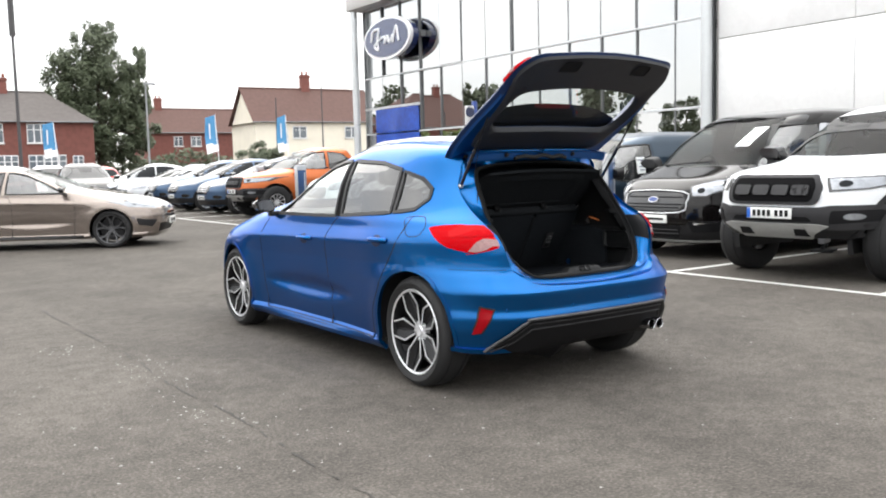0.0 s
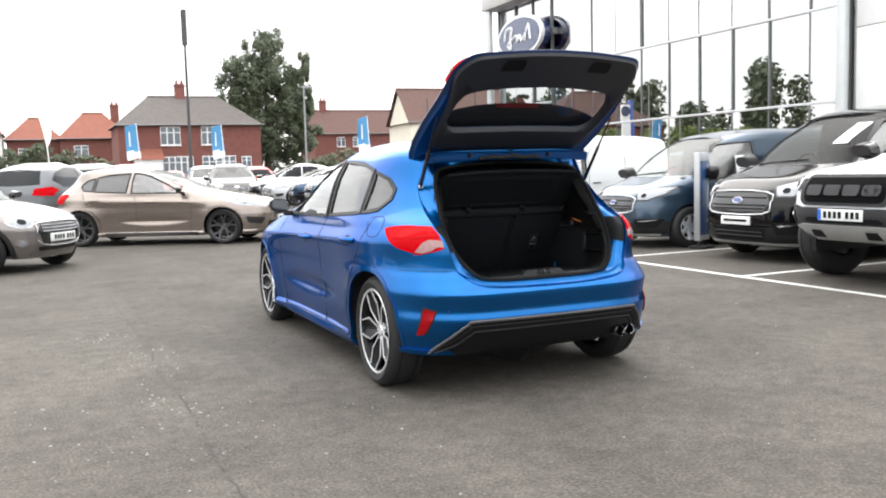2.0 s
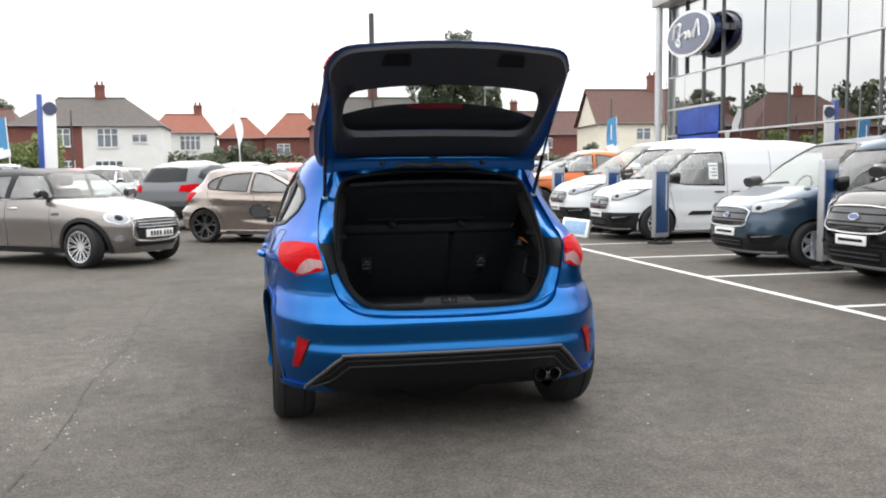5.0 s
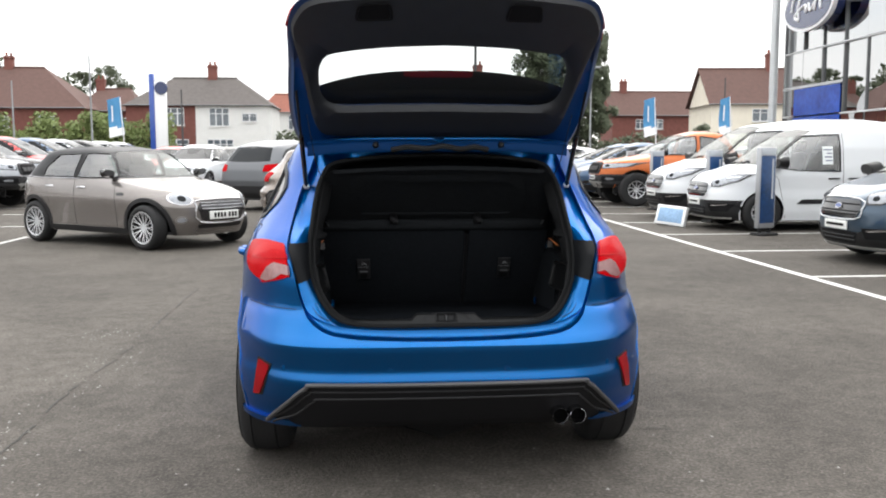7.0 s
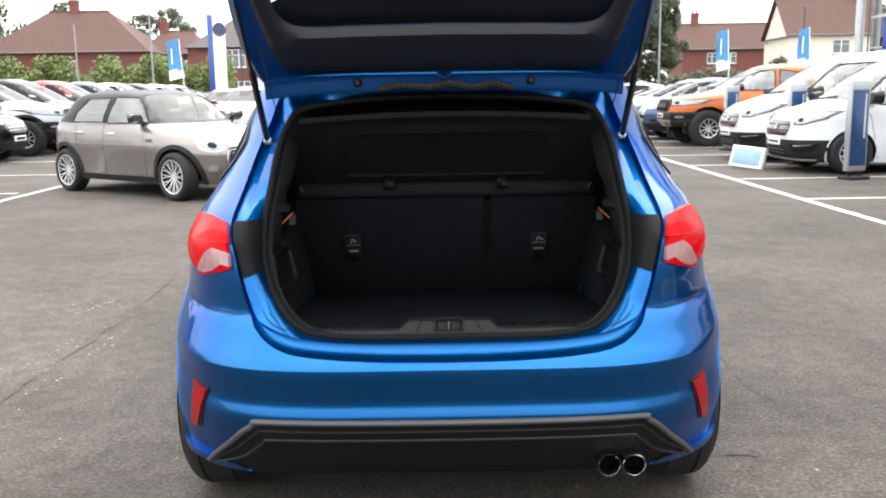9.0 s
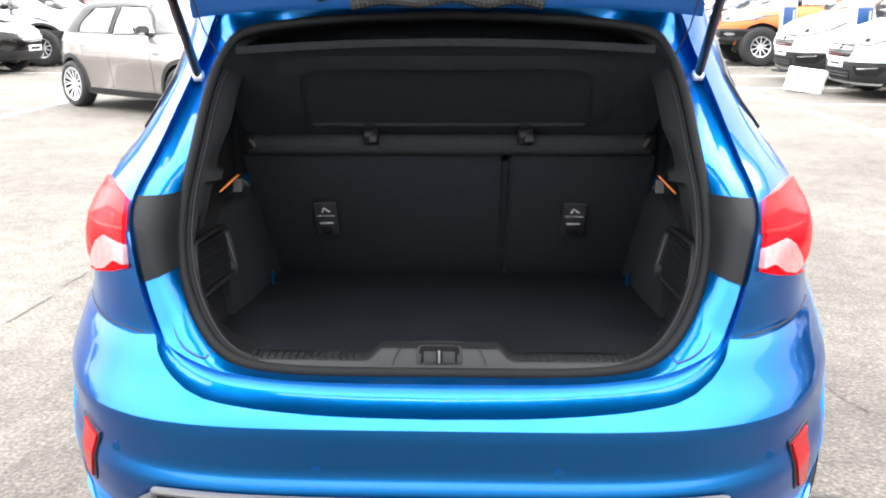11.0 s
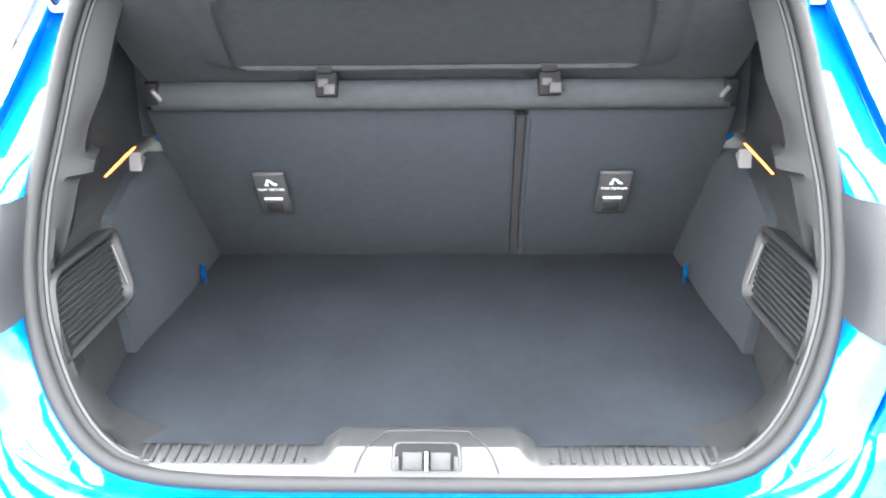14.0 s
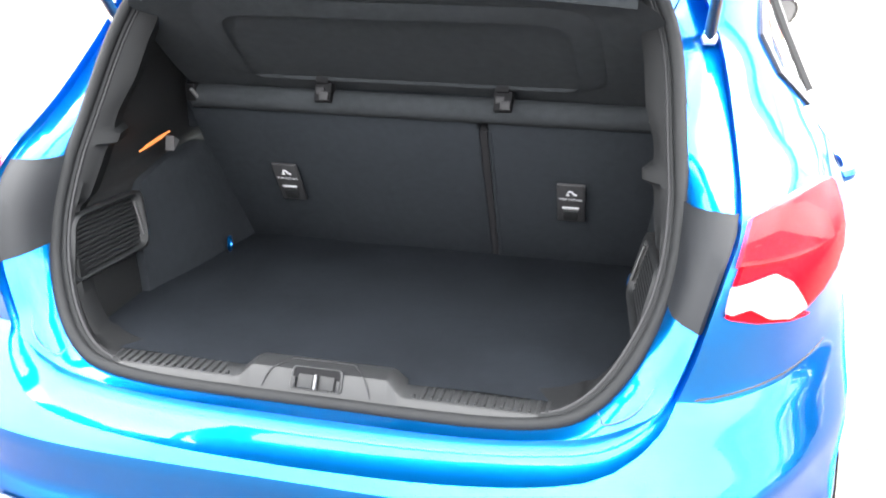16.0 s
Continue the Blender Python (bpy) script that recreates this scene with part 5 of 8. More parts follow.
for u0, u1, top, out in ((-0.030, -0.005, -0.011, 0.004), (0.005, 0.030, -0.011, 0.004), (-0.040, -0.034, -0.006, 0.005), (0.034, 0.040, -0.006, 0.005)):
    bm = box(bmesh.new(), u0, u1, top, 0.011, 0.0, out, 0.0012)
    for v in bm.verts:
        v.co = slope(*v.co)
    part("latch_block", bm, BOOTTRIM, latch)
bm = box(bmesh.new(), -0.0022, 0.0022, -0.012, 0.012, 0.002, 0.010, 0.001)
for v in bm.verts:
    v.co = slope(*v.co)
part("striker_bar", bm, RIBGREY, latch)

# ---- rear of the body ----
LAMP_ROWS = [(0.796, 0.72, -0.425), (0.802, 0.69, -0.405), (0.818, 0.640, -0.33), (0.833, 0.599, -0.275), (0.856, 0.602, -0.228), (0.880, 0.607, -0.187), (0.905, 0.613, -0.152), (0.925, 0.620, -0.127), (0.934, 0.624, -0.118), (0.942, 0.628, -0.130), (0.949, 0.640, -0.165), (0.954, 0.665, -0.22), (0.957, 0.70, -0.28)]


def wrap_lamp(shell, rows, k, off0, off1, cols=26):
    """A lens that follows the skin round the corner, row by row from its inner edge (x) to its forward edge (y)."""
    bm, grid = bmesh.new(), []
    for z, x_in, y_out in rows:
        x, y = shell.outline(z, 900)
        half = len(x) // 2
        x, y = x[:half], y[:half]
        i0 = int(np.argmax(x >= x_in))
        i1 = max(i0 + 4, int(np.argmax((y >= y_out) & (x > 0.7))))
        run = np.r_[0, np.cumsum(np.hypot(np.diff(x[i0:i1]), np.diff(y[i0:i1])))]
        at = np.linspace(0, run[-1], cols)
        grid.append([Vector((np.interp(q, run, x[i0:i1]), np.interp(q, run, y[i0:i1]), z)) for q in at])
    def lift(i, j, off):
        a, b = grid[max(i - 1, 0)][j], grid[min(i + 1, len(grid) - 1)][j]
        c, d = grid[i][max(j - 1, 0)], grid[i][min(j + 1, cols - 1)]
        n = (d - c).cross(Vector((0, 0, 1))).normalized()
        p = grid[i][j] + n * off
        return Vector((k * p.x, p.y, p.z))
    top = [[bm.verts.new(lift(i, j, off1)) for j in range(cols)] for i in range(len(grid))]
    for a, b in zip(top, top[1:]):
        for j in range(cols - 1):
            bm.faces.new((a[j], a[j + 1], b[j + 1], b[j]))
    n = len(grid)
    rim = [(0, j) for j in range(cols)] + [(i, cols - 1) for i in range(1, n)] + [(n - 1, j) for j in range(cols - 2, -1, -1)] + [(i, 0) for i in range(n - 2, 0, -1)]
    low = [bm.verts.new(lift(i, j, off0)) for i, j in rim]
    for q in range(len(rim)):
        (i, j), (i2, j2) = rim[q], rim[(q + 1) % len(rim)]
        bm.faces.new((top[i][j], top[i2][j2], low[(q + 1) % len(rim)], low[q]))
    return bm


CLEAR = [(0.604, 0.874), (0.660, 0.880), (0.688, 0.862), (0.706, 0.836), (0.720, 0.812), (0.692, 0.807), (0.658, 0.820), (0.628, 0.842), (0.599, 0.838)]
BAND = [(0.612, 0.902), (0.618, 0.920), (0.668, 0.924), (0.722, 0.902), (0.752, 0.888), (0.70, 0.894)]
UPPER = [(0.609, 0.897), (0.626, 0.946), (0.665, 0.949), (0.712, 0.942), (0.755, 0.915), (0.765, 0.885), (0.70, 0.890)]
for k in (-1, 1):
    m_ = (lambda o: o) if k > 0 else mirror
    lamp_ob = part("tail_light", wrap_lamp(hs, LAMP_ROWS, k, -0.02, 0.009), REDLENS, hero, "red wrap-round tail light", smooth=60)
    part("clear_segment", hs.patch("rear", m_(rounded(CLEAR, 0.004, 2)), 0.0, 0.0115, 0.03), CLEARLENS, lamp_ob, "clear reversing and indicator segment", smooth=60)
    part("red_band", hs.patch("rear", m_(BAND), 0.0, 0.0112, 0.03), REDLENS, lamp_ob, smooth=60)
    part("upper_segment", hs.patch("rear", m_(UPPER), 0.0, 0.0105, 0.03), PALELENS, lamp_ob, "paler red upper lens", smooth=60)
    part("reflector", hs.patch("rear", m_([(0.722, 0.513), (0.677, 0.498), (0.722, 0.376), (0.752, 0.366)]), -0.01, 0.008, 0.03), REFLECTOR, hero, "red bumper reflector")
    # thin black border drawn for the shaded edge of the reflector's body-colour recess
    part("reflector_shade_rim", hs.patch("rear", m_([(0.729, 0.522), (0.671, 0.506), (0.715, 0.370), (0.759, 0.358)]), -0.02, 0.003, 0.03), TRIM, hero)
for sd in ("left", "right"):
    lip_line = [(-0.335, 0.279), (-0.42, 0.274), (-0.49, 0.272), (-0.55, 0.272)]
    part("bumper_lip", hs.strip(sd, spline(lip_line, 4), 0.020, -0.01, 0.012, step=0.03), BLUE, hero)
SATIN = material("satin_grey_plastic", (0.055, 0.055, 0.057), 0.38)
DIFF = [(0.0, 0.447), (0.47, 0.447), (0.535, 0.430), (0.60, 0.370), (0.695, 0.270), (0.64, 0.240), (0.45, 0.185), (0.0, 0.180)]
part("diffuser", hs.patch("rear", DIFF + mirror(DIFF[-2:0:-1]), -0.02, 0.010, 0.04), FLATBLACK, hero, "black ribbed lower bumper diffuser")
for z, w, r in ((0.449, 0.0, 0.0085), (0.424, -0.01, 0.0035), (0.394, -0.025, 0.0045)):
    line = [(-0.695 - w, 0.270), (-0.60 - w, z - 0.077), (-0.535 - w, z - 0.017), (-0.47 - w, z), (0.0, z), (0.47 + w, z), (0.535 + w, z - 0.017), (0.60 + w, z - 0.077), (0.695 + w, 0.270)]
    pts = [hs.spot("rear", u, v, 0.010) for u, v in spline(line, 6)]
    part("diffuser_rib", tube(bmesh.new(), pts, r, 8), SATIN if r > 0.006 else TRIM, hero)
for x in (0.427, 0.495):
    bm = lathe(bmesh.new(), [(-0.12, 0.0265), (0.088, 0.0270), (0.093, 0.0280), (0.095, 0.0295), (0.093, 0.0310), (0.086, 0.0318), (-0.12, 0.0315)], "y", 28, (x, 0, 0.307))
    for v in bm.verts:
        v.co.y = -0.585 - v.co.y
    p_ = part("exhaust_tip", bm, CHROME, hero, "polished round exhaust tip")
    part("exhaust_bore", lathe(bmesh.new(), [(-0.632, 0.0), (-0.632, 0.0262), (-0.668, 0.0262)], "y", 20, (x, 0, 0.307)), MATTBLACK, p_)
for x in (-0.62, -0.22, 0.22, 0.62):
    c = hs.spot("rear", x, 0.50, 0.001)
    part("parking_sensor", lathe(bmesh.new(), [(c.y - 0.002, 0.0), (c.y - 0.002, 0.010), (c.y + 0.004, 0.011)], "y", 14, (x, 0, 0.50)), BLUE, hero)
# side details
GAP = material("panel_gap", (0.006, 0.006, 0.008), 0.8)
for s in ("left", "right"):
    for line in ([(0.93, 0.965), (1.03, 0.90), (1.085, 0.75), (1.07, 0.5), (1.06, 0.23)], [(0.06, 0.99), (0.13, 0.84), (0.25, 0.67), (0.34, 0.53), (0.42, 0.40), (0.43, 0.23)], [(2.02, 0.97), (2.10, 0.85), (2.12, 0.60), (2.08, 0.23)], [(2.08, 0.235), (1.06, 0.235), (0.43, 0.235)]):
        part("panel_gap", hs.strip(s, spline(line, 5), 0.006, -0.004, 0.0012), GAP, hero)
    for post in ([(0.990, 0.962), (1.025, 1.325), (0.950, 1.326), (0.896, 0.970)], [(0.290, 1.006), (0.340, 1.262), (0.290, 1.250), (0.246, 1.010)]):
        part("door_post_cover", hs.patch(s, post, -0.006, 0.003, 0.04), MATTBLACK, hero, "black window post cover")
    # dark blue patches put the shade of the hollows behind the handles
    for c in ((1.39, 0.802), (0.33, 0.846)):
        part("handle_cup", hs.patch(s, ellipse(c[0] + 0.01, c[1] - 0.004, 0.055, 0.036), -0.004, 0.0015, 0.03), SHADEBLUE, hero)
    part("panel_gap", wrap_lamp(hs, [(0.7085, 0.572, -0.28), (0.7100, 0.572, -0.28), (0.7115, 0.572, -0.28)], -1 if s == "left" else 1, -0.004, 0.0015, 40), GAP, hero)
part("fuel_flap", hs.strip("left", rounded([(0.130, 0.990), (-0.030, 0.998), (-0.080, 0.955), (-0.070, 0.888), (0.045, 0.876)], 0.05, 5), 0.004, -0.004, 0.001, closed=True), GAP, hero, "round fuel flap outline in the rear wing")

# ---- the open tailgate ----
TG = bpy.data.objects.new("tailgate", None)
scene.collection.objects.link(TG)
TG.parent = hero
TG["label"] = "blue tailgate raised on gas struts, black inner trim"
O_, D_, W_ = Vector((0, -0.08, 1.36)), Vector((0, -0.8465, 0.5324)), Vector((0, 0.5324, 0.8465))


def tg(x, u, w):
    w = w * (0.62 + 0.27 * min(max(u, 0.0), 0.8)) if w > 0.02 else w
    k = min(max((u - 0.42) / 0.36, 0.0), 1.0)
    w += 0.034 * k * k * (3 - 2 * k) * min(max((0.065 - w) / 0.06, 0.0), 1.0)
    return tuple(O_ + D_ * u + W_ * w + Vector((x, 0, 0)))


OUT = both(spline([(0.0, -0.135), (0.40, -0.135), (0.545, -0.12), (0.590, -0.05), (0.610, 0.08), (0.610, 0.28), (0.592, 0.48), (0.582, 0.62), (0.565, 0.735), (0.505, 0.825), (0.365, 0.853), (0.18, 0.874), (0.0, 0.881)], 4))
TRIMLINE = both(spline([(0.0, 0.040), (0.30, 0.042), (0.47, 0.052), (0.515, 0.12), (0.532, 0.30), (0.545, 0.50), (0.566, 0.66), (0.552, 0.738), (0.494, 0.820), (0.360, 0.850), (0.18, 0.871), (0.0, 0.878)], 4))
PANE = both(spline([(0.0, 0.240), (0.25, 0.235), (0.42, 0.235), (0.476, 0.30), (0.482, 0.42), (0.468, 0.50), (0.415, 0.565), (0.22, 0.600), (0.0, 0.612)], 4))
M = 140
o2, t2, p2 = resample(OUT, M), resample(TRIMLINE, M), resample(PANE, M)
cen = np.array([0.0, 0.40])
sc = lambda ring, f: cen + (ring - cen) * f
bm = bmesh.new()
loft(bm, [[tg(*q, 0.020) for q in p2], [tg(*q, 0.004) for q in sc(p2, 1.01)], [tg(*q, -0.012) for q in sc(p2, 1.05)], [tg(*q, -0.020) for q in (p2 * 0.4 + t2 * 0.6)], [tg(*q, -0.012) for q in sc(t2, 0.985)], [tg(*q, 0.004) for q in t2]])
trim_ob = part("inner_trim", bm, GATETRIM, TG, "black moulded tailgate trim", smooth=50)
bm = bmesh.new()
loft(bm, [[tg(*q, 0.002) for q in sc(t2, 0.995)], [tg(*q, 0.008) for q in (t2 * 0.6 + o2 * 0.4)], [tg(*q, 0.0) for q in sc(o2, 0.965)], [tg(*q, 0.012) for q in sc(o2, 0.982)], [tg(*q, 0.046) for q in sc(o2, 1.004)], [tg(*q, 0.058) for q in sc(o2, 0.998)], [tg(*q, 0.080) for q in sc(o2, 0.965)], [tg(*q, 0.105) for q in (o2 * 0.5 + p2 * 0.5)], [tg(*q, 0.040) for q in sc(p2, 1.03)], [tg(*q, 0.024) for q in sc(p2, 1.0)]])
# rim and window edges get their shade as a darker blue, by position
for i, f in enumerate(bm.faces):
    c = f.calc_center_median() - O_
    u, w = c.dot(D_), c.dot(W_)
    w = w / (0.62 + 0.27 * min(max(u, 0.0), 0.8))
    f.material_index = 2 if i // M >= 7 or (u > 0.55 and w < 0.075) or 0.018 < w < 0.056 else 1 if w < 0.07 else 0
part("outer_skin", bm, [BLUE, INNERBLUE, SHADEBLUE], TG, smooth=50)
bm = bmesh.new()
loft(bm, [[tg(*q, 0.021) for q in sc(p2, 1.01)], [tg(*q, 0.023) for q in sc(p2, 1.01)]])
bm.faces.new([bm.verts.new(tg(*q, 0.064)) for q in sc(p2, 1.02)])
w_ = part("rear_window", bm, glass_material("rear_glass", (0.82, 0.85, 0.84)), TG)
for k in (-1, 1):
    bm = bmesh.new()
    rec = rounded([(0.205, 0.757), (0.330, 0.752), (0.318, 0.828), (0.215, 0.836)], 0.02)
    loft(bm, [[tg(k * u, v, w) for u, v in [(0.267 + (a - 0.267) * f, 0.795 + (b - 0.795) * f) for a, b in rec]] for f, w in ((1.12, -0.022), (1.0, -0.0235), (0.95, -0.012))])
    # near-flush black face in place of the shade inside the recess
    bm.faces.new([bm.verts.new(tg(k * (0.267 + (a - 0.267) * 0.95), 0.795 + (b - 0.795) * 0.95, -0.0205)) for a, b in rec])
    part("pull_recess", bm, FLATBLACK, trim_ob, "pull recess with its shade as a flat black face")
    bm = prism(bmesh.new(), rounded([(0.43, 0.60), (0.590, 0.585), (0.578, 0.72), (0.53, 0.795), (0.44, 0.76)], 0.03), 0.050, 0.084, "xy")
    for v in bm.verts:
        v.co = tg(k * v.co.x, v.co.y, v.co.z)
    part("tailgate_lamp", bm, REDLENS, TG, "red tail light half on the tailgate")
    bm = prism(bmesh.new(), rounded([(0.45, 0.665), (0.592, 0.665), (0.580, 0.705), (0.46, 0.70)], 0.015), 0.058, 0.087, "xy")
    for v in bm.verts:
        v.co = tg(k * v.co.x, v.co.y, v.co.z)
    part("tailgate_lamp_clear", bm, CLEARLENS, TG)
    a, b = Vector((k * 0.560, -0.115, 1.165)), Vector((k * 0.572, -0.40, 1.545))
    strut = part("gas_strut", tube(bmesh.new(), [a, a + (b - a) * 0.55], 0.0105, 10), GLOSSBLACK, hero, "black gas strut holding the tailgate")
    part("strut_rod", tube(bmesh.new(), [a + (b - a) * 0.55, b], 0.0055, 8), DARKALLOY, strut)
    part("strut_ball", lathe(bmesh.new(), [(-0.014, 0.0), (-0.01, 0.012), (0.01, 0.012), (0.014, 0.0)], "x", 12, tuple(a)), ALLOY, strut)
    part("shelf_cord", tube(bmesh.new(), [(k * 0.478, -0.12, 1.15), (k * 0.515, -0.20, 1.27), (k * 0.54, -0.30, 1.46)], 0.0018, 5), TRIM, hero, "thin black shelf cord")
# blue inner panel at the hinge with its pressed ridge, small peak, bolts and wiring sleeve
bm = bmesh.new()
rows = []
for x in np.linspace(-0.55, 0.55, 45):
    e = abs(x / 0.55)
    drop = 0.020 * e ** 4
    rows.append([(x, y, z - drop) for y, z in ((-0.105, 1.376), (-0.150, 1.372), (-0.176, 1.366), (-0.184, 1.362), (-0.178, 1.355), (-0.172, 1.345), (-0.168, 1.325), (-0.160, 1.312), (-0.120, 1.320))])
loft(bm, rows, closed=False)
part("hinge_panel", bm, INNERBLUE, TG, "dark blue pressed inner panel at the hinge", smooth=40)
for k in (-1, 1):
    bm = bmesh.new()
    loft(bm, [[(k * x, -0.183 - o, 1.3615 + dz - 0.020 * (x / 0.55) ** 4) for o, dz in ((0.0, 0.010), (0.006, 0.007), (0.006, 0.001 + 0.006 * (x / 0.45) ** 3), (0.0, -0.003 + 0.008 * (x / 0.45) ** 3))] for x in np.linspace(0.022, 0.45, 24)], closed=False)
    part("inner_ridge", bm, BLUE, TG, smooth=40)
    part("inner_peak", tube(bmesh.new(), [(k * 0.022, -0.187, 1.364), (0.0, -0.190, 1.352)], 0.006, 6), BLUE, TG)
    part("hinge_bolt", lathe(bmesh.new(), [(-0.190, 0.0), (-0.190, 0.007), (-0.182, 0.013), (-0.172, 0.014)], "y", 14, (k * 0.265, 0, 1.340)), DARKALLOY, TG)
bm = bmesh.new()
way = spline([(-0.20, -0.170, 1.318), (-0.13, -0.180, 1.330), (-0.05, -0.184, 1.324), (0.02, -0.182, 1.334), (0.09, -0.184, 1.322), (0.15, -0.180, 1.330), (0.21, -0.170, 1.318)], 14)
tube(bm, way, [0.0105 + 0.0022 * (n % 2) for n in range(len(way))], 8)
part("wiring_boot", bm, RUBBER, TG, "black corrugated wiring sleeve")
# roof spoiler on the tailgate, with the high brake light
bm = bmesh.new()
rows = []
for x in np.linspace(-0.56, 0.56, 29):
    e = abs(x / 0.56)
    reach = 0.338 - 0.10 * e ** 3
    rows.append([tg(x, u, w) for u, w in ((-0.13, 0.06), (-0.13, 0.085), (0.05, 0.130 - 0.03 * e ** 2), (reach - 0.02, 0.165 - 0.045 * e ** 2), (reach, 0.160 - 0.045 * e ** 2), (reach - 0.02, 0.142 - 0.045 * e ** 2), (0.05, 0.095 - 0.02 * e ** 2), (-0.13, 0.06))])
loft(bm, rows, closed=False)
bm.faces.ensure_lookup_table()
for i, f in enumerate(bm.faces):
    f.material_index = 1 if i % 7 >= 4 else 0
spo = part("roof_spoiler", bm, [BLUE, TRIM], TG, "blue roof spoiler on the tailgate", smooth=50)
bm = bmesh.new()
loft(bm, [[tg(x, u, w) for u, w in ((0.313, 0.139), (0.327, 0.143), (0.341, 0.152), (0.323, 0.15))] for x in np.linspace(-0.15, 0.13, 8)], closed=False)
# lens red darkened for the shaded side of the spoiler
part("brake_light", bm, material("shaded_red_lens", (0.13, 0.006, 0.008), 0.3, coat=0.1), spo, "red high-level brake light strip")

# ---- other vehicles ----
BADGE = material("badge_blue", (0.01, 0.04, 0.2), 0.2, coat=0.8)
HATCH_FRONT = dict(
    patches=[
        ("headlight", "front", [(0.46, 0.70), (0.60, 0.66), (0.80, 0.70), (0.84, 0.80), (0.62, 0.77)], LAMPLENS, 0.006),
        ("grille", "front", rounded([(-0.46, 0.70), (-0.40, 0.50), (0.40, 0.50), (0.46, 0.70)], 0.05), GLOSSBLACK, 0.006),
        ("lower_grille", "front", [(-0.55, 0.40), (-0.50, 0.26), (0.50, 0.26), (0.55, 0.40)], TRIM, 0.006),
        ("fog_pocket", "front", [(0.62, 0.47), (0.64, 0.39), (0.74, 0.40), (0.77, 0.48)], TRIM, 0.006),
        ("badge", "front", ellipse(0, 0.665, 0.07, 0.028), BADGE, 0.012),
        ("headlight_surround", "left", [(2.90, 0.825), (3.02, 0.745), (3.28, 0.695), (3.42, 0.685), (3.40, 0.745), (3.20, 0.788)], GLOSSBLACK, 0.005),
        ("headlight", "left", [(2.94, 0.812), (3.04, 0.757), (3.28, 0.708), (3.40, 0.700), (3.38, 0.735), (3.20, 0.775)], LAMPLENS, 0.010),
        ("fog_pocket", "left", [(3.12, 0.50), (3.15, 0.39), (3.36, 0.35), (3.42, 0.45)], TRIM, 0.006),
        ("tail_light", "left", [(-0.205, 0.955), (-0.26, 0.972), (-0.36, 0.972), (-0.40, 0.93), (-0.42, 0.795), (-0.32, 0.835)], REDLENS, 0.008),
        ("tail_light", "rear", [(0.42, 0.84), (0.45, 0.95), (0.62, 0.965), (0.74, 0.95), (0.76, 0.80), (0.60, 0.80)], REDLENS, 0.008),
        ("lower_door_trim", "left", [(2.25, 0.19), (2.25, 0.235), (0.48, 0.24), (0.48, 0.20)], TRIM, 0.008),
        ("bumper_trim", "rear", [(-0.7, 0.27), (-0.55, 0.43), (0.55, 0.43), (0.7, 0.27)], TRIM, 0.01),
    ],
    strips=[("panel_gap", "left", spline([(0.93, 0.965), (1.03, 0.90), (1.085, 0.75), (1.06, 0.23)], 4), 0.007, GAP, 0.0012),
            ("panel_gap", "left", spline([(0.06, 0.99), (0.13, 0.84), (0.25, 0.67), (0.40, 0.45), (0.43, 0.23)], 4), 0.007, GAP, 0.0012),
            ("panel_gap", "left", spline([(2.02, 0.97), (2.10, 0.85), (2.12, 0.60), (2.08, 0.23)], 4), 0.007, GAP, 0.0012)],
    bars=[("grille_bar", "front", [(x, z) for x in np.linspace(-0.40, 0.40, 9)], 0.006, DARKALLOY) for z in (0.55, 0.60, 0.65)],
    plate=(0.43, {}), rear_plate=0.72,
)
CITY = HATCH | HATCH_FRONT
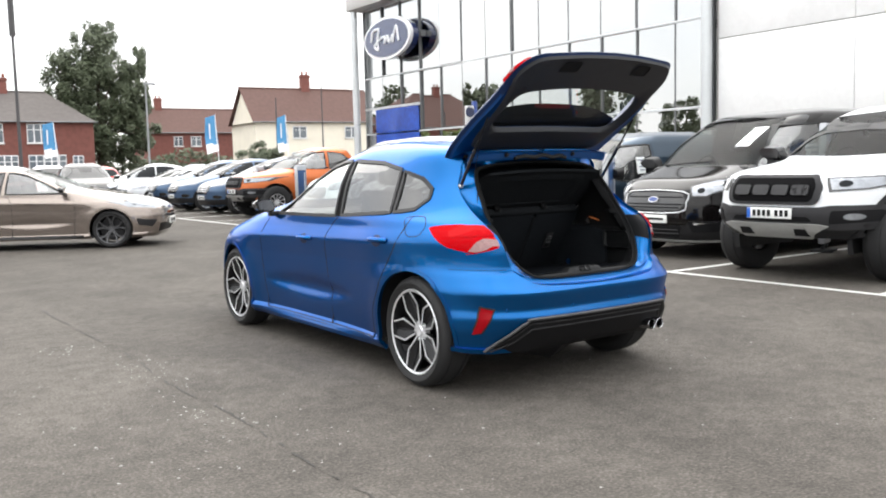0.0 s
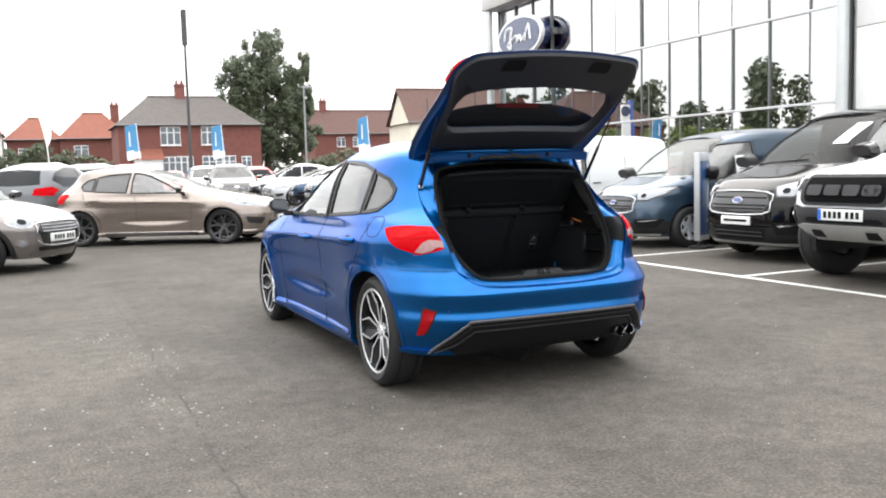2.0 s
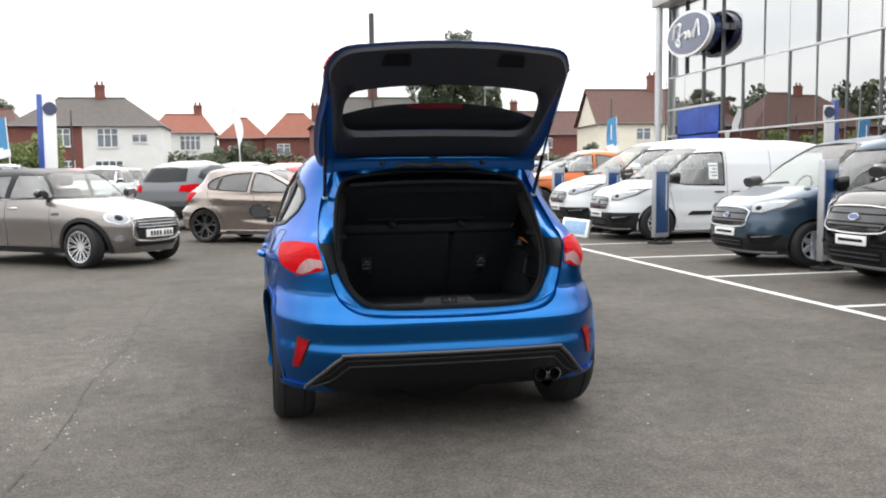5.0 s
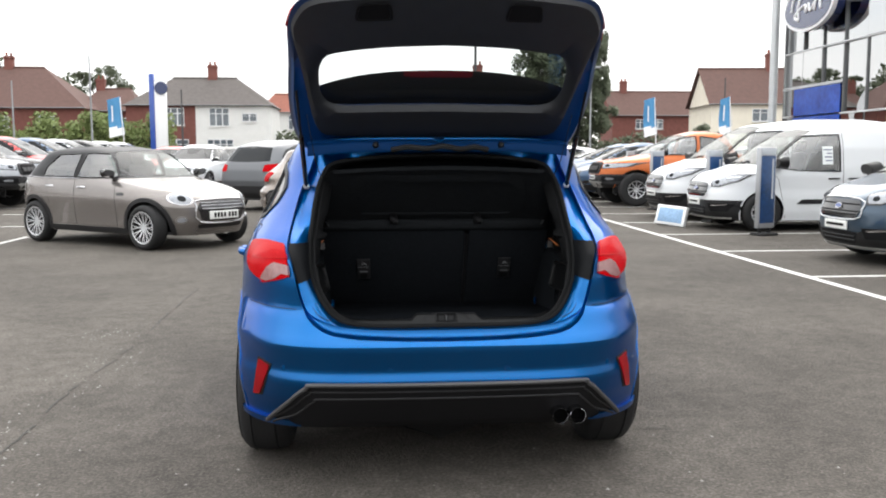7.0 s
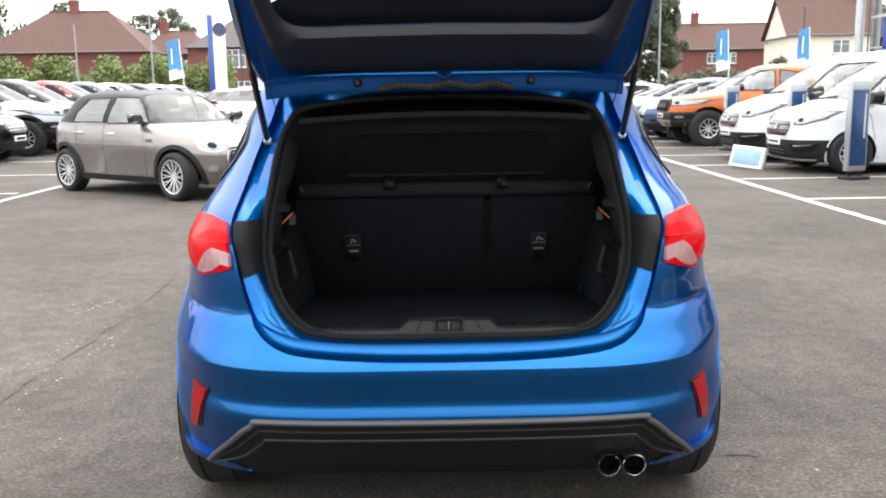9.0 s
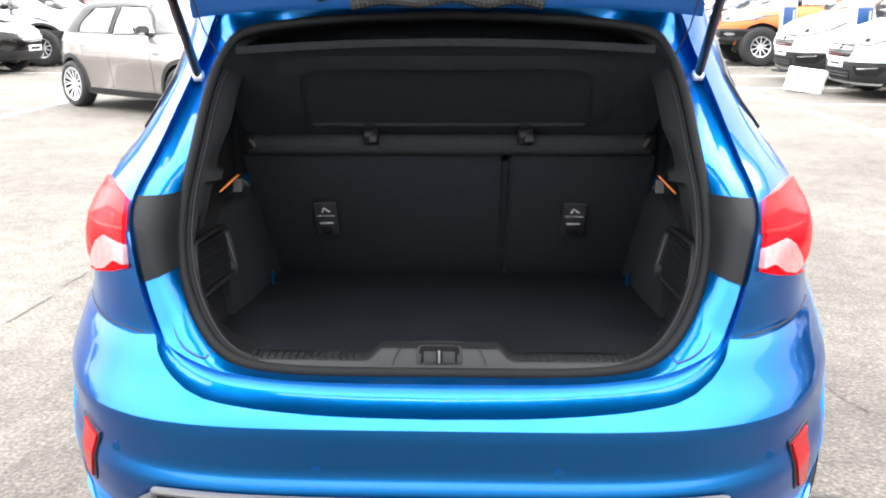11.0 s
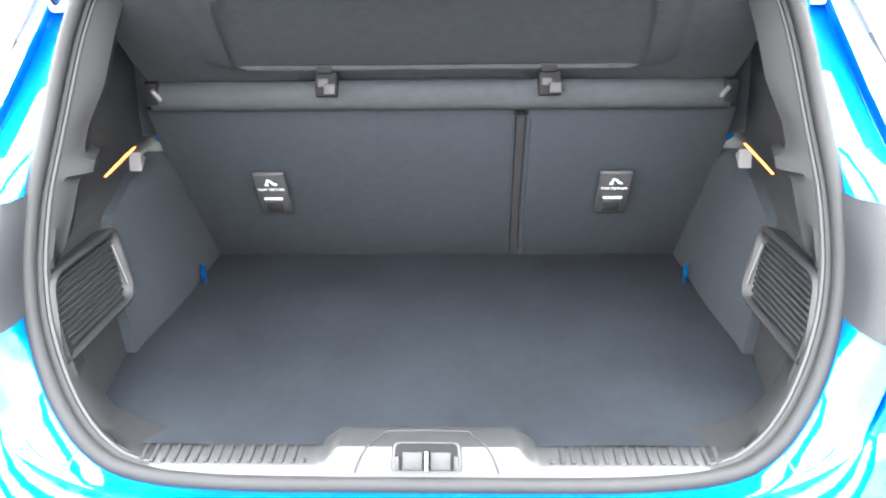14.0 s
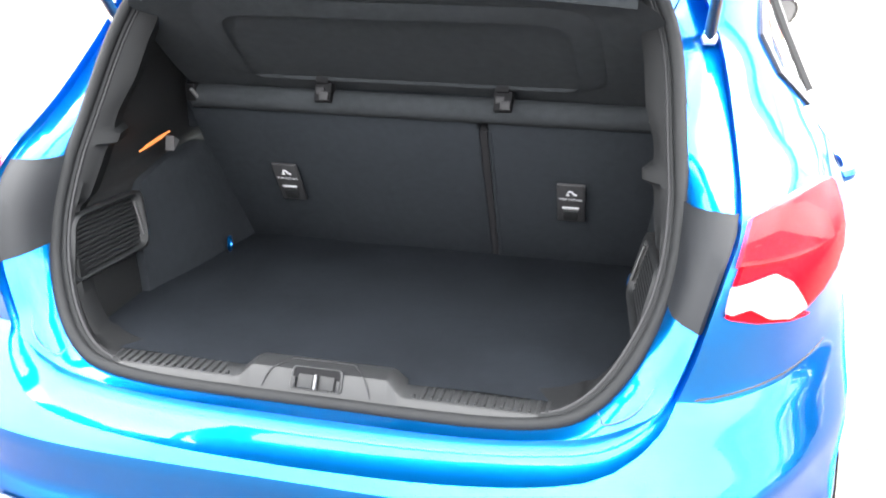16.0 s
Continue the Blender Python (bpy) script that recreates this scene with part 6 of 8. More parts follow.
VAN = dict(
    shell=Shell(
        tail=[(0.2, -0.95), (0.5, -1.0), (1.2, -0.98), (1.8, -0.93), (1.9, -0.85), (1.98, -0.2)],
        nose=[(0.2, 3.72), (0.3, 3.82), (0.5, 3.87), (0.7, 3.86), (0.9, 3.78), (1.02, 3.60), (1.12, 3.25), (1.20, 2.98), (1.5, 2.55), (1.8, 2.0), (1.9, 1.7), (1.98, 0.9)],
        width=[(0.2, 0.93), (0.35, 0.97), (0.6, 0.985), (0.75, 0.975), (1.0, 0.985), (1.15, 0.975), (1.5, 0.93), (1.8, 0.84), (1.9, 0.78), (1.95, 0.68), (1.98, 0.45)],
        square_tail=[(0.2, 12), (1.98, 10)], square_nose=[(0.2, 4.5), (0.8, 4.2), (1.2, 4.6), (1.98, 6)]),
    wheelbase=2.93, wheel=0.345, rim=0.215, track=1.70, wheel_style=PLAIN10,
    side_glass=[([(2.80, 1.17), (2.40, 1.52), (2.10, 1.72), (1.48, 1.74), (1.48, 1.08), (2.3, 1.10)], GLASS)],
    screen=[(-0.80, 1.20), (-0.75, 1.5), (-0.64, 1.82), (0, 1.86), (0.64, 1.82), (0.75, 1.5), (0.80, 1.20), (0, 1.18)],
    mirror=(2.62, 1.24, 1.35), cabin=(0.9, 3.0, 0.7), dash=1.22, seat_rows=[1.75], see_through=True, bulkhead=True,
    patches=[
        ("grille", "front", rounded([(-0.43, 0.86), (-0.50, 0.74), (-0.42, 0.62), (0.42, 0.62), (0.50, 0.74), (0.43, 0.86)], 0.04), GLOSSBLACK, 0.008),
        ("badge", "front", ellipse(0, 0.765, 0.085, 0.038), CHROME, 0.024),
        ("badge_centre", "front", ellipse(0, 0.765, 0.07, 0.028), BADGE, 0.028),
        ("headlight_surround", "front", [(0.50, 0.93), (0.55, 0.80), (0.70, 0.80), (0.86, 0.90), (0.90, 1.03), (0.74, 1.02)], GLOSSBLACK, 0.012),
        ("headlight", "front", [(0.53, 0.92), (0.57, 0.82), (0.70, 0.82), (0.84, 0.91), (0.875, 1.01), (0.74, 1.0)], LAMPLENS, 0.018),
        ("headlight_projector", "front", ellipse(0.645, 0.880, 0.035, 0.028), DARKGLASS, 0.024),
        ("headlight_strip", "front", [(0.72, 0.955), (0.73, 0.94), (0.84, 0.965), (0.85, 0.985)], SIGNWHITE, 0.024),
        ("lower_bumper", "front", rounded([(-0.84, 0.24), (0.84, 0.24), (0.90, 0.46), (0.60, 0.50), (0.50, 0.44), (-0.50, 0.44), (-0.60, 0.50), (-0.90, 0.46)], 0.04), TRIM, 0.010),
        ("lower_grille", "front", rounded([(-0.46, 0.44), (-0.40, 0.29), (0.40, 0.29), (0.46, 0.44)], 0.03), FLATBLACK, 0.014),
        ("fog_pocket", "front", rounded([(0.54, 0.50), (0.58, 0.36), (0.80, 0.36), (0.87, 0.50)], 0.02), FLATBLACK, 0.014),
        ("fog_strip", "front", [(0.60, 0.475), (0.62, 0.455), (0.80, 0.475), (0.82, 0.495)], CHROME, 0.020),
        ("bumper_lip", "front", [(-0.78, 0.225), (0.78, 0.225), (0.80, 0.255), (-0.80, 0.255)], SKIDGREY, 0.016),
        ("side_moulding", "left", rounded([(2.30, 0.50), (2.20, 0.58), (0.50, 0.58), (0.50, 0.50)], 0.02), TRIM, 0.012),
        ("tail_light", "rear", [(0.80, 0.85), (0.93, 0.85), (0.90, 1.35), (0.80, 1.35)], REDLENS, 0.01),
    ],
    bars=[("grille_bar", "front", [(x, z) for x in np.linspace(-w, w, 9)], 0.009, FLATBLACK) for z, w in ((0.67, 0.42), (0.71, 0.45), (0.80, 0.44))]
    + [("lower_bar", "front", [(x, z) for x in np.linspace(-0.40, 0.40, 7)], 0.010, TRIM) for z in (0.335, 0.385)]
    + [("grille_surround", "front", spline([(-0.43, 0.87), (-0.51, 0.74), (-0.42, 0.61), (0.42, 0.61), (0.51, 0.74), (0.43, 0.87)], 3, True) + [(-0.43, 0.87)], 0.008, ALLOY)]
    + [("wiper", "front", [(0.55, 1.20), (0.0, 1.235), (-0.25, 1.25)], 0.010, TRIM)],
    strips=[("panel_gap", "left", [(1.42, 1.76), (1.42, 0.25)], 0.008, GAP, 0.0015), ("panel_gap", "left", [(2.86, 1.12), (2.66, 0.95), (2.58, 0.6), (2.5, 0.25)], 0.008, GAP, 0.0015),
            ("panel_gap", "left", [(0.42, 1.76), (0.42, 0.6)], 0.008, GAP, 0.0015)],
    handles=[(1.60, 0.95), (1.22, 0.95)], handle_mat=TRIM, mirror_mat=TRIM,
    plate=(0.52, dict(blank=True, wide=0.50, high=0.105)),
)
BUMPERGREY = material("grained_bumper_plastic", (0.026, 0.026, 0.028), 0.6, spec=0.3, vary=0.12, scale=20, bump=0.1, bump_scale=400)
GRILLELIGHT = material("mid_grey_grille_block", (0.034, 0.034, 0.036), 0.55, spec=0.2)
PICKUP = dict(
    shell=Shell(
        tail=[(0.46, -1.15), (0.6, -1.2), (1.2, -1.2), (1.24, -1.15), (1.27, 0.55), (1.6, 0.72), (1.8, 0.85), (1.87, 1.4)],
        nose=[(0.46, 3.92), (0.55, 4.04), (0.70, 4.10), (0.92, 4.07), (1.06, 4.00), (1.13, 3.88), (1.19, 3.4), (1.26, 2.85), (1.5, 2.45), (1.75, 1.95), (1.83, 1.75), (1.87, 1.5)],
        width=[(0.46, 0.90), (0.6, 0.97), (0.9, 1.0), (1.05, 0.985), (1.2, 0.93), (1.27, 0.90), (1.5, 0.83), (1.75, 0.70), (1.83, 0.6), (1.87, 0.4)],
        square_tail=[(0.46, 10), (1.87, 7)], square_nose=[(0.46, 4.8), (0.9, 4.4), (1.87, 5)]),
    wheelbase=3.22, wheel=0.42, rim=0.22, track=1.72, wheel_style=BLACK6, arch_gap=0.09, cladding=True, tyre_width=0.285,
    side_glass=[([(2.68, 1.29), (2.25, 1.6), (1.95, 1.72), (1.65, 1.74), (1.7, 1.27)], GLASS), ([(1.6, 1.27), (1.55, 1.74), (1.1, 1.68), (0.85, 1.45), (0.9, 1.28)], TINTED)],
    screen=[(-0.76, 1.30), (-0.6, 1.76), (0, 1.8), (0.6, 1.76), (0.76, 1.30), (0, 1.28)],
    mirror=(2.52, 1.34, 1.3), cabin=(0.9, 2.8, 0.85), dash=1.28, seat_rows=[1.6], see_through=True, bulkhead=True, lower=(0.60, 3.3),
    patches=[
        ("grille", "front", rounded([(-0.47, 1.085), (-0.54, 0.98), (-0.52, 0.84), (-0.46, 0.80), (0.46, 0.80), (0.52, 0.84), (0.54, 0.98), (0.47, 1.085)], 0.03), GRILLEGREY, 0.026),
        ("grille_mesh", "front", rounded([(-0.44, 1.055), (-0.48, 0.97), (-0.46, 0.86), (-0.42, 0.83), (0.42, 0.83), (0.46, 0.86), (0.48, 0.97), (0.44, 1.055)], 0.03), MATTBLACK, 0.030),
        ("headlight_surround", "front", [(0.545, 1.065), (0.60, 0.930), (0.84, 0.950), (0.93, 0.985), (0.955, 1.085), (0.80, 1.075)], GLOSSBLACK, 0.012),
        ("headlight", "front", [(0.575, 1.050), (0.62, 0.945), (0.83, 0.962), (0.91, 0.995), (0.93, 1.065), (0.80, 1.058)], LAMPLENS, 0.020),
        ("headlight_projector", "front", ellipse(0.70, 1.005, 0.045, 0.030), DARKGLASS, 0.026),
        ("front_bumper", "front", [(-0.95, 0.56), (0.95, 0.56), (0.97, 0.80), (0.62, 0.80), (0.52, 0.78), (-0.52, 0.78), (-0.62, 0.80), (-0.97, 0.80)], BUMPERGREY, 0.014),
        ("plate_recess", "front", rounded([(-0.46, 0.64), (0.46, 0.64), (0.42, 0.69), (-0.42, 0.69)], 0.02), FLATBLACK, 0.018),
        ("fog_pocket", "front", rounded([(0.60, 0.62), (0.63, 0.745), (0.90, 0.755), (0.92, 0.64)], 0.02), FLATBLACK, 0.018),
        ("fog_lamp", "front", ellipse(0.77, 0.69, 0.06, 0.03), LAMPLENS, 0.024),
        ("bonnet_crease", "front", [(0.40, 1.105), (0.42, 1.10), (0.60, 1.165), (0.58, 1.17)], WHITE, 0.008),
        ("skid_plate", "front", [(-0.60, 0.60), (-0.44, 0.52), (-0.40, 0.47), (0.40, 0.47), (0.44, 0.52), (0.60, 0.60), (0.50, 0.62), (-0.50, 0.62)], SKIDGREY, 0.03),
        ("tow_slot", "front", [(0.24, 0.51), (0.26, 0.57), (0.38, 0.57), (0.40, 0.51)], FLATBLACK, 0.036),
    ] + [("grille_block", "front", rounded([(x - 0.092, 0.895), (x + 0.092, 0.895), (x + 0.092, 0.985), (x - 0.092, 0.985)], 0.03), GRILLELIGHT, 0.046) for x in (-0.33, -0.11, 0.11, 0.33)],
    strips=[("panel_gap", "left", [(1.64, 1.76), (1.66, 0.55)], 0.008, GAP, 0.0015), ("panel_gap", "left", [(2.72, 1.25), (2.62, 0.55)], 0.008, GAP, 0.0015)],
    bars=[("grille_slot", "front", [(x, z) for x in np.linspace(-0.43, 0.43, 7)], 0.013, GRILLELIGHT) for z in (0.862, 1.020)],
    handles=[(1.85, 1.08), (0.95, 1.08)],
    plate=(0.715, dict(band=True)),
)
SUV = dict(
    shell=Shell(
        tail=[(0.25, -0.7), (0.4, -0.8), (0.7, -0.83), (0.95, -0.8), (1.1, -0.72), (1.35, -0.5), (1.5, -0.35), (1.6, 0.1), (1.66, 0.6)],
        nose=[(0.25, 3.4), (0.4, 3.5), (0.7, 3.5), (0.85, 3.42), (0.97, 3.2), (1.05, 2.75), (1.12, 2.3), (1.3, 1.9), (1.5, 1.4), (1.58, 1.15), (1.66, 0.8)],
        width=[(0.25, 0.85), (0.4, 0.89), (0.7, 0.91), (0.95, 0.9), (1.06, 0.86), (1.3, 0.76), (1.5, 0.65), (1.6, 0.54), (1.66, 0.35)],
        square_tail=[(0.25, 6), (1.0, 5), (1.66, 5)], square_nose=[(0.25, 4), (1.66, 4.5)]),
    wheelbase=2.66, wheel=0.345, rim=0.235, track=1.58, wheel_style=PLAIN10, cladding=True,
    side_glass=[([(2.15, 1.1), (1.75, 1.36), (1.4, 1.5), (0.95, 1.53), (1.0, 1.08)], GLASS), ([(0.92, 1.08), (0.88, 1.53), (0.4, 1.52), (-0.1, 1.4), (-0.3, 1.25), (0.0, 1.1)], TINTED)],
    screen=[(-0.7, 1.14), (-0.56, 1.52), (0, 1.56), (0.56, 1.52), (0.7, 1.14), (0, 1.12)],
    rear_screen=[(-0.6, 1.15), (-0.5, 1.46), (0, 1.5), (0.5, 1.46), (0.6, 1.15), (0, 1.13)],
    mirror=(2.1, 1.15, 1.0), cabin=(0.2, 2.4, 0.55), dash=1.1,
    patches=[
        ("headlight", "front", [(0.42, 0.90), (0.50, 0.80), (0.80, 0.86), (0.84, 0.98), (0.6, 0.95)], LAMPLENS, 0.008),
        ("grille", "front", rounded([(-0.44, 0.88), (-0.50, 0.74), (-0.36, 0.60), (0.36, 0.60), (0.50, 0.74), (0.44, 0.88)], 0.04), GLOSSBLACK, 0.008),
        ("badge", "front", ellipse(0, 0.83, 0.08, 0.034), CHROME, 0.016),
        ("lower_bumper", "front", [(-0.80, 0.28), (0.80, 0.28), (0.84, 0.44), (0.5, 0.46), (-0.5, 0.46), (-0.84, 0.44)], TRIM, 0.010),
        ("fog_pocket", "front", ellipse(0.68, 0.52, 0.08, 0.055), GLOSSBLACK, 0.01),
        ("tail_light", "rear", [(0.50, 0.92), (0.52, 1.06), (0.78, 1.10), (0.84, 1.02), (0.82, 0.90)], REDLENS, 0.012),
        ("rear_bumper", "rear", [(-0.84, 0.30), (0.84, 0.30), (0.86, 0.58), (-0.86, 0.58)], TRIM, 0.010),
        ("lower_door_trim", "left", [(2.2, 0.27), (2.2, 0.40), (0.46, 0.40), (0.46, 0.27)], TRIM, 0.010),
    ],
    bars=[("grille_bar", "front", [(x, z) for x in np.linspace(-0.42, 0.42, 7)], 0.010, CHROME) for z in (0.68, 0.74, 0.80)],
    strips=[("panel_gap", "left", [(0.96, 1.06), (1.0, 0.7), (0.98, 0.3)], 0.008, GAP, 0.0015)],
    handles=[(1.15, 0.98), (0.15, 1.0)],
    plate=(0.50, {}),
)
SMALLCAR = dict(
    shell=Shell(
        tail=[(0.2, -0.52), (0.4, -0.63), (0.7, -0.66), (0.88, -0.62), (0.97, -0.54), (1.08, -0.40), (1.2, -0.27), (1.32, -0.14), (1.375, -0.02), (1.425, 0.5)],
        nose=[(0.2, 3.15), (0.4, 3.27), (0.6, 3.28), (0.72, 3.22), (0.82, 3.02), (0.90, 2.62), (0.96, 2.2), (1.0, 2.08), (1.15, 1.88), (1.3, 1.65), (1.38, 1.4), (1.425, 0.9)],
        width=[(0.2, 0.79), (0.28, 0.822), (0.40, 0.832), (0.52, 0.846), (0.62, 0.860), (0.70, 0.862), (0.78, 0.852), (0.86, 0.838), (0.93, 0.815), (1.1, 0.76), (1.3, 0.66), (1.38, 0.58), (1.425, 0.4)],
        square_tail=[(0.2, 5), (1.425, 5)], square_nose=[(0.2, 3.6), (0.7, 3.3), (0.95, 3.6), (1.425, 4.5)]),
    wheelbase=2.567, wheel=0.31, rim=0.222, track=1.49, wheel_style=MULTI, cladding=True, upper=(0.975, ROOFBLACK),
    side_glass=[([(1.88, 0.985), (1.68, 1.2), (1.5, 1.325), (1.1, 1.335), (1.05, 0.975)], GLASS), ([(0.98, 0.985), (1.0, 1.325), (0.44, 1.315), (0.22, 1.12), (0.20, 0.99)], GLASS)],
    screen=[(-0.68, 1.005), (-0.57, 1.34), (0, 1.36), (0.57, 1.34), (0.68, 1.005), (0, 0.995)],
    mirror=(1.80, 1.05, 0.85), cabin=(0.1, 2.2, 0.45), dash=0.97, seat_rows=[1.1, 0.25],
    patches=[
        ("headlight", "front", ellipse(0.56, 0.70, 0.120, 0.080), CHROME, 0.006),
        ("headlight_lens", "front", ellipse(0.56, 0.70, 0.104, 0.070), LAMPLENS, 0.014),
        ("headlight_projector", "front", ellipse(0.56, 0.70, 0.040, 0.034), DARKGLASS, 0.020),
        ("fog_light", "front", ellipse(0.58, 0.42, 0.055, 0.05), CHROME, 0.010),
        ("fog_lens", "front", ellipse(0.58, 0.42, 0.036, 0.032), LAMPLENS, 0.018),
        ("grille", "front", rounded([(-0.36, 0.67), (-0.42, 0.60), (-0.36, 0.40), (0.36, 0.40), (0.42, 0.60), (0.36, 0.67)], 0.05), GLOSSBLACK, 0.008),
        ("lower_grille", "front", rounded([(-0.40, 0.355), (-0.38, 0.30), (0.38, 0.30), (0.40, 0.355)], 0.02), TRIM, 0.008),
        ("lower_door_trim", "left", [(2.15, 0.21), (2.15, 0.29), (0.43, 0.29), (0.43, 0.21)], TRIM, 0.010),
        ("side_badge", "left", rounded([(2.16, 0.74), (2.16, 0.78), (2.02, 0.78), (2.02, 0.74)], 0.01), GLOSSBLACK, 0.006),
    ],
    bars=[("grille_bar", "front", [(x, z) for x in np.linspace(-0.37, 0.37, 9)], 0.010, CHROME) for z in (0.57, 0.61, 0.645)]
    + [("grille_surround", "front", spline([(-0.36, 0.68), (-0.43, 0.60), (-0.37, 0.39), (0.37, 0.39), (0.43, 0.60), (0.36, 0.68)], 3, True) + [(-0.36, 0.68)], 0.012, CHROME),
       ("belt_chrome", "left", [(1.9, 0.968), (1.0, 0.966), (0.1, 0.97), (-0.3, 0.985)], 0.007, CHROME), ("belt_chrome", "right", [(1.9, 0.968), (1.0, 0.966), (0.1, 0.97), (-0.3, 0.985)], 0.007, CHROME)],
    strips=[("panel_gap", "left", [(1.02, 0.96), (1.04, 0.6), (1.03, 0.22)], 0.007, GAP, 0.0015), ("panel_gap", "left", [(1.95, 0.95), (2.0, 0.6), (1.98, 0.25)], 0.007, GAP, 0.0015), ("panel_gap", "left", spline([(0.30, 0.96), (0.33, 0.8), (0.42, 0.6)], 4), 0.007, GAP, 0.0015)],
    handles=[(1.20, 0.84), (0.42, 0.85)], handle_mat=CHROME,
    plate=(0.475, {}),
)
ROW = "vehicles in the sales row"
LEFT = 90  # nose towards -x
# pickup and black van take the darkened screens
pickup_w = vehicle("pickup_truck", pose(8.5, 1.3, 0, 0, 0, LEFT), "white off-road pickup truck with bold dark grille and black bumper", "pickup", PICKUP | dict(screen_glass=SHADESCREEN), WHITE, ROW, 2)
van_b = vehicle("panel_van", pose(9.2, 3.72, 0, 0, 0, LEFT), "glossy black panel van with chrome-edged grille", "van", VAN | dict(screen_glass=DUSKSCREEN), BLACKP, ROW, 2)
SMALLVAN = scaled_spec(VAN, 0.885, 0.84, 0.885, wheel=0.305, rim=0.19, wheel_style=STEELIE)
van_s = vehicle("compact_van", pose(8.55, 6.33, 0, 0, 0, LEFT), "dark steel-blue compact van with silver wheels", "van", SMALLVAN, STEEL, ROW, 2)
MIDVAN = scaled_spec(VAN, 0.93, 0.90, 0.93, wheel=0.325, rim=0.2)
van_c = vehicle("compact_van", pose(8.85, 11.28, 0, 0, 0, LEFT), "white compact panel van with black plastic bumper", "van", MIDVAN | dict(lower=(0.52, 2.95)), WHITE, ROW, 2)
CREW = VAN | dict(side_glass=VAN["side_glass"] + [([(1.36, 1.08), (1.36, 1.74), (0.45, 1.74), (0.45, 1.10)], TINTED), ([(0.35, 1.10), (0.35, 1.74), (-0.70, 1.72), (-0.72, 1.12)], TINTED)])
van_w = vehicle("crew_van", pose(9.25, 13.75, 0, 0, 0, LEFT), "white crew van with dark rear side windows", "van", CREW | dict(lower=(0.54, 3.28)), WHITE, ROW, 2)
pickup_o = vehicle("pickup_truck", pose(9.45, 18.6, 0, 0, 0, LEFT), "bright orange pickup truck with black grille", "pickup", PICKUP | dict(wheel_style=PLAIN10, cladding=False), ORANGE, ROW, 1)
suv_b = vehicle("compact_suv", pose(9.0, 21.4, 0, 0, 0, LEFT), "mid-blue compact suv with chrome grille bars", "car", SUV, MIDBLUE, ROW, 1)
suv_c = recolour(copy_thing(suv_b, pose(9.0, 24.2, 0, 0, 0, LEFT)), MIDBLUE)
tagged(suv_c, "mid-blue compact suv parked in the sales row")
small = vehicle("small_hatchback", pose(-4.88, 10.52, 0, 0, 0, -127.3), "taupe small hatchback with black roof and chrome grille", "car", scaled_spec(SMALLCAR, 1.0, 0.96, 1.0, seat_rows=[1.05, 0.24]), TAUPE, detail=2)
gold = vehicle("hatchback", pose(-1.62, 13.5, 0, 0, 0, -117.9), "champagne hatchback with dark glass and dark alloys", "car", CITY | dict(wheel_style=DARK_SPOKES, see_through=True), GOLD, detail=2)

# cars seen from behind, between the small hatchback and the champagne one
rear_a = vehicle("family_suv", pose(-2.9, 17.6, 0, 0, 0, -28), "dark grey suv with dark rear window and black bumper", "car", SUV, GREYP, "parked cars", 1)
rear_b = recolour(copy_thing(rear_a, pose(-1.7, 20.6, 0, 0, 0, -28)), BLACKP)
tagged(rear_b, "black suv parked with its tail to the aisle")
rear_c = recolour(copy_thing(rear_a, pose(-0.4, 23.4, 0, 0, 0, -28)), REDP)
tagged(rear_c, "red suv parked with its tail to the aisle")

# rows further off
far_suv = vehicle("family_suv", pose(-12.6, 16.4, 0, 0, 0, -90), "black suv in a long row of parked cars", "car", SUV, BLACKP, "parked cars", 0)
far_hatch = vehicle("hatchback", pose(8.7, 37.0, 0, 0, 0, 158), "light blue hatchback parked facing the aisle", "car", CITY, MIDBLUE, "parked cars", 0)
far_pick = vehicle("pickup_truck", pose(-12.9, 18.9, 0, 0, 0, -90), "silver pickup truck in a long row of parked cars", "pickup", PICKUP | dict(wheel_style=PLAIN10, see_through=False), SILVER, "parked cars", 0)
TINTS = [(WHITE, "white"), (SILVER, "silver"), (GREYP, "dark grey"), (REDP, "red"), (BLACKP, "black"), (MIDBLUE, "blue"), (WHITE, "white"), (SILVER, "silver")]
rnd = random.Random(4)
spots = [(-12.7, 38.5 + 2.55 * k, -90, k + 1) for k in range(5)]
spots += [(-6.5 + 2.6 * k, 29.0, 172, k) for k in range(5)]
spots += [(-9.0 + 2.6 * k, 35.5, 175, k + 3) for k in range(6)]
spots += [(-7.5 + 2.6 * k, 42.5, 4, k + 5) for k in range(9)]
spots += [(-12.0 + 2.7 * k, 49.0, 178, k + 2) for k in range(12)]
spots += [(9.2, 27.0 + 2.6 * k, 90, k + 5) for k in range(4)]
spots += [(13.5 + 2.6 * k, 40.0, 168, k + 6) for k in range(4)]
for k, (mat, tone) in enumerate([(BLACKP, "black"), (REDP, "red"), (MIDBLUE, "blue"), (SILVER, "silver"), (BLACKP, "black"), (WHITE, "white"), (SILVER, "silver")]):
    c = recolour(copy_thing(far_pick, pose(-13.0, 21.4 + 2.5 * k, 0, 0, 0, -90 + rnd.uniform(-2, 2))), mat)
    tagged(c, f"{tone} pickup truck in a long row of parked cars")
for x, y, r, k in spots:
    src, kind = [(far_suv, "suv"), (far_hatch, "hatchback")][rnd.random() < 0.45]
    mat, tone = TINTS[k % 8]
    c = recolour(copy_thing(src, pose(x + rnd.uniform(-0.25, 0.25), y, 0, 0, 0, r + rnd.uniform(-2, 2))), mat)
    tagged(c, f"{tone} {kind} in a row of parked cars")

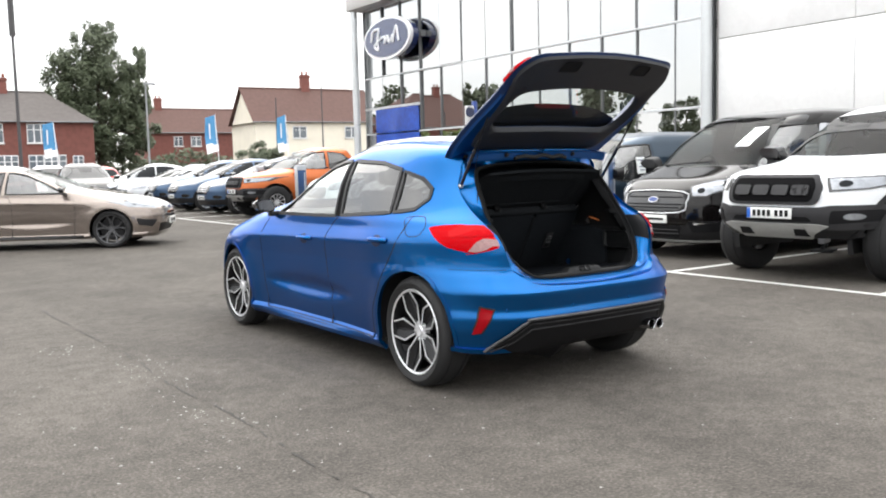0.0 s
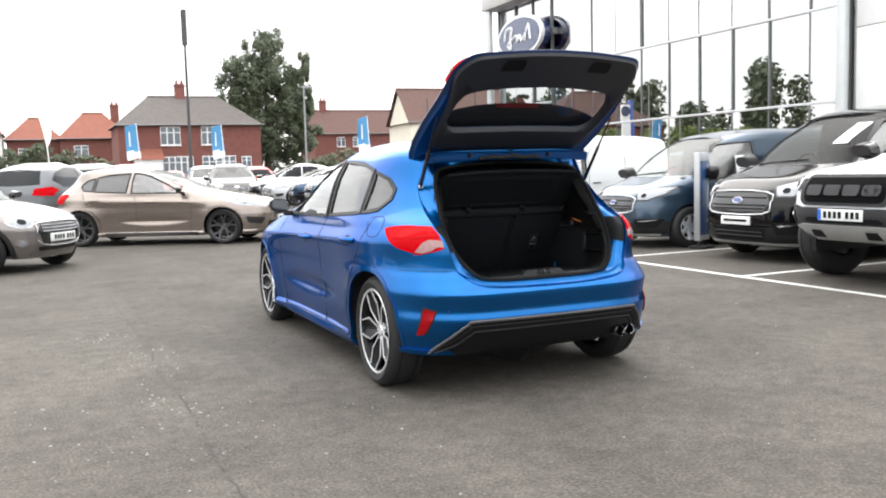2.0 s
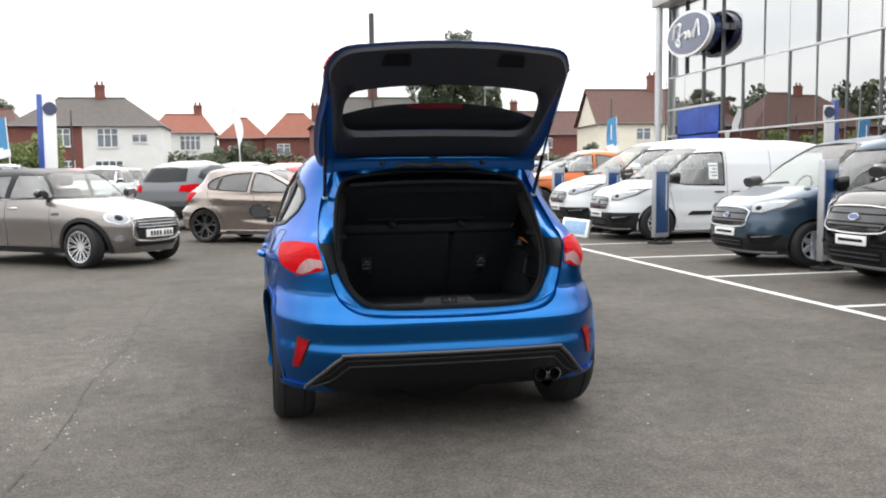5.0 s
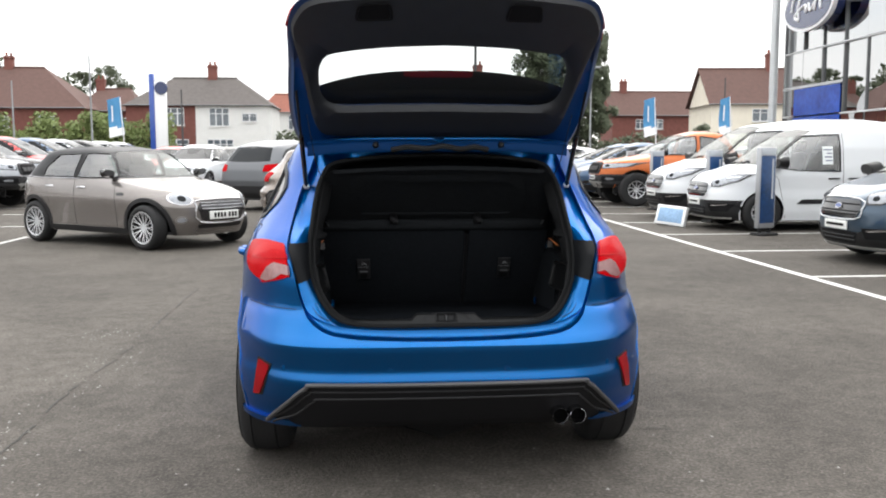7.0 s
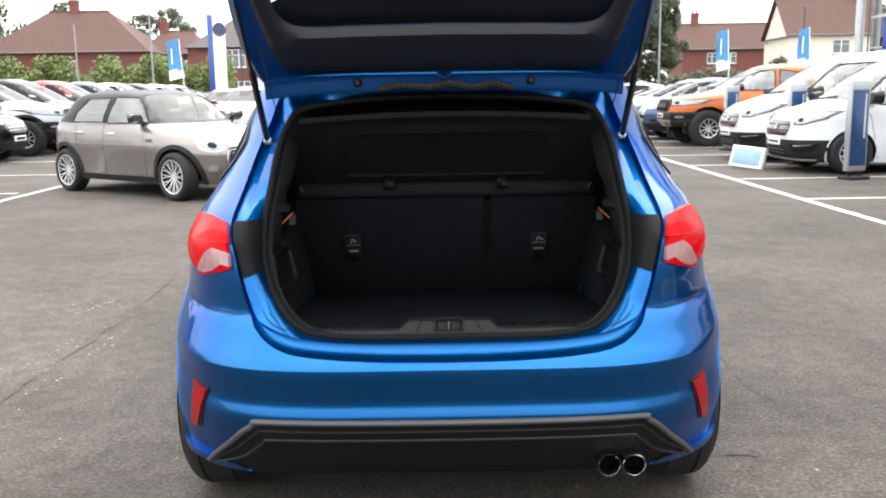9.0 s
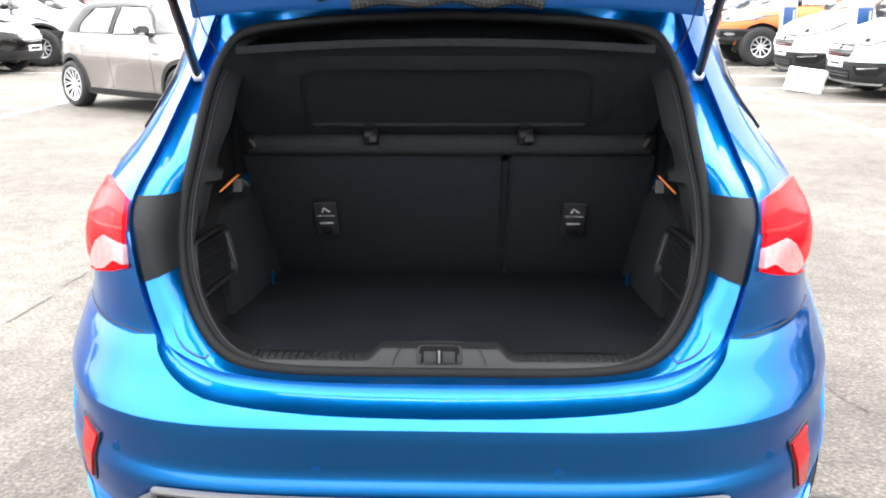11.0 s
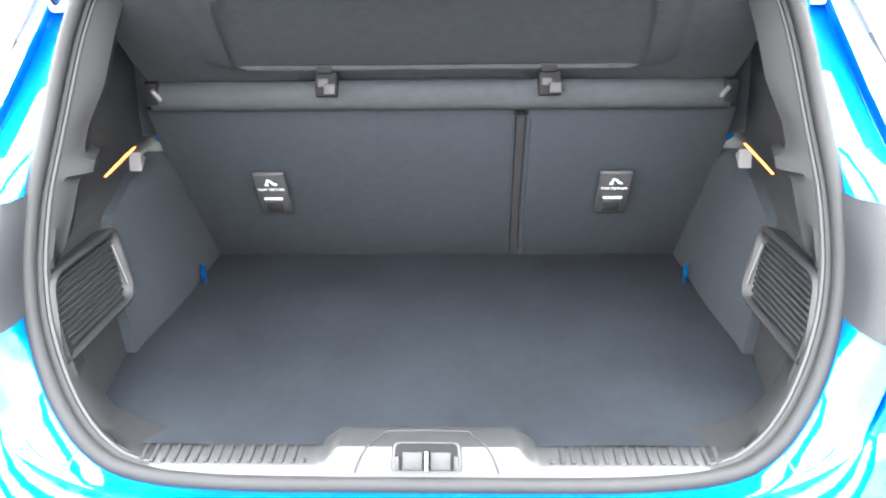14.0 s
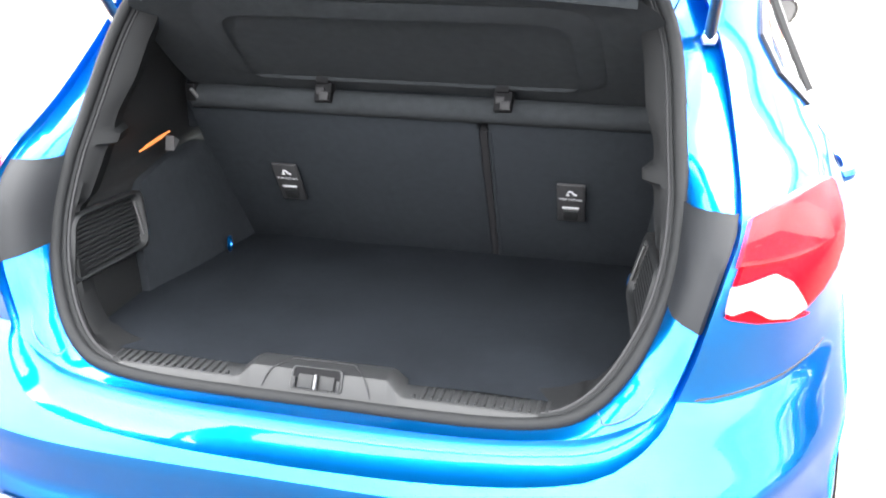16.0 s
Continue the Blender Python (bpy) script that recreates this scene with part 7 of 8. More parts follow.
# ---- price sheets behind the glass ----
def price_sheet(van, spec, where, u0, u1, v0, v1):
    """A white paper sheet with plain bars, on the inside of a pane."""
    sh = spec["shell"]
    p = finish("price_sheet", sh.patch(where, [(u0, v0), (u1, v0), (u1, v1), (u0, v1)], 0.004, 0.0065, 0.06), SHEET, van, "white price sheet with grey print", smooth=None)
    w, h = u1 - u0, v1 - v0
    for k, wide in enumerate((0.8, 0.5, 0.7, 0.6)):
        z = v1 - h * (0.18 + 0.2 * k)
        part("print_bar", sh.patch(where, [(u0 + w * 0.1, z - h * 0.04), (u0 + w * (0.1 + wide), z - h * 0.04), (u0 + w * (0.1 + wide), z + h * 0.04), (u0 + w * 0.1, z + h * 0.04)], 0.006, 0.0085, 0.06), PRINT, p, smooth=None)


SHEET = material("paper_white", (0.75, 0.78, 0.78), 0.6)
PRINT = material("grey_print", (0.18, 0.20, 0.26), 0.7)
price_sheet(van_b, VAN, "front", -0.56, -0.36, 1.44, 1.70)
price_sheet(van_b, VAN, "left", 1.62, 1.90, 1.14, 1.46)
price_sheet(van_c, MIDVAN, "left", 1.46, 1.64, 1.12, 1.42)
price_sheet(van_s, SMALLVAN, "left", 1.42, 1.60, 1.08, 1.34)


# ---- signs of the sales row ----
PRICE = material("sign_panel_blue", (0.010, 0.046, 0.135), 0.3, coat=0.3, vary=0.5, scale=2)
SIGNFRAME = material("brushed_silver_frame", (0.42, 0.43, 0.45), 0.35, 0.6, vary=0.1, scale=8)
SIGNGREY = material("pale_grey_sign_print", (0.45, 0.48, 0.52), 0.4)


def totem(x, y, high, turn, label):
    t = thing("sign_totem", pose(x, y, 0, 0, 0, turn), label, "sign", "sales totems")
    part("sign_frame", box(bmesh.new(), -0.172, 0.172, -0.045, 0.045, 0.12, high, 0.012), SIGNFRAME, t)
    part("sign_panel", box(bmesh.new(), -0.146, 0.146, -0.051, 0.051, 0.20, high - 0.13, 0.004), PRICE, t)
    part("sign_header", box(bmesh.new(), -0.146, 0.146, -0.053, 0.053, high - 0.12, high - 0.02, 0.004), SIGNGREY, t)
    bm = box(bmesh.new(), 0.075, 0.110, -0.0535, -0.0515, high * 0.42, high - 0.18)
    part("lettering_bar", bm, SIGNGREY, t, "pale vertical lettering, too small to read")
    for x in (-0.1, 0.1):
        part("sign_post", box(bmesh.new(), x - 0.02, x + 0.02, -0.02, 0.02, 0.04, 0.12), RUBBER, t)
    part("sign_foot", box(bmesh.new(), -0.17, 0.17, -0.14, 0.14, 0.0, 0.045, 0.015), RUBBER, t)
    return t


totem(6.15, 5.32, 1.40, 25, "slim blue sales sign in a silver frame on asphalt")
totem(5.95, 9.75, 1.40, 20, "slim blue sales sign in a silver frame beside a van")
totem(6.20, 12.55, 1.38, 20, "slim blue sales sign in a silver frame between vans")
totem(6.30, 16.3, 1.38, 20, "slim blue sales sign in a silver frame before a pickup")
totem(7.4, 2.55, 1.72, 20, "white-topped sales sign between van and pickup")
totem(6.8, 20.0, 1.38, 20, "slim blue sales sign in the far sales row")
fallen = thing("fallen_sign", pose(5.08, 11.75, 0.0, 0, 0, -58), "white-framed blue sign board lying tilted on the asphalt", "sign")
bm = box(bmesh.new(), -0.33, 0.33, -0.04, 0.04, 0.0, 0.36, 0.012)
bmesh.ops.transform(bm, matrix=pose(0, 0, 0.012, -14, 3, 0), verts=bm.verts[:])
part("sign_frame", bm, SIGNWHITE, fallen)
bm = box(bmesh.new(), -0.27, 0.27, -0.046, -0.03, 0.05, 0.31, 0.004)
bmesh.ops.transform(bm, matrix=pose(0, 0, 0.012, -14, 3, 0), verts=bm.verts[:])
part("sign_panel", bm, material("faded_panel", (0.25, 0.40, 0.60), 0.4, vary=0.3, scale=4), fallen)
part("sign_prop", tube(bmesh.new(), [(-0.2, 0.30, 0.03), (-0.2, 0.05, 0.2)], 0.02, 8), TRIM, fallen)

for nm, yy, zz, ry, rz, x0, x1, mat in (("backing", -0.06, -0.02, 1.50, 0.70, 0.0, 0.28, SIGNBLUE), ("rim", 0.0, 0.0, 1.60, 0.76, -0.12, 0.02, SIGNWHITE), ("face", 0.0, 0.0, 1.48, 0.66, -0.14, -0.11, SIGNBLUE)):
    part(nm, oval(yy, zz, ry, rz, x0, x1), mat, sign, smooth=30)
bm = bmesh.new()
tube(bm, [(-0.15, y, z) for y, z in spline([(1.0, -0.05), (0.85, 0.32), (0.45, 0.35), (0.55, 0.0), (0.5, -0.37), (0.75, -0.2), (0.1, 0.05), (0.05, -0.18), (-0.15, 0.05), (-0.25, -0.18), (-0.55, 0.05), (-0.5, -0.2), (-0.75, 0.34), (-0.9, -0.2)], 6)], 0.045, 8)
part("flourish", bm, SIGNWHITE, sign)
for y in (-1.6, -0.4):
    part("bracket", box(bmesh.new(), 0.3, 0.5, y - 0.06, y + 0.06, -0.1, 0.1), MULL, sign)

# cracks and grit of the worn asphalt
crack([(-2.0, 5.2), (-1.97, 3.3), (-1.93, 2.0), (-1.96, 1.0), (-1.91, 0.2), (-1.93, -0.6), (-1.92, -1.4), (-1.90, -3.2)], 0.018, 3)
crack([(1.0, 0.08), (1.8, 0.01), (2.5, -0.05), (3.4, -0.06), (4.2, -0.1)], 0.012, 5)
crack([(1.36, 1.4), (1.33, 0.9), (1.38, 0.62), (1.55, 0.4)], 0.012, 6)
GRIT = material("pale_grit", (0.24, 0.235, 0.22), 0.9, vary=0.3, scale=20)
bm = bmesh.new()
rg = random.Random(11)
for cx, cy, n, s in ((-2.2, 2.6, 46, 0.16), (-2.05, 0.30, 22, 0.10), (-1.87, 0.0, 14, 0.12), (-1.93, 1.5, 60, 0.5), (-1.95, -0.6, 40, 0.5), (-2.6, 0.6, 40, 0.8), (-0.5, -1.6, 30, 1.4), (2.6, -0.6, 30, 1.0)):
    for _ in range(n):
        x, y, r = rg.gauss(cx, s * (0.25 if n == 60 else 1)), rg.gauss(cy, s * 0.7), rg.uniform(0.003, 0.010)
        p = [bm.verts.new((x + r * math.cos(a) * rg.uniform(0.6, 1.2), y + r * math.sin(a) * rg.uniform(0.6, 1.2), 0.001)) for a in (0, 1.3, 2.5, 3.8, 5.1)]
        q = bm.verts.new((x, y, r * 0.7))
        for i in range(5):
            bm.faces.new((p[i], p[(i + 1) % 5], q))
tagged(finish("loose_grit", bm, GRIT), "pale loose grit scattered on the asphalt", "gravel", kind="stuff")

# ---- houses beyond the car park ----
BRICK = material("red_brick", (0.165, 0.062, 0.05), 0.9, vary=0.28, scale=2.0, bump=0.3, bump_scale=12)
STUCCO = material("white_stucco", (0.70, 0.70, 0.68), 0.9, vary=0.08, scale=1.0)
CREAM = material("cream_stucco", (0.76, 0.71, 0.60), 0.9, vary=0.08, scale=1.0)
SLATE = material("grey_brown_tiles", (0.095, 0.083, 0.078), 0.85, vary=0.25, scale=2.5, bump=0.4, bump_scale=8)
REDTILE = material("red_tiles", (0.20, 0.066, 0.042), 0.85, vary=0.25, scale=2.5, bump=0.4, bump_scale=8)
BROWNTILE = material("brown_tiles", (0.095, 0.050, 0.041), 0.85, vary=0.25, scale=2.5, bump=0.4, bump_scale=8)
UPVC = material("white_window_frame", (0.75, 0.76, 0.77), 0.4)
HOUSEGLASS = material("house_glass", (0.10, 0.12, 0.14), 0.05, spec=0.9, vary=0.4, scale=0.7)


def house(x, y, w, deep, eaves, ridge, wall, roof, label, hip=2.6, windows=(), chimneys=(), turn=0, halves=None, overhang=0.35, group="houses"):
    """A two-storey house: front wall on the local line y = 0, its left corner at the origin."""
    h = thing("house", pose(x, y, 0, 0, 0, turn), label, "house", group)
    if halves:
        part("wall", box(bmesh.new(), 0, halves[0], 0, deep, 0, eaves), wall, h, smooth=None)
        part("wall", box(bmesh.new(), halves[0] + 0.002, w, 0, deep, 0, eaves), halves[1], h, smooth=None)
    else:
        part("wall", box(bmesh.new(), 0, w, 0, deep, 0, eaves), wall, h, smooth=None)
    o = overhang
    bm = bmesh.new()
    a = [bm.verts.new(p) for p in ((-o, -o, eaves - 0.05), (w + o, -o, eaves - 0.05), (w + o, deep + o, eaves - 0.05), (-o, deep + o, eaves - 0.05))]
    b = [bm.verts.new(p) for p in ((hip if hip else -o, deep / 2, ridge), (w - hip if hip else w + o, deep / 2, ridge))]
    for f in ((a[0], a[1], b[1], b[0]), (a[2], a[3], b[0], b[1]), (a[3], a[2], a[1], a[0])) + (((a[1], a[2], b[1]), (a[3], a[0], b[0])) if hip else ()):
        bm.faces.new(f)
    part("roof", bm, roof, h, smooth=None)
    if not hip:
        for xx in (0, w - 0.2):
            part("gable", prism(bmesh.new(), [(0, eaves - 0.06), (deep, eaves - 0.06), (deep / 2, ridge - 0.3)], xx, xx + 0.2, "yz"), wall, h, smooth=None)
    part("gutter", tube(bmesh.new(), [(-o, -o - 0.06, eaves), (w + o, -o - 0.06, eaves)], 0.07, 6), MULL, h)
    part("ridge_tiles", tube(bmesh.new(), [b_ for b_ in ((hip if hip else -o, deep / 2, ridge), (w - hip if hip else w + o, deep / 2, ridge))], 0.12, 6), roof, h)
    for cx, cy, top in chimneys:
        c = part("chimney", box(bmesh.new(), cx - 0.5, cx + 0.5, cy - 0.35, cy + 0.35, eaves, top, 0.02), BRICK, h)
        part("chimney_cap", box(bmesh.new(), cx - 0.56, cx + 0.56, cy - 0.41, cy + 0.41, top - 0.3, top - 0.12), BRICK, c)
        for k in (-0.26, 0.26):
            part("chimney_pot", lathe(bmesh.new(), [(top, 0.14), (top + 0.4, 0.11), (top + 0.42, 0.0)], "z", 8, (cx + k, cy, 0)), REDTILE, c)
    for wx, wz, ww, wh in windows:
        win = part("window", box(bmesh.new(), wx, wx + ww, -0.06, 0.10, wz, wz + wh), UPVC, h, smooth=None)
        n = max(2, round(ww / 0.65))
        for i in range(n):
            s = ww / n
            for z0, z1 in ((wz + 0.08, wz + wh * 0.66), (wz + wh * 0.70, wz + wh - 0.08)):
                part("pane", box(bmesh.new(), wx + s * i + 0.06, wx + s * (i + 1) - 0.06, -0.075, -0.055, z0, z1), HOUSEGLASS, win, smooth=None)
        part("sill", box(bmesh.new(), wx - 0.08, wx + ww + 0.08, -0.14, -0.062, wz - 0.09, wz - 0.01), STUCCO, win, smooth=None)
    return h


house(4.3, 88, 14.1, 9, 6.35, 9.55, BRICK, SLATE, "red brick semi-detached house with hipped grey roof", 3.4, [(4.0, 4.35, 1.95, 1.85), (8.0, 4.35, 1.85, 1.85), (3.5, 1.3, 3.6, 1.9), (8.0, 1.3, 3.4, 1.9), (12.0, 1.8, 1.0, 1.3)], [(6.7, 4.5, 10.9)])
porch = thing("porch", pose(5.6, 86.3, 0), "small red-tiled porch on a brick house", "porch")
part("porch_wall", box(bmesh.new(), 0, 2.6, 0, 1.68, 0, 2.9), UPVC, porch)
bm = bmesh.new()
prism(bm, [(-0.2, 2.9), (1.7, 2.9), (1.7, 4.0)], -0.2, 2.8, "yz")
part("porch_roof", bm, REDTILE, porch, smooth=None)
house(34.2, 85, 14.5, 8, 6.35, 10.3, CREAM, BROWNTILE, "cream stuccoed house with gable end and brown tiled roof", 0, [(4.2, 4.6, 1.6, 1.3), (10.4, 4.6, 1.6, 1.3), (4.0, 1.5, 2.2, 1.6)], [(7.4, 4.0, 11.9)], -4)
house(34.0, 122, 15.5, 8, 6.8, 10.5, BRICK, BROWNTILE, "brick terrace with brown and red tiled roof", 0, [(3.4, 4.9, 1.3, 1.4), (5.9, 4.9, 1.5, 1.4), (13.2, 4.9, 1.2, 1.4)], [(2.6, 4, 12.0)])
house(49.6, 123, 12.0, 8, 6.7, 10.2, BRICK, REDTILE, "brick terrace with bright red tiled roof", 0, [(1.0, 4.9, 1.2, 1.4)])
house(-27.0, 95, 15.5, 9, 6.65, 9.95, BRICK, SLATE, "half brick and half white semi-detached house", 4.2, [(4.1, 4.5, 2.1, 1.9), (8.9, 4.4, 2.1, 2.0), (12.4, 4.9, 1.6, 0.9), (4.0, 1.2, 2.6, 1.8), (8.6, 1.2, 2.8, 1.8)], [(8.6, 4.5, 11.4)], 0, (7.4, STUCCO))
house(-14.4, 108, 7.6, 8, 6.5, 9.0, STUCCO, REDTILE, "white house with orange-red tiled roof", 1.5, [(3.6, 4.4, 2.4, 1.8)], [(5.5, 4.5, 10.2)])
house(-6.4, 112, 6.0, 8, 6.0, 8.8, BRICK, REDTILE, "brick house with orange-red tiled roof", 2.4, [(1.2, 3.6, 1.6, 1.4)])
house(-0.6, 110, 8.0, 9, 6.0, 9.3, BRICK, REDTILE, "brick house with steep orange-red roof", 2.8, [(1.5, 3.8, 1.6, 1.4)], [(6.6, 4.5, 10.4)])
house(-52.0, 100, 19.0, 11, 6.6, 11.6, BRICK, BROWNTILE, "brick house with broad brown hipped roof", 6.0, [(9.0, 4.2, 1.8, 1.5), (14.0, 4.2, 1.8, 1.5)], [(9.0, 5.5, 12.9)])
house(-35.4, 105, 7.0, 8, 6.5, 9.4, BRICK, BROWNTILE, "brick house with dark brown tiled roof", 1.6, [(4.2, 4.1, 1.7, 1.6)], [(1.8, 4.0, 10.6)])
for k, (xx, yy) in enumerate(((-92, 12), (-95, 33), (-92, 55), (-94, 78))):
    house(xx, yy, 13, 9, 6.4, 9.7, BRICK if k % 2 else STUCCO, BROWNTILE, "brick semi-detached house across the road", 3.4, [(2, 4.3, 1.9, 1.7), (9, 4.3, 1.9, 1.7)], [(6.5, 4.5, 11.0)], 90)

# ---- trees, hedge, poles and flags ----
BARK = material("bark", (0.075, 0.06, 0.048), 0.95, vary=0.3, scale=3, bump=0.6, bump_scale=14)
LEAVES = material("leaves", (0.078, 0.096, 0.054), 0.7, vary=0.35, scale=0.6)
HEDGELEAF = material("hedge_leaves", (0.14, 0.18, 0.055), 0.7, vary=0.45, scale=0.9)


def leaf_cloud(bm, rnd, centre, radii, count, size):
    c = Vector(centre)
    for _ in range(count):
        d = Vector((rnd.gauss(0, 1), rnd.gauss(0, 1), rnd.gauss(0, 1))).normalized() * rnd.random() ** 0.4
        p = c + Vector((d.x * radii[0], d.y * radii[1], d.z * radii[2]))
        a = Vector((rnd.gauss(0, 1), rnd.gauss(0, 1), rnd.gauss(0, 1))).normalized()
        b = a.orthogonal().normalized()
        s = size * rnd.uniform(0.6, 1.4)
        f = bm.faces.new([bm.verts.new(p + a * s * u + b * s * v) for u, v in ((-1, 0), (0, 0.55), (1, 0), (0, -0.55))])


def tree(x, y, clumps, trunk_top, label, seed, leaf=0.2, dense=1.0):
    rnd = random.Random(seed)
    t = thing("tree", pose(x, y, 0), label, "tree")
    bm = bmesh.new()
    tube(bm, [(0, 0, 0), (0.1, 0, trunk_top * 0.5), (0.0, 0.1, trunk_top)], [0.5, 0.38, 0.28], 10)
    for cx, cy, cz, r, rz in clumps:
        tube(bm, spline([(0, 0, trunk_top * 0.75), (cx * 0.45, cy * 0.4, (trunk_top + cz) / 2), (cx, cy, cz)], 3), [0.2, 0.18, 0.16, 0.13, 0.1, 0.07, 0.04], 6)
    part("trunk", bm, BARK, t)
    bm = bmesh.new()
    for cx, cy, cz, r, rz in clumps:
        for _ in range(int(25 * dense)):
            d = Vector((rnd.gauss(0, 1), rnd.gauss(0, 1), rnd.gauss(0, 1))).normalized() * rnd.uniform(0.3, 1.12)
            q = rnd.uniform(0.2, 0.4)
            leaf_cloud(bm, rnd, (cx + d.x * r, cy + d.y * r, cz + d.z * rz), (r * q, r * q, rz * q), 120, leaf * 0.8)
    tagged(part("crown", bm, LEAVES, t, smooth=None), kind="stuff")
    return t


tree(20.6, 95, [(-3.6, 0, 9.5, 2.2, 2.6), (-2.2, 0.5, 13.2, 2.2, 2.8), (0.6, 0, 15.4, 1.9, 2.3), (1.6, -0.5, 11.2, 2.3, 2.6), (-1.2, 0, 8.6, 2.3, 2.6), (4.2, 0, 12.4, 1.4, 2.2), (4.6, 0.4, 9.0, 1.6, 2.4), (3.2, 0, 6.4, 2.0, 2.2), (-0.4, -0.6, 5.4, 2.2, 2.0), (-3.4, 0, 6.6, 1.8, 1.8), (0.0, 0.5, 3.6, 2.2, 1.8), (-2.6, 0, 3.8, 1.9, 1.7), (2.4, 0.3, 3.6, 2.0, 1.7), (4.8, 0, 5.0, 1.6, 1.8), (0.2, 0, 12.2, 2.6, 2.8), (0.6, 0.4, 8.0, 2.8, 2.8), (2.8, 0, 9.6, 2.2, 2.6), (-2.4, 0.2, 10.8, 2.4, 2.6)], 6.5, "tall broad-leaved tree with a ragged crown", 21, 0.22)
tree(-36.5, 118, [(-1.5, 0, 11.0, 1.8, 1.6), (1.2, 0, 11.6, 2.0, 1.6), (3.0, 0, 9.8, 1.5, 1.5), (0, 0, 9.0, 2.0, 1.6)], 7.5, "thin-crowned tree behind brick houses", 22, 0.16, 0.7)
tree(23.6, 60, [(0, 0, 2.4, 1.3, 0.9), (1.0, 0, 2.2, 1.0, 0.8)], 1.2, "low round shrub beside the car park", 23, 0.12)
tree(-3.5, 95, [(-2, 0, 3.4, 1.8, 1.2), (0.2, 0, 3.8, 1.8, 1.3), (2.4, 0, 3.0, 1.6, 1.1)], 1.5, "dense green garden shrub", 24, 0.15)
for k, (xx, yy) in enumerate(((-85, 24), (-86, 46), (-84, 68), (-88, 96))):
    tree(xx, yy, [(-2, 0, 7, 2.4, 2.4), (1.5, 1, 8.5, 2.4, 2.6), (0, -1.5, 10, 2.0, 2.2), (2, -1, 6, 2.2, 2.0)], 5, "leafy street tree beside the houses", 30 + k, 0.2, 0.8)
rnd = random.Random(17)
bm = bmesh.new()
for i in range(60):
    yy = 84 + 2.9 * i
    top = 11.5 + 2.5 * math.sin(i * 0.7) + 1.8 * math.sin(i * 1.9 + 1)
    for zz in np.arange(1.2, top, 2.0):
        leaf_cloud(bm, rnd, (-62 + 4 * math.sin(i * 1.3), yy, zz), (2.0, 2.2, 1.6), 110, 0.42)
tagged(finish("far_trees", bm, LEAVES), "dense dark belt of trees beyond the road", "trees", kind="stuff")
bm = bmesh.new()
for i in range(100):
    xx = -55 + 1.35 * i
    for zz in (0.7, 1.9, 2.8 + 0.5 * math.sin(i * 0.8)):
        leaf_cloud(bm, rnd, (xx, 101 + 1.5 * math.sin(i * 0.5), zz), (1.1, 1.0, 0.8), 55, 0.3)
tagged(finish("garden_hedges", bm, LEAVES), "dark green garden hedges between the houses", "hedge", kind="stuff")
rnd = random.Random(7)
hedge = thing("hedge", pose(-31, 70, 0), "long overgrown green hedge along the boundary", "hedge")
bm = bmesh.new()
for i in range(46):
    xx = -14 + 28 * i / 45
    top = 3.9 + 0.7 * math.sin(i * 0.9) + rnd.uniform(-0.4, 0.5)
    for zz in np.arange(0.5, top, 0.75):
        leaf_cloud(bm, rnd, (xx + rnd.uniform(-0.3, 0.3), rnd.uniform(-0.6, 0.6), zz), (0.75, 0.9, 0.6), 130, 0.15)
tagged(part("foliage", bm, HEDGELEAF, hedge, smooth=None), kind="stuff")
bm = bmesh.new()
for i in range(12):
    tube(bm, [(-13.5 + 27 * i / 11, 0, 0), (-13.4 + 27 * i / 11, 0, 2.6)], 0.06, 6)
part("stems", bm, BARK, hedge)

POLE = material("galvanised_pole", (0.30, 0.31, 0.32), 0.5, 0.6, vary=0.1, scale=2)
DARKPOLE = material("dark_pole", (0.05, 0.048, 0.05), 0.5, vary=0.1, scale=2)
FLAGBLUE = material("flag_light_blue", (0.08, 0.28, 0.52), 0.7, vary=0.15, scale=1.2)


def flag(x, y, turn, label="light blue feather flag on a white pole"):
    f = thing("feather_flag", pose(x, y, 0, 0, 0, turn), label, "flag", "feather flags")
    part("pole", tube(bmesh.new(), [(0.78, 0, 0), (0.50, 0, 5.15)], 0.035, 8), SIGNWHITE, f)
    bm, rows = bmesh.new(), []
    for z in np.linspace(2.55, 5.05, 16):
        sw = 0.10 * math.sin(z * 2.1)
        rows.append([(0.1 + u * 0.40 - 0.07 * (5 - z) * (1 - u) * 0.5 + 0.10 * (5 - z), sw * (1 - u) * 0.5 + 0.02 * math.sin(6 * u + z), z + 0.12 * u) for u in np.linspace(-1, 1, 8)])
    loft(bm, rows, closed=False)
    for fc in bm.faces:
        fc.material_index = 1 if fc.calc_center_median().z < 3.15 else 0
    part("cloth", bm, [FLAGBLUE, SIGNWHITE], f)
    part("lettering_bar", box(bmesh.new(), -0.05, 0.04, -0.13, -0.125, 3.5, 4.55), SIGNWHITE, f)
    part("foot", box(bmesh.new(), 0.2, 0.84, -0.3, 0.3, 0.0, 0.08, 0.02), DARKPOLE, f)


for x, y, r in ((18.4, 55.8, 8), (23.3, 54.8, 12), (9.85, 66.0, 5), (3.3, 63.8, 0), (-17.6, 57.0, 15)):
    flag(x, y, r)
mast = thing("lighting_mast", pose(7.1, 60.5, 0), "tall dark steel mast with a long upright head", "lamp post")
part("pole", tube(bmesh.new(), [(0, 0, 0), (0, 0, 5), (0, 0, 10.6)], [0.13, 0.11, 0.09], 10), DARKPOLE, mast)
part("head", lathe(bmesh.new(), [(10.4, 0.0), (10.45, 0.2), (12.9, 0.2), (13.0, 0.0)], "z", 14), DARKPOLE, mast)


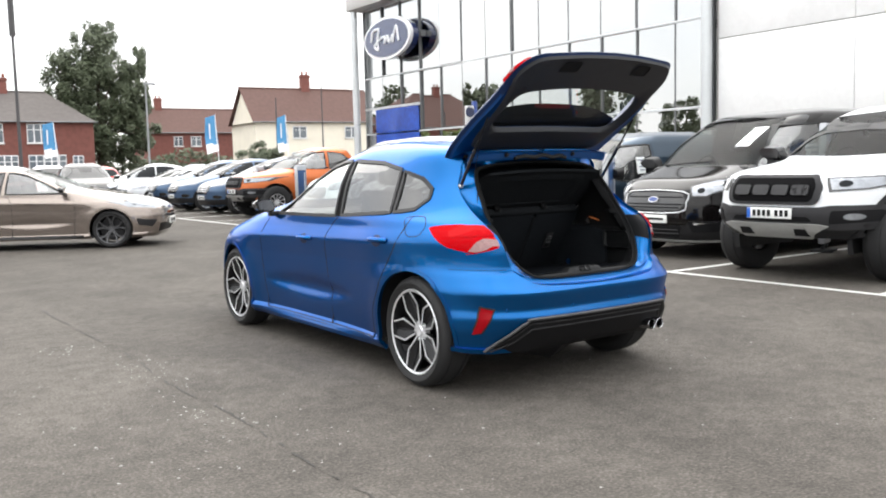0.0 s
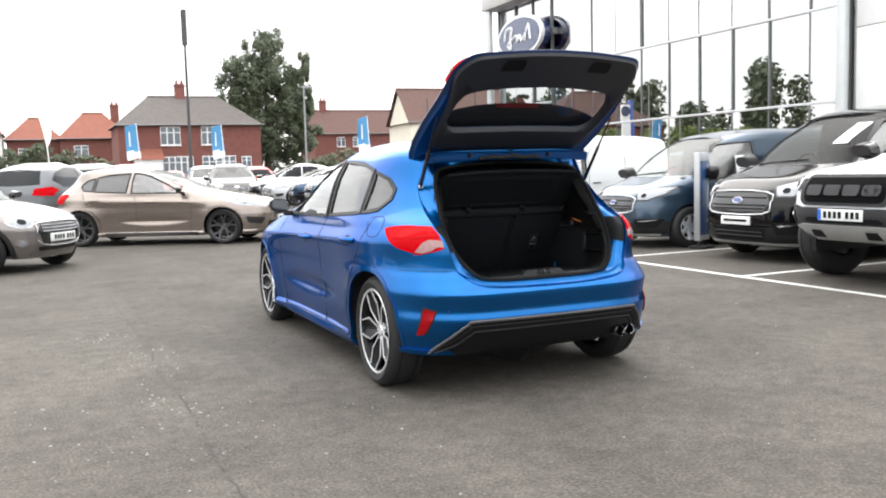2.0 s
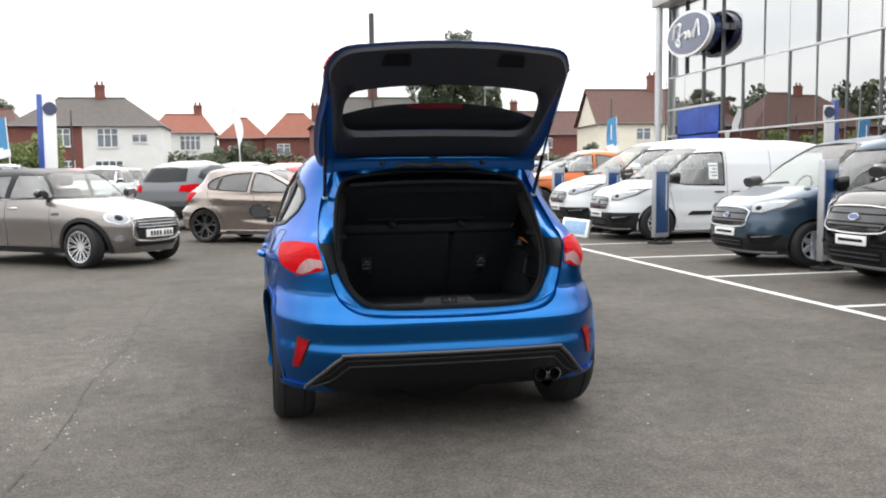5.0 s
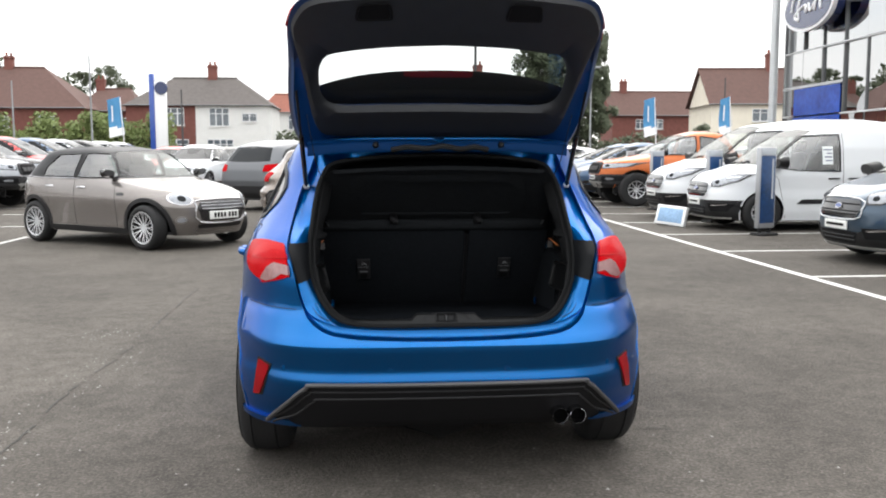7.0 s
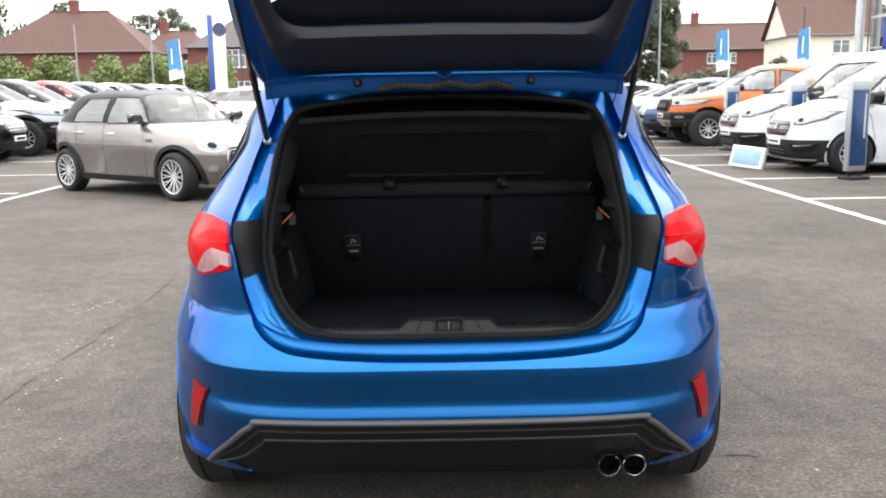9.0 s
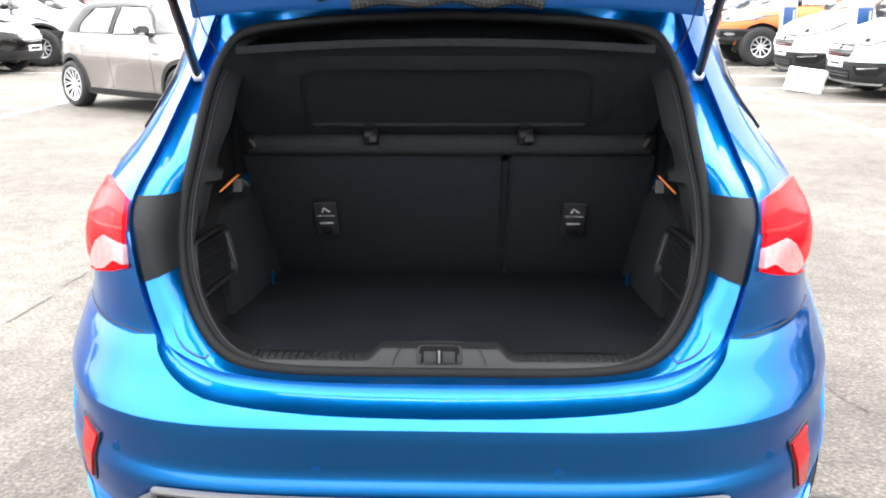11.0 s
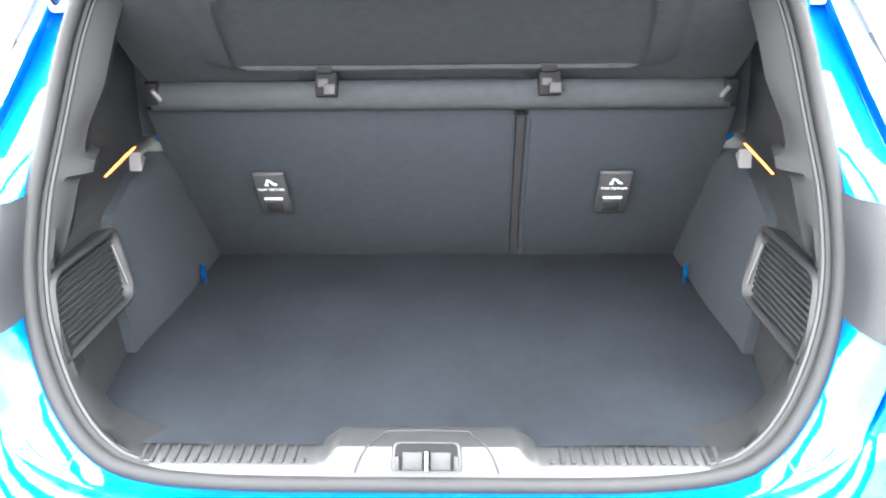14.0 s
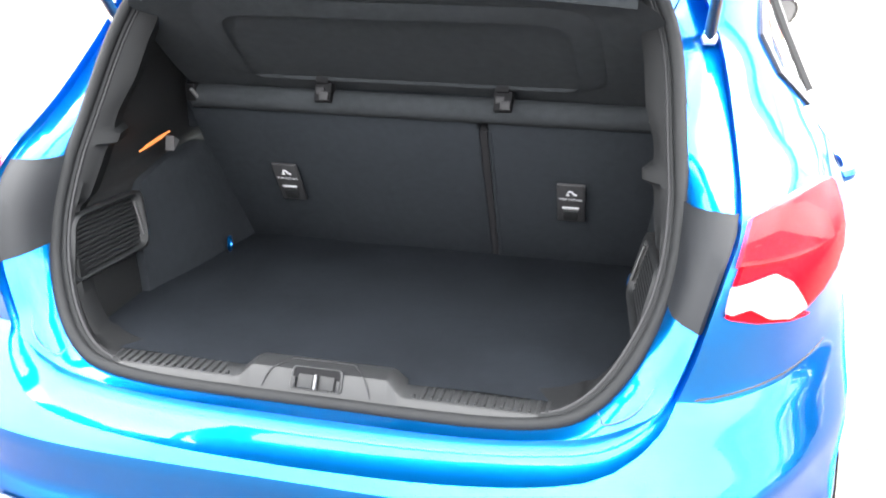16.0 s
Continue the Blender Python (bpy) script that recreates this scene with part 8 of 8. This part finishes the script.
def lamp_post(x, y, high, mat, arm=1.0, label="slender grey street lamp on a tall pole"):
    p = thing("street_lamp", pose(x, y, 0), label, "street lamp", "street lamps")
    part("pole", tube(bmesh.new(), [(0, 0, 0), (0, 0, high)], [0.09, 0.05], 8), mat, p)
    if arm:
        part("lantern", box(bmesh.new(), -0.1, arm, -0.12, 0.12, high - 0.06, high + 0.1, 0.03), mat, p)


lamp_post(15.6, 60.5, 7.6, POLE, 0.7)
lamp_post(-20.5, 62.0, 8.4, POLE, 0)
lamp_post(-13.9, 61.0, 5.9, DARKPOLE, 0, "thin dark pole beside the forecourt")
lamp_post(-27.5, 66.0, 6.9, POLE, 0, "thin pale pole by the hedge")
lamp_post(26.3, 62.0, 7.0, DARKPOLE, 0, "thin dark pole before a terrace")
lamp_post(38.6, 78.0, 10.2, DARKPOLE, 0, "thin dark pole before a cream house")
tot = thing("forecourt_totem", pose(-14.7, 57.5, 0), "tall white and blue forecourt totem with an oval badge", "sign")
part("blue_edge", box(bmesh.new(), -0.55, -0.22, -0.2, 0.2, 0, 6.7, 0.02), material("totem_blue", (0.02, 0.07, 0.33), 0.3, coat=0.5), tot)
part("white_body", box(bmesh.new(), -0.21, 0.55, -0.16, 0.16, 0, 6.3, 0.02), SIGNWHITE, tot)
part("oval_badge", lathe(bmesh.new(), [(-0.26, 0.0), (-0.26, 0.42), (-0.165, 0.45)], "y", 24, (0.25, 0, 5.75)), SIGNBLUE, tot)
feather = thing("feather_flag", pose(-2.5, 50.5, 0), "white feather flag curling at the top", "flag", "feather flags")
part("pole", tube(bmesh.new(), spline([(0.25, 0, 0), (0.2, 0, 3.0), (-0.25, 0, 5.4)], 6), 0.03, 6), SIGNWHITE, feather)
bm = bmesh.new()
loft(bm, [[(0.2 - 0.45 * max(0, (z - 3) / 2.4) ** 1.5 - 0.02 + u * 0.45 * math.sin(math.pi * min(1, (5.4 - z) / 2.6 + 0.1)) ** 0.7, 0.03 * math.sin(z * 3), z) for u in (0, 0.5, 1)] for z in np.linspace(1.2, 5.35, 14)], closed=False)
part("cloth", bm, SIGNWHITE, feather)
wall_low = thing("boundary_wall", pose(0, 68, 0), "low red brick boundary wall behind the parked cars", "wall", kind="structure")
part("wall", box(bmesh.new(), -40, 60, 0, 0.25, 0, 1.1), BRICK, wall_low, smooth=None)
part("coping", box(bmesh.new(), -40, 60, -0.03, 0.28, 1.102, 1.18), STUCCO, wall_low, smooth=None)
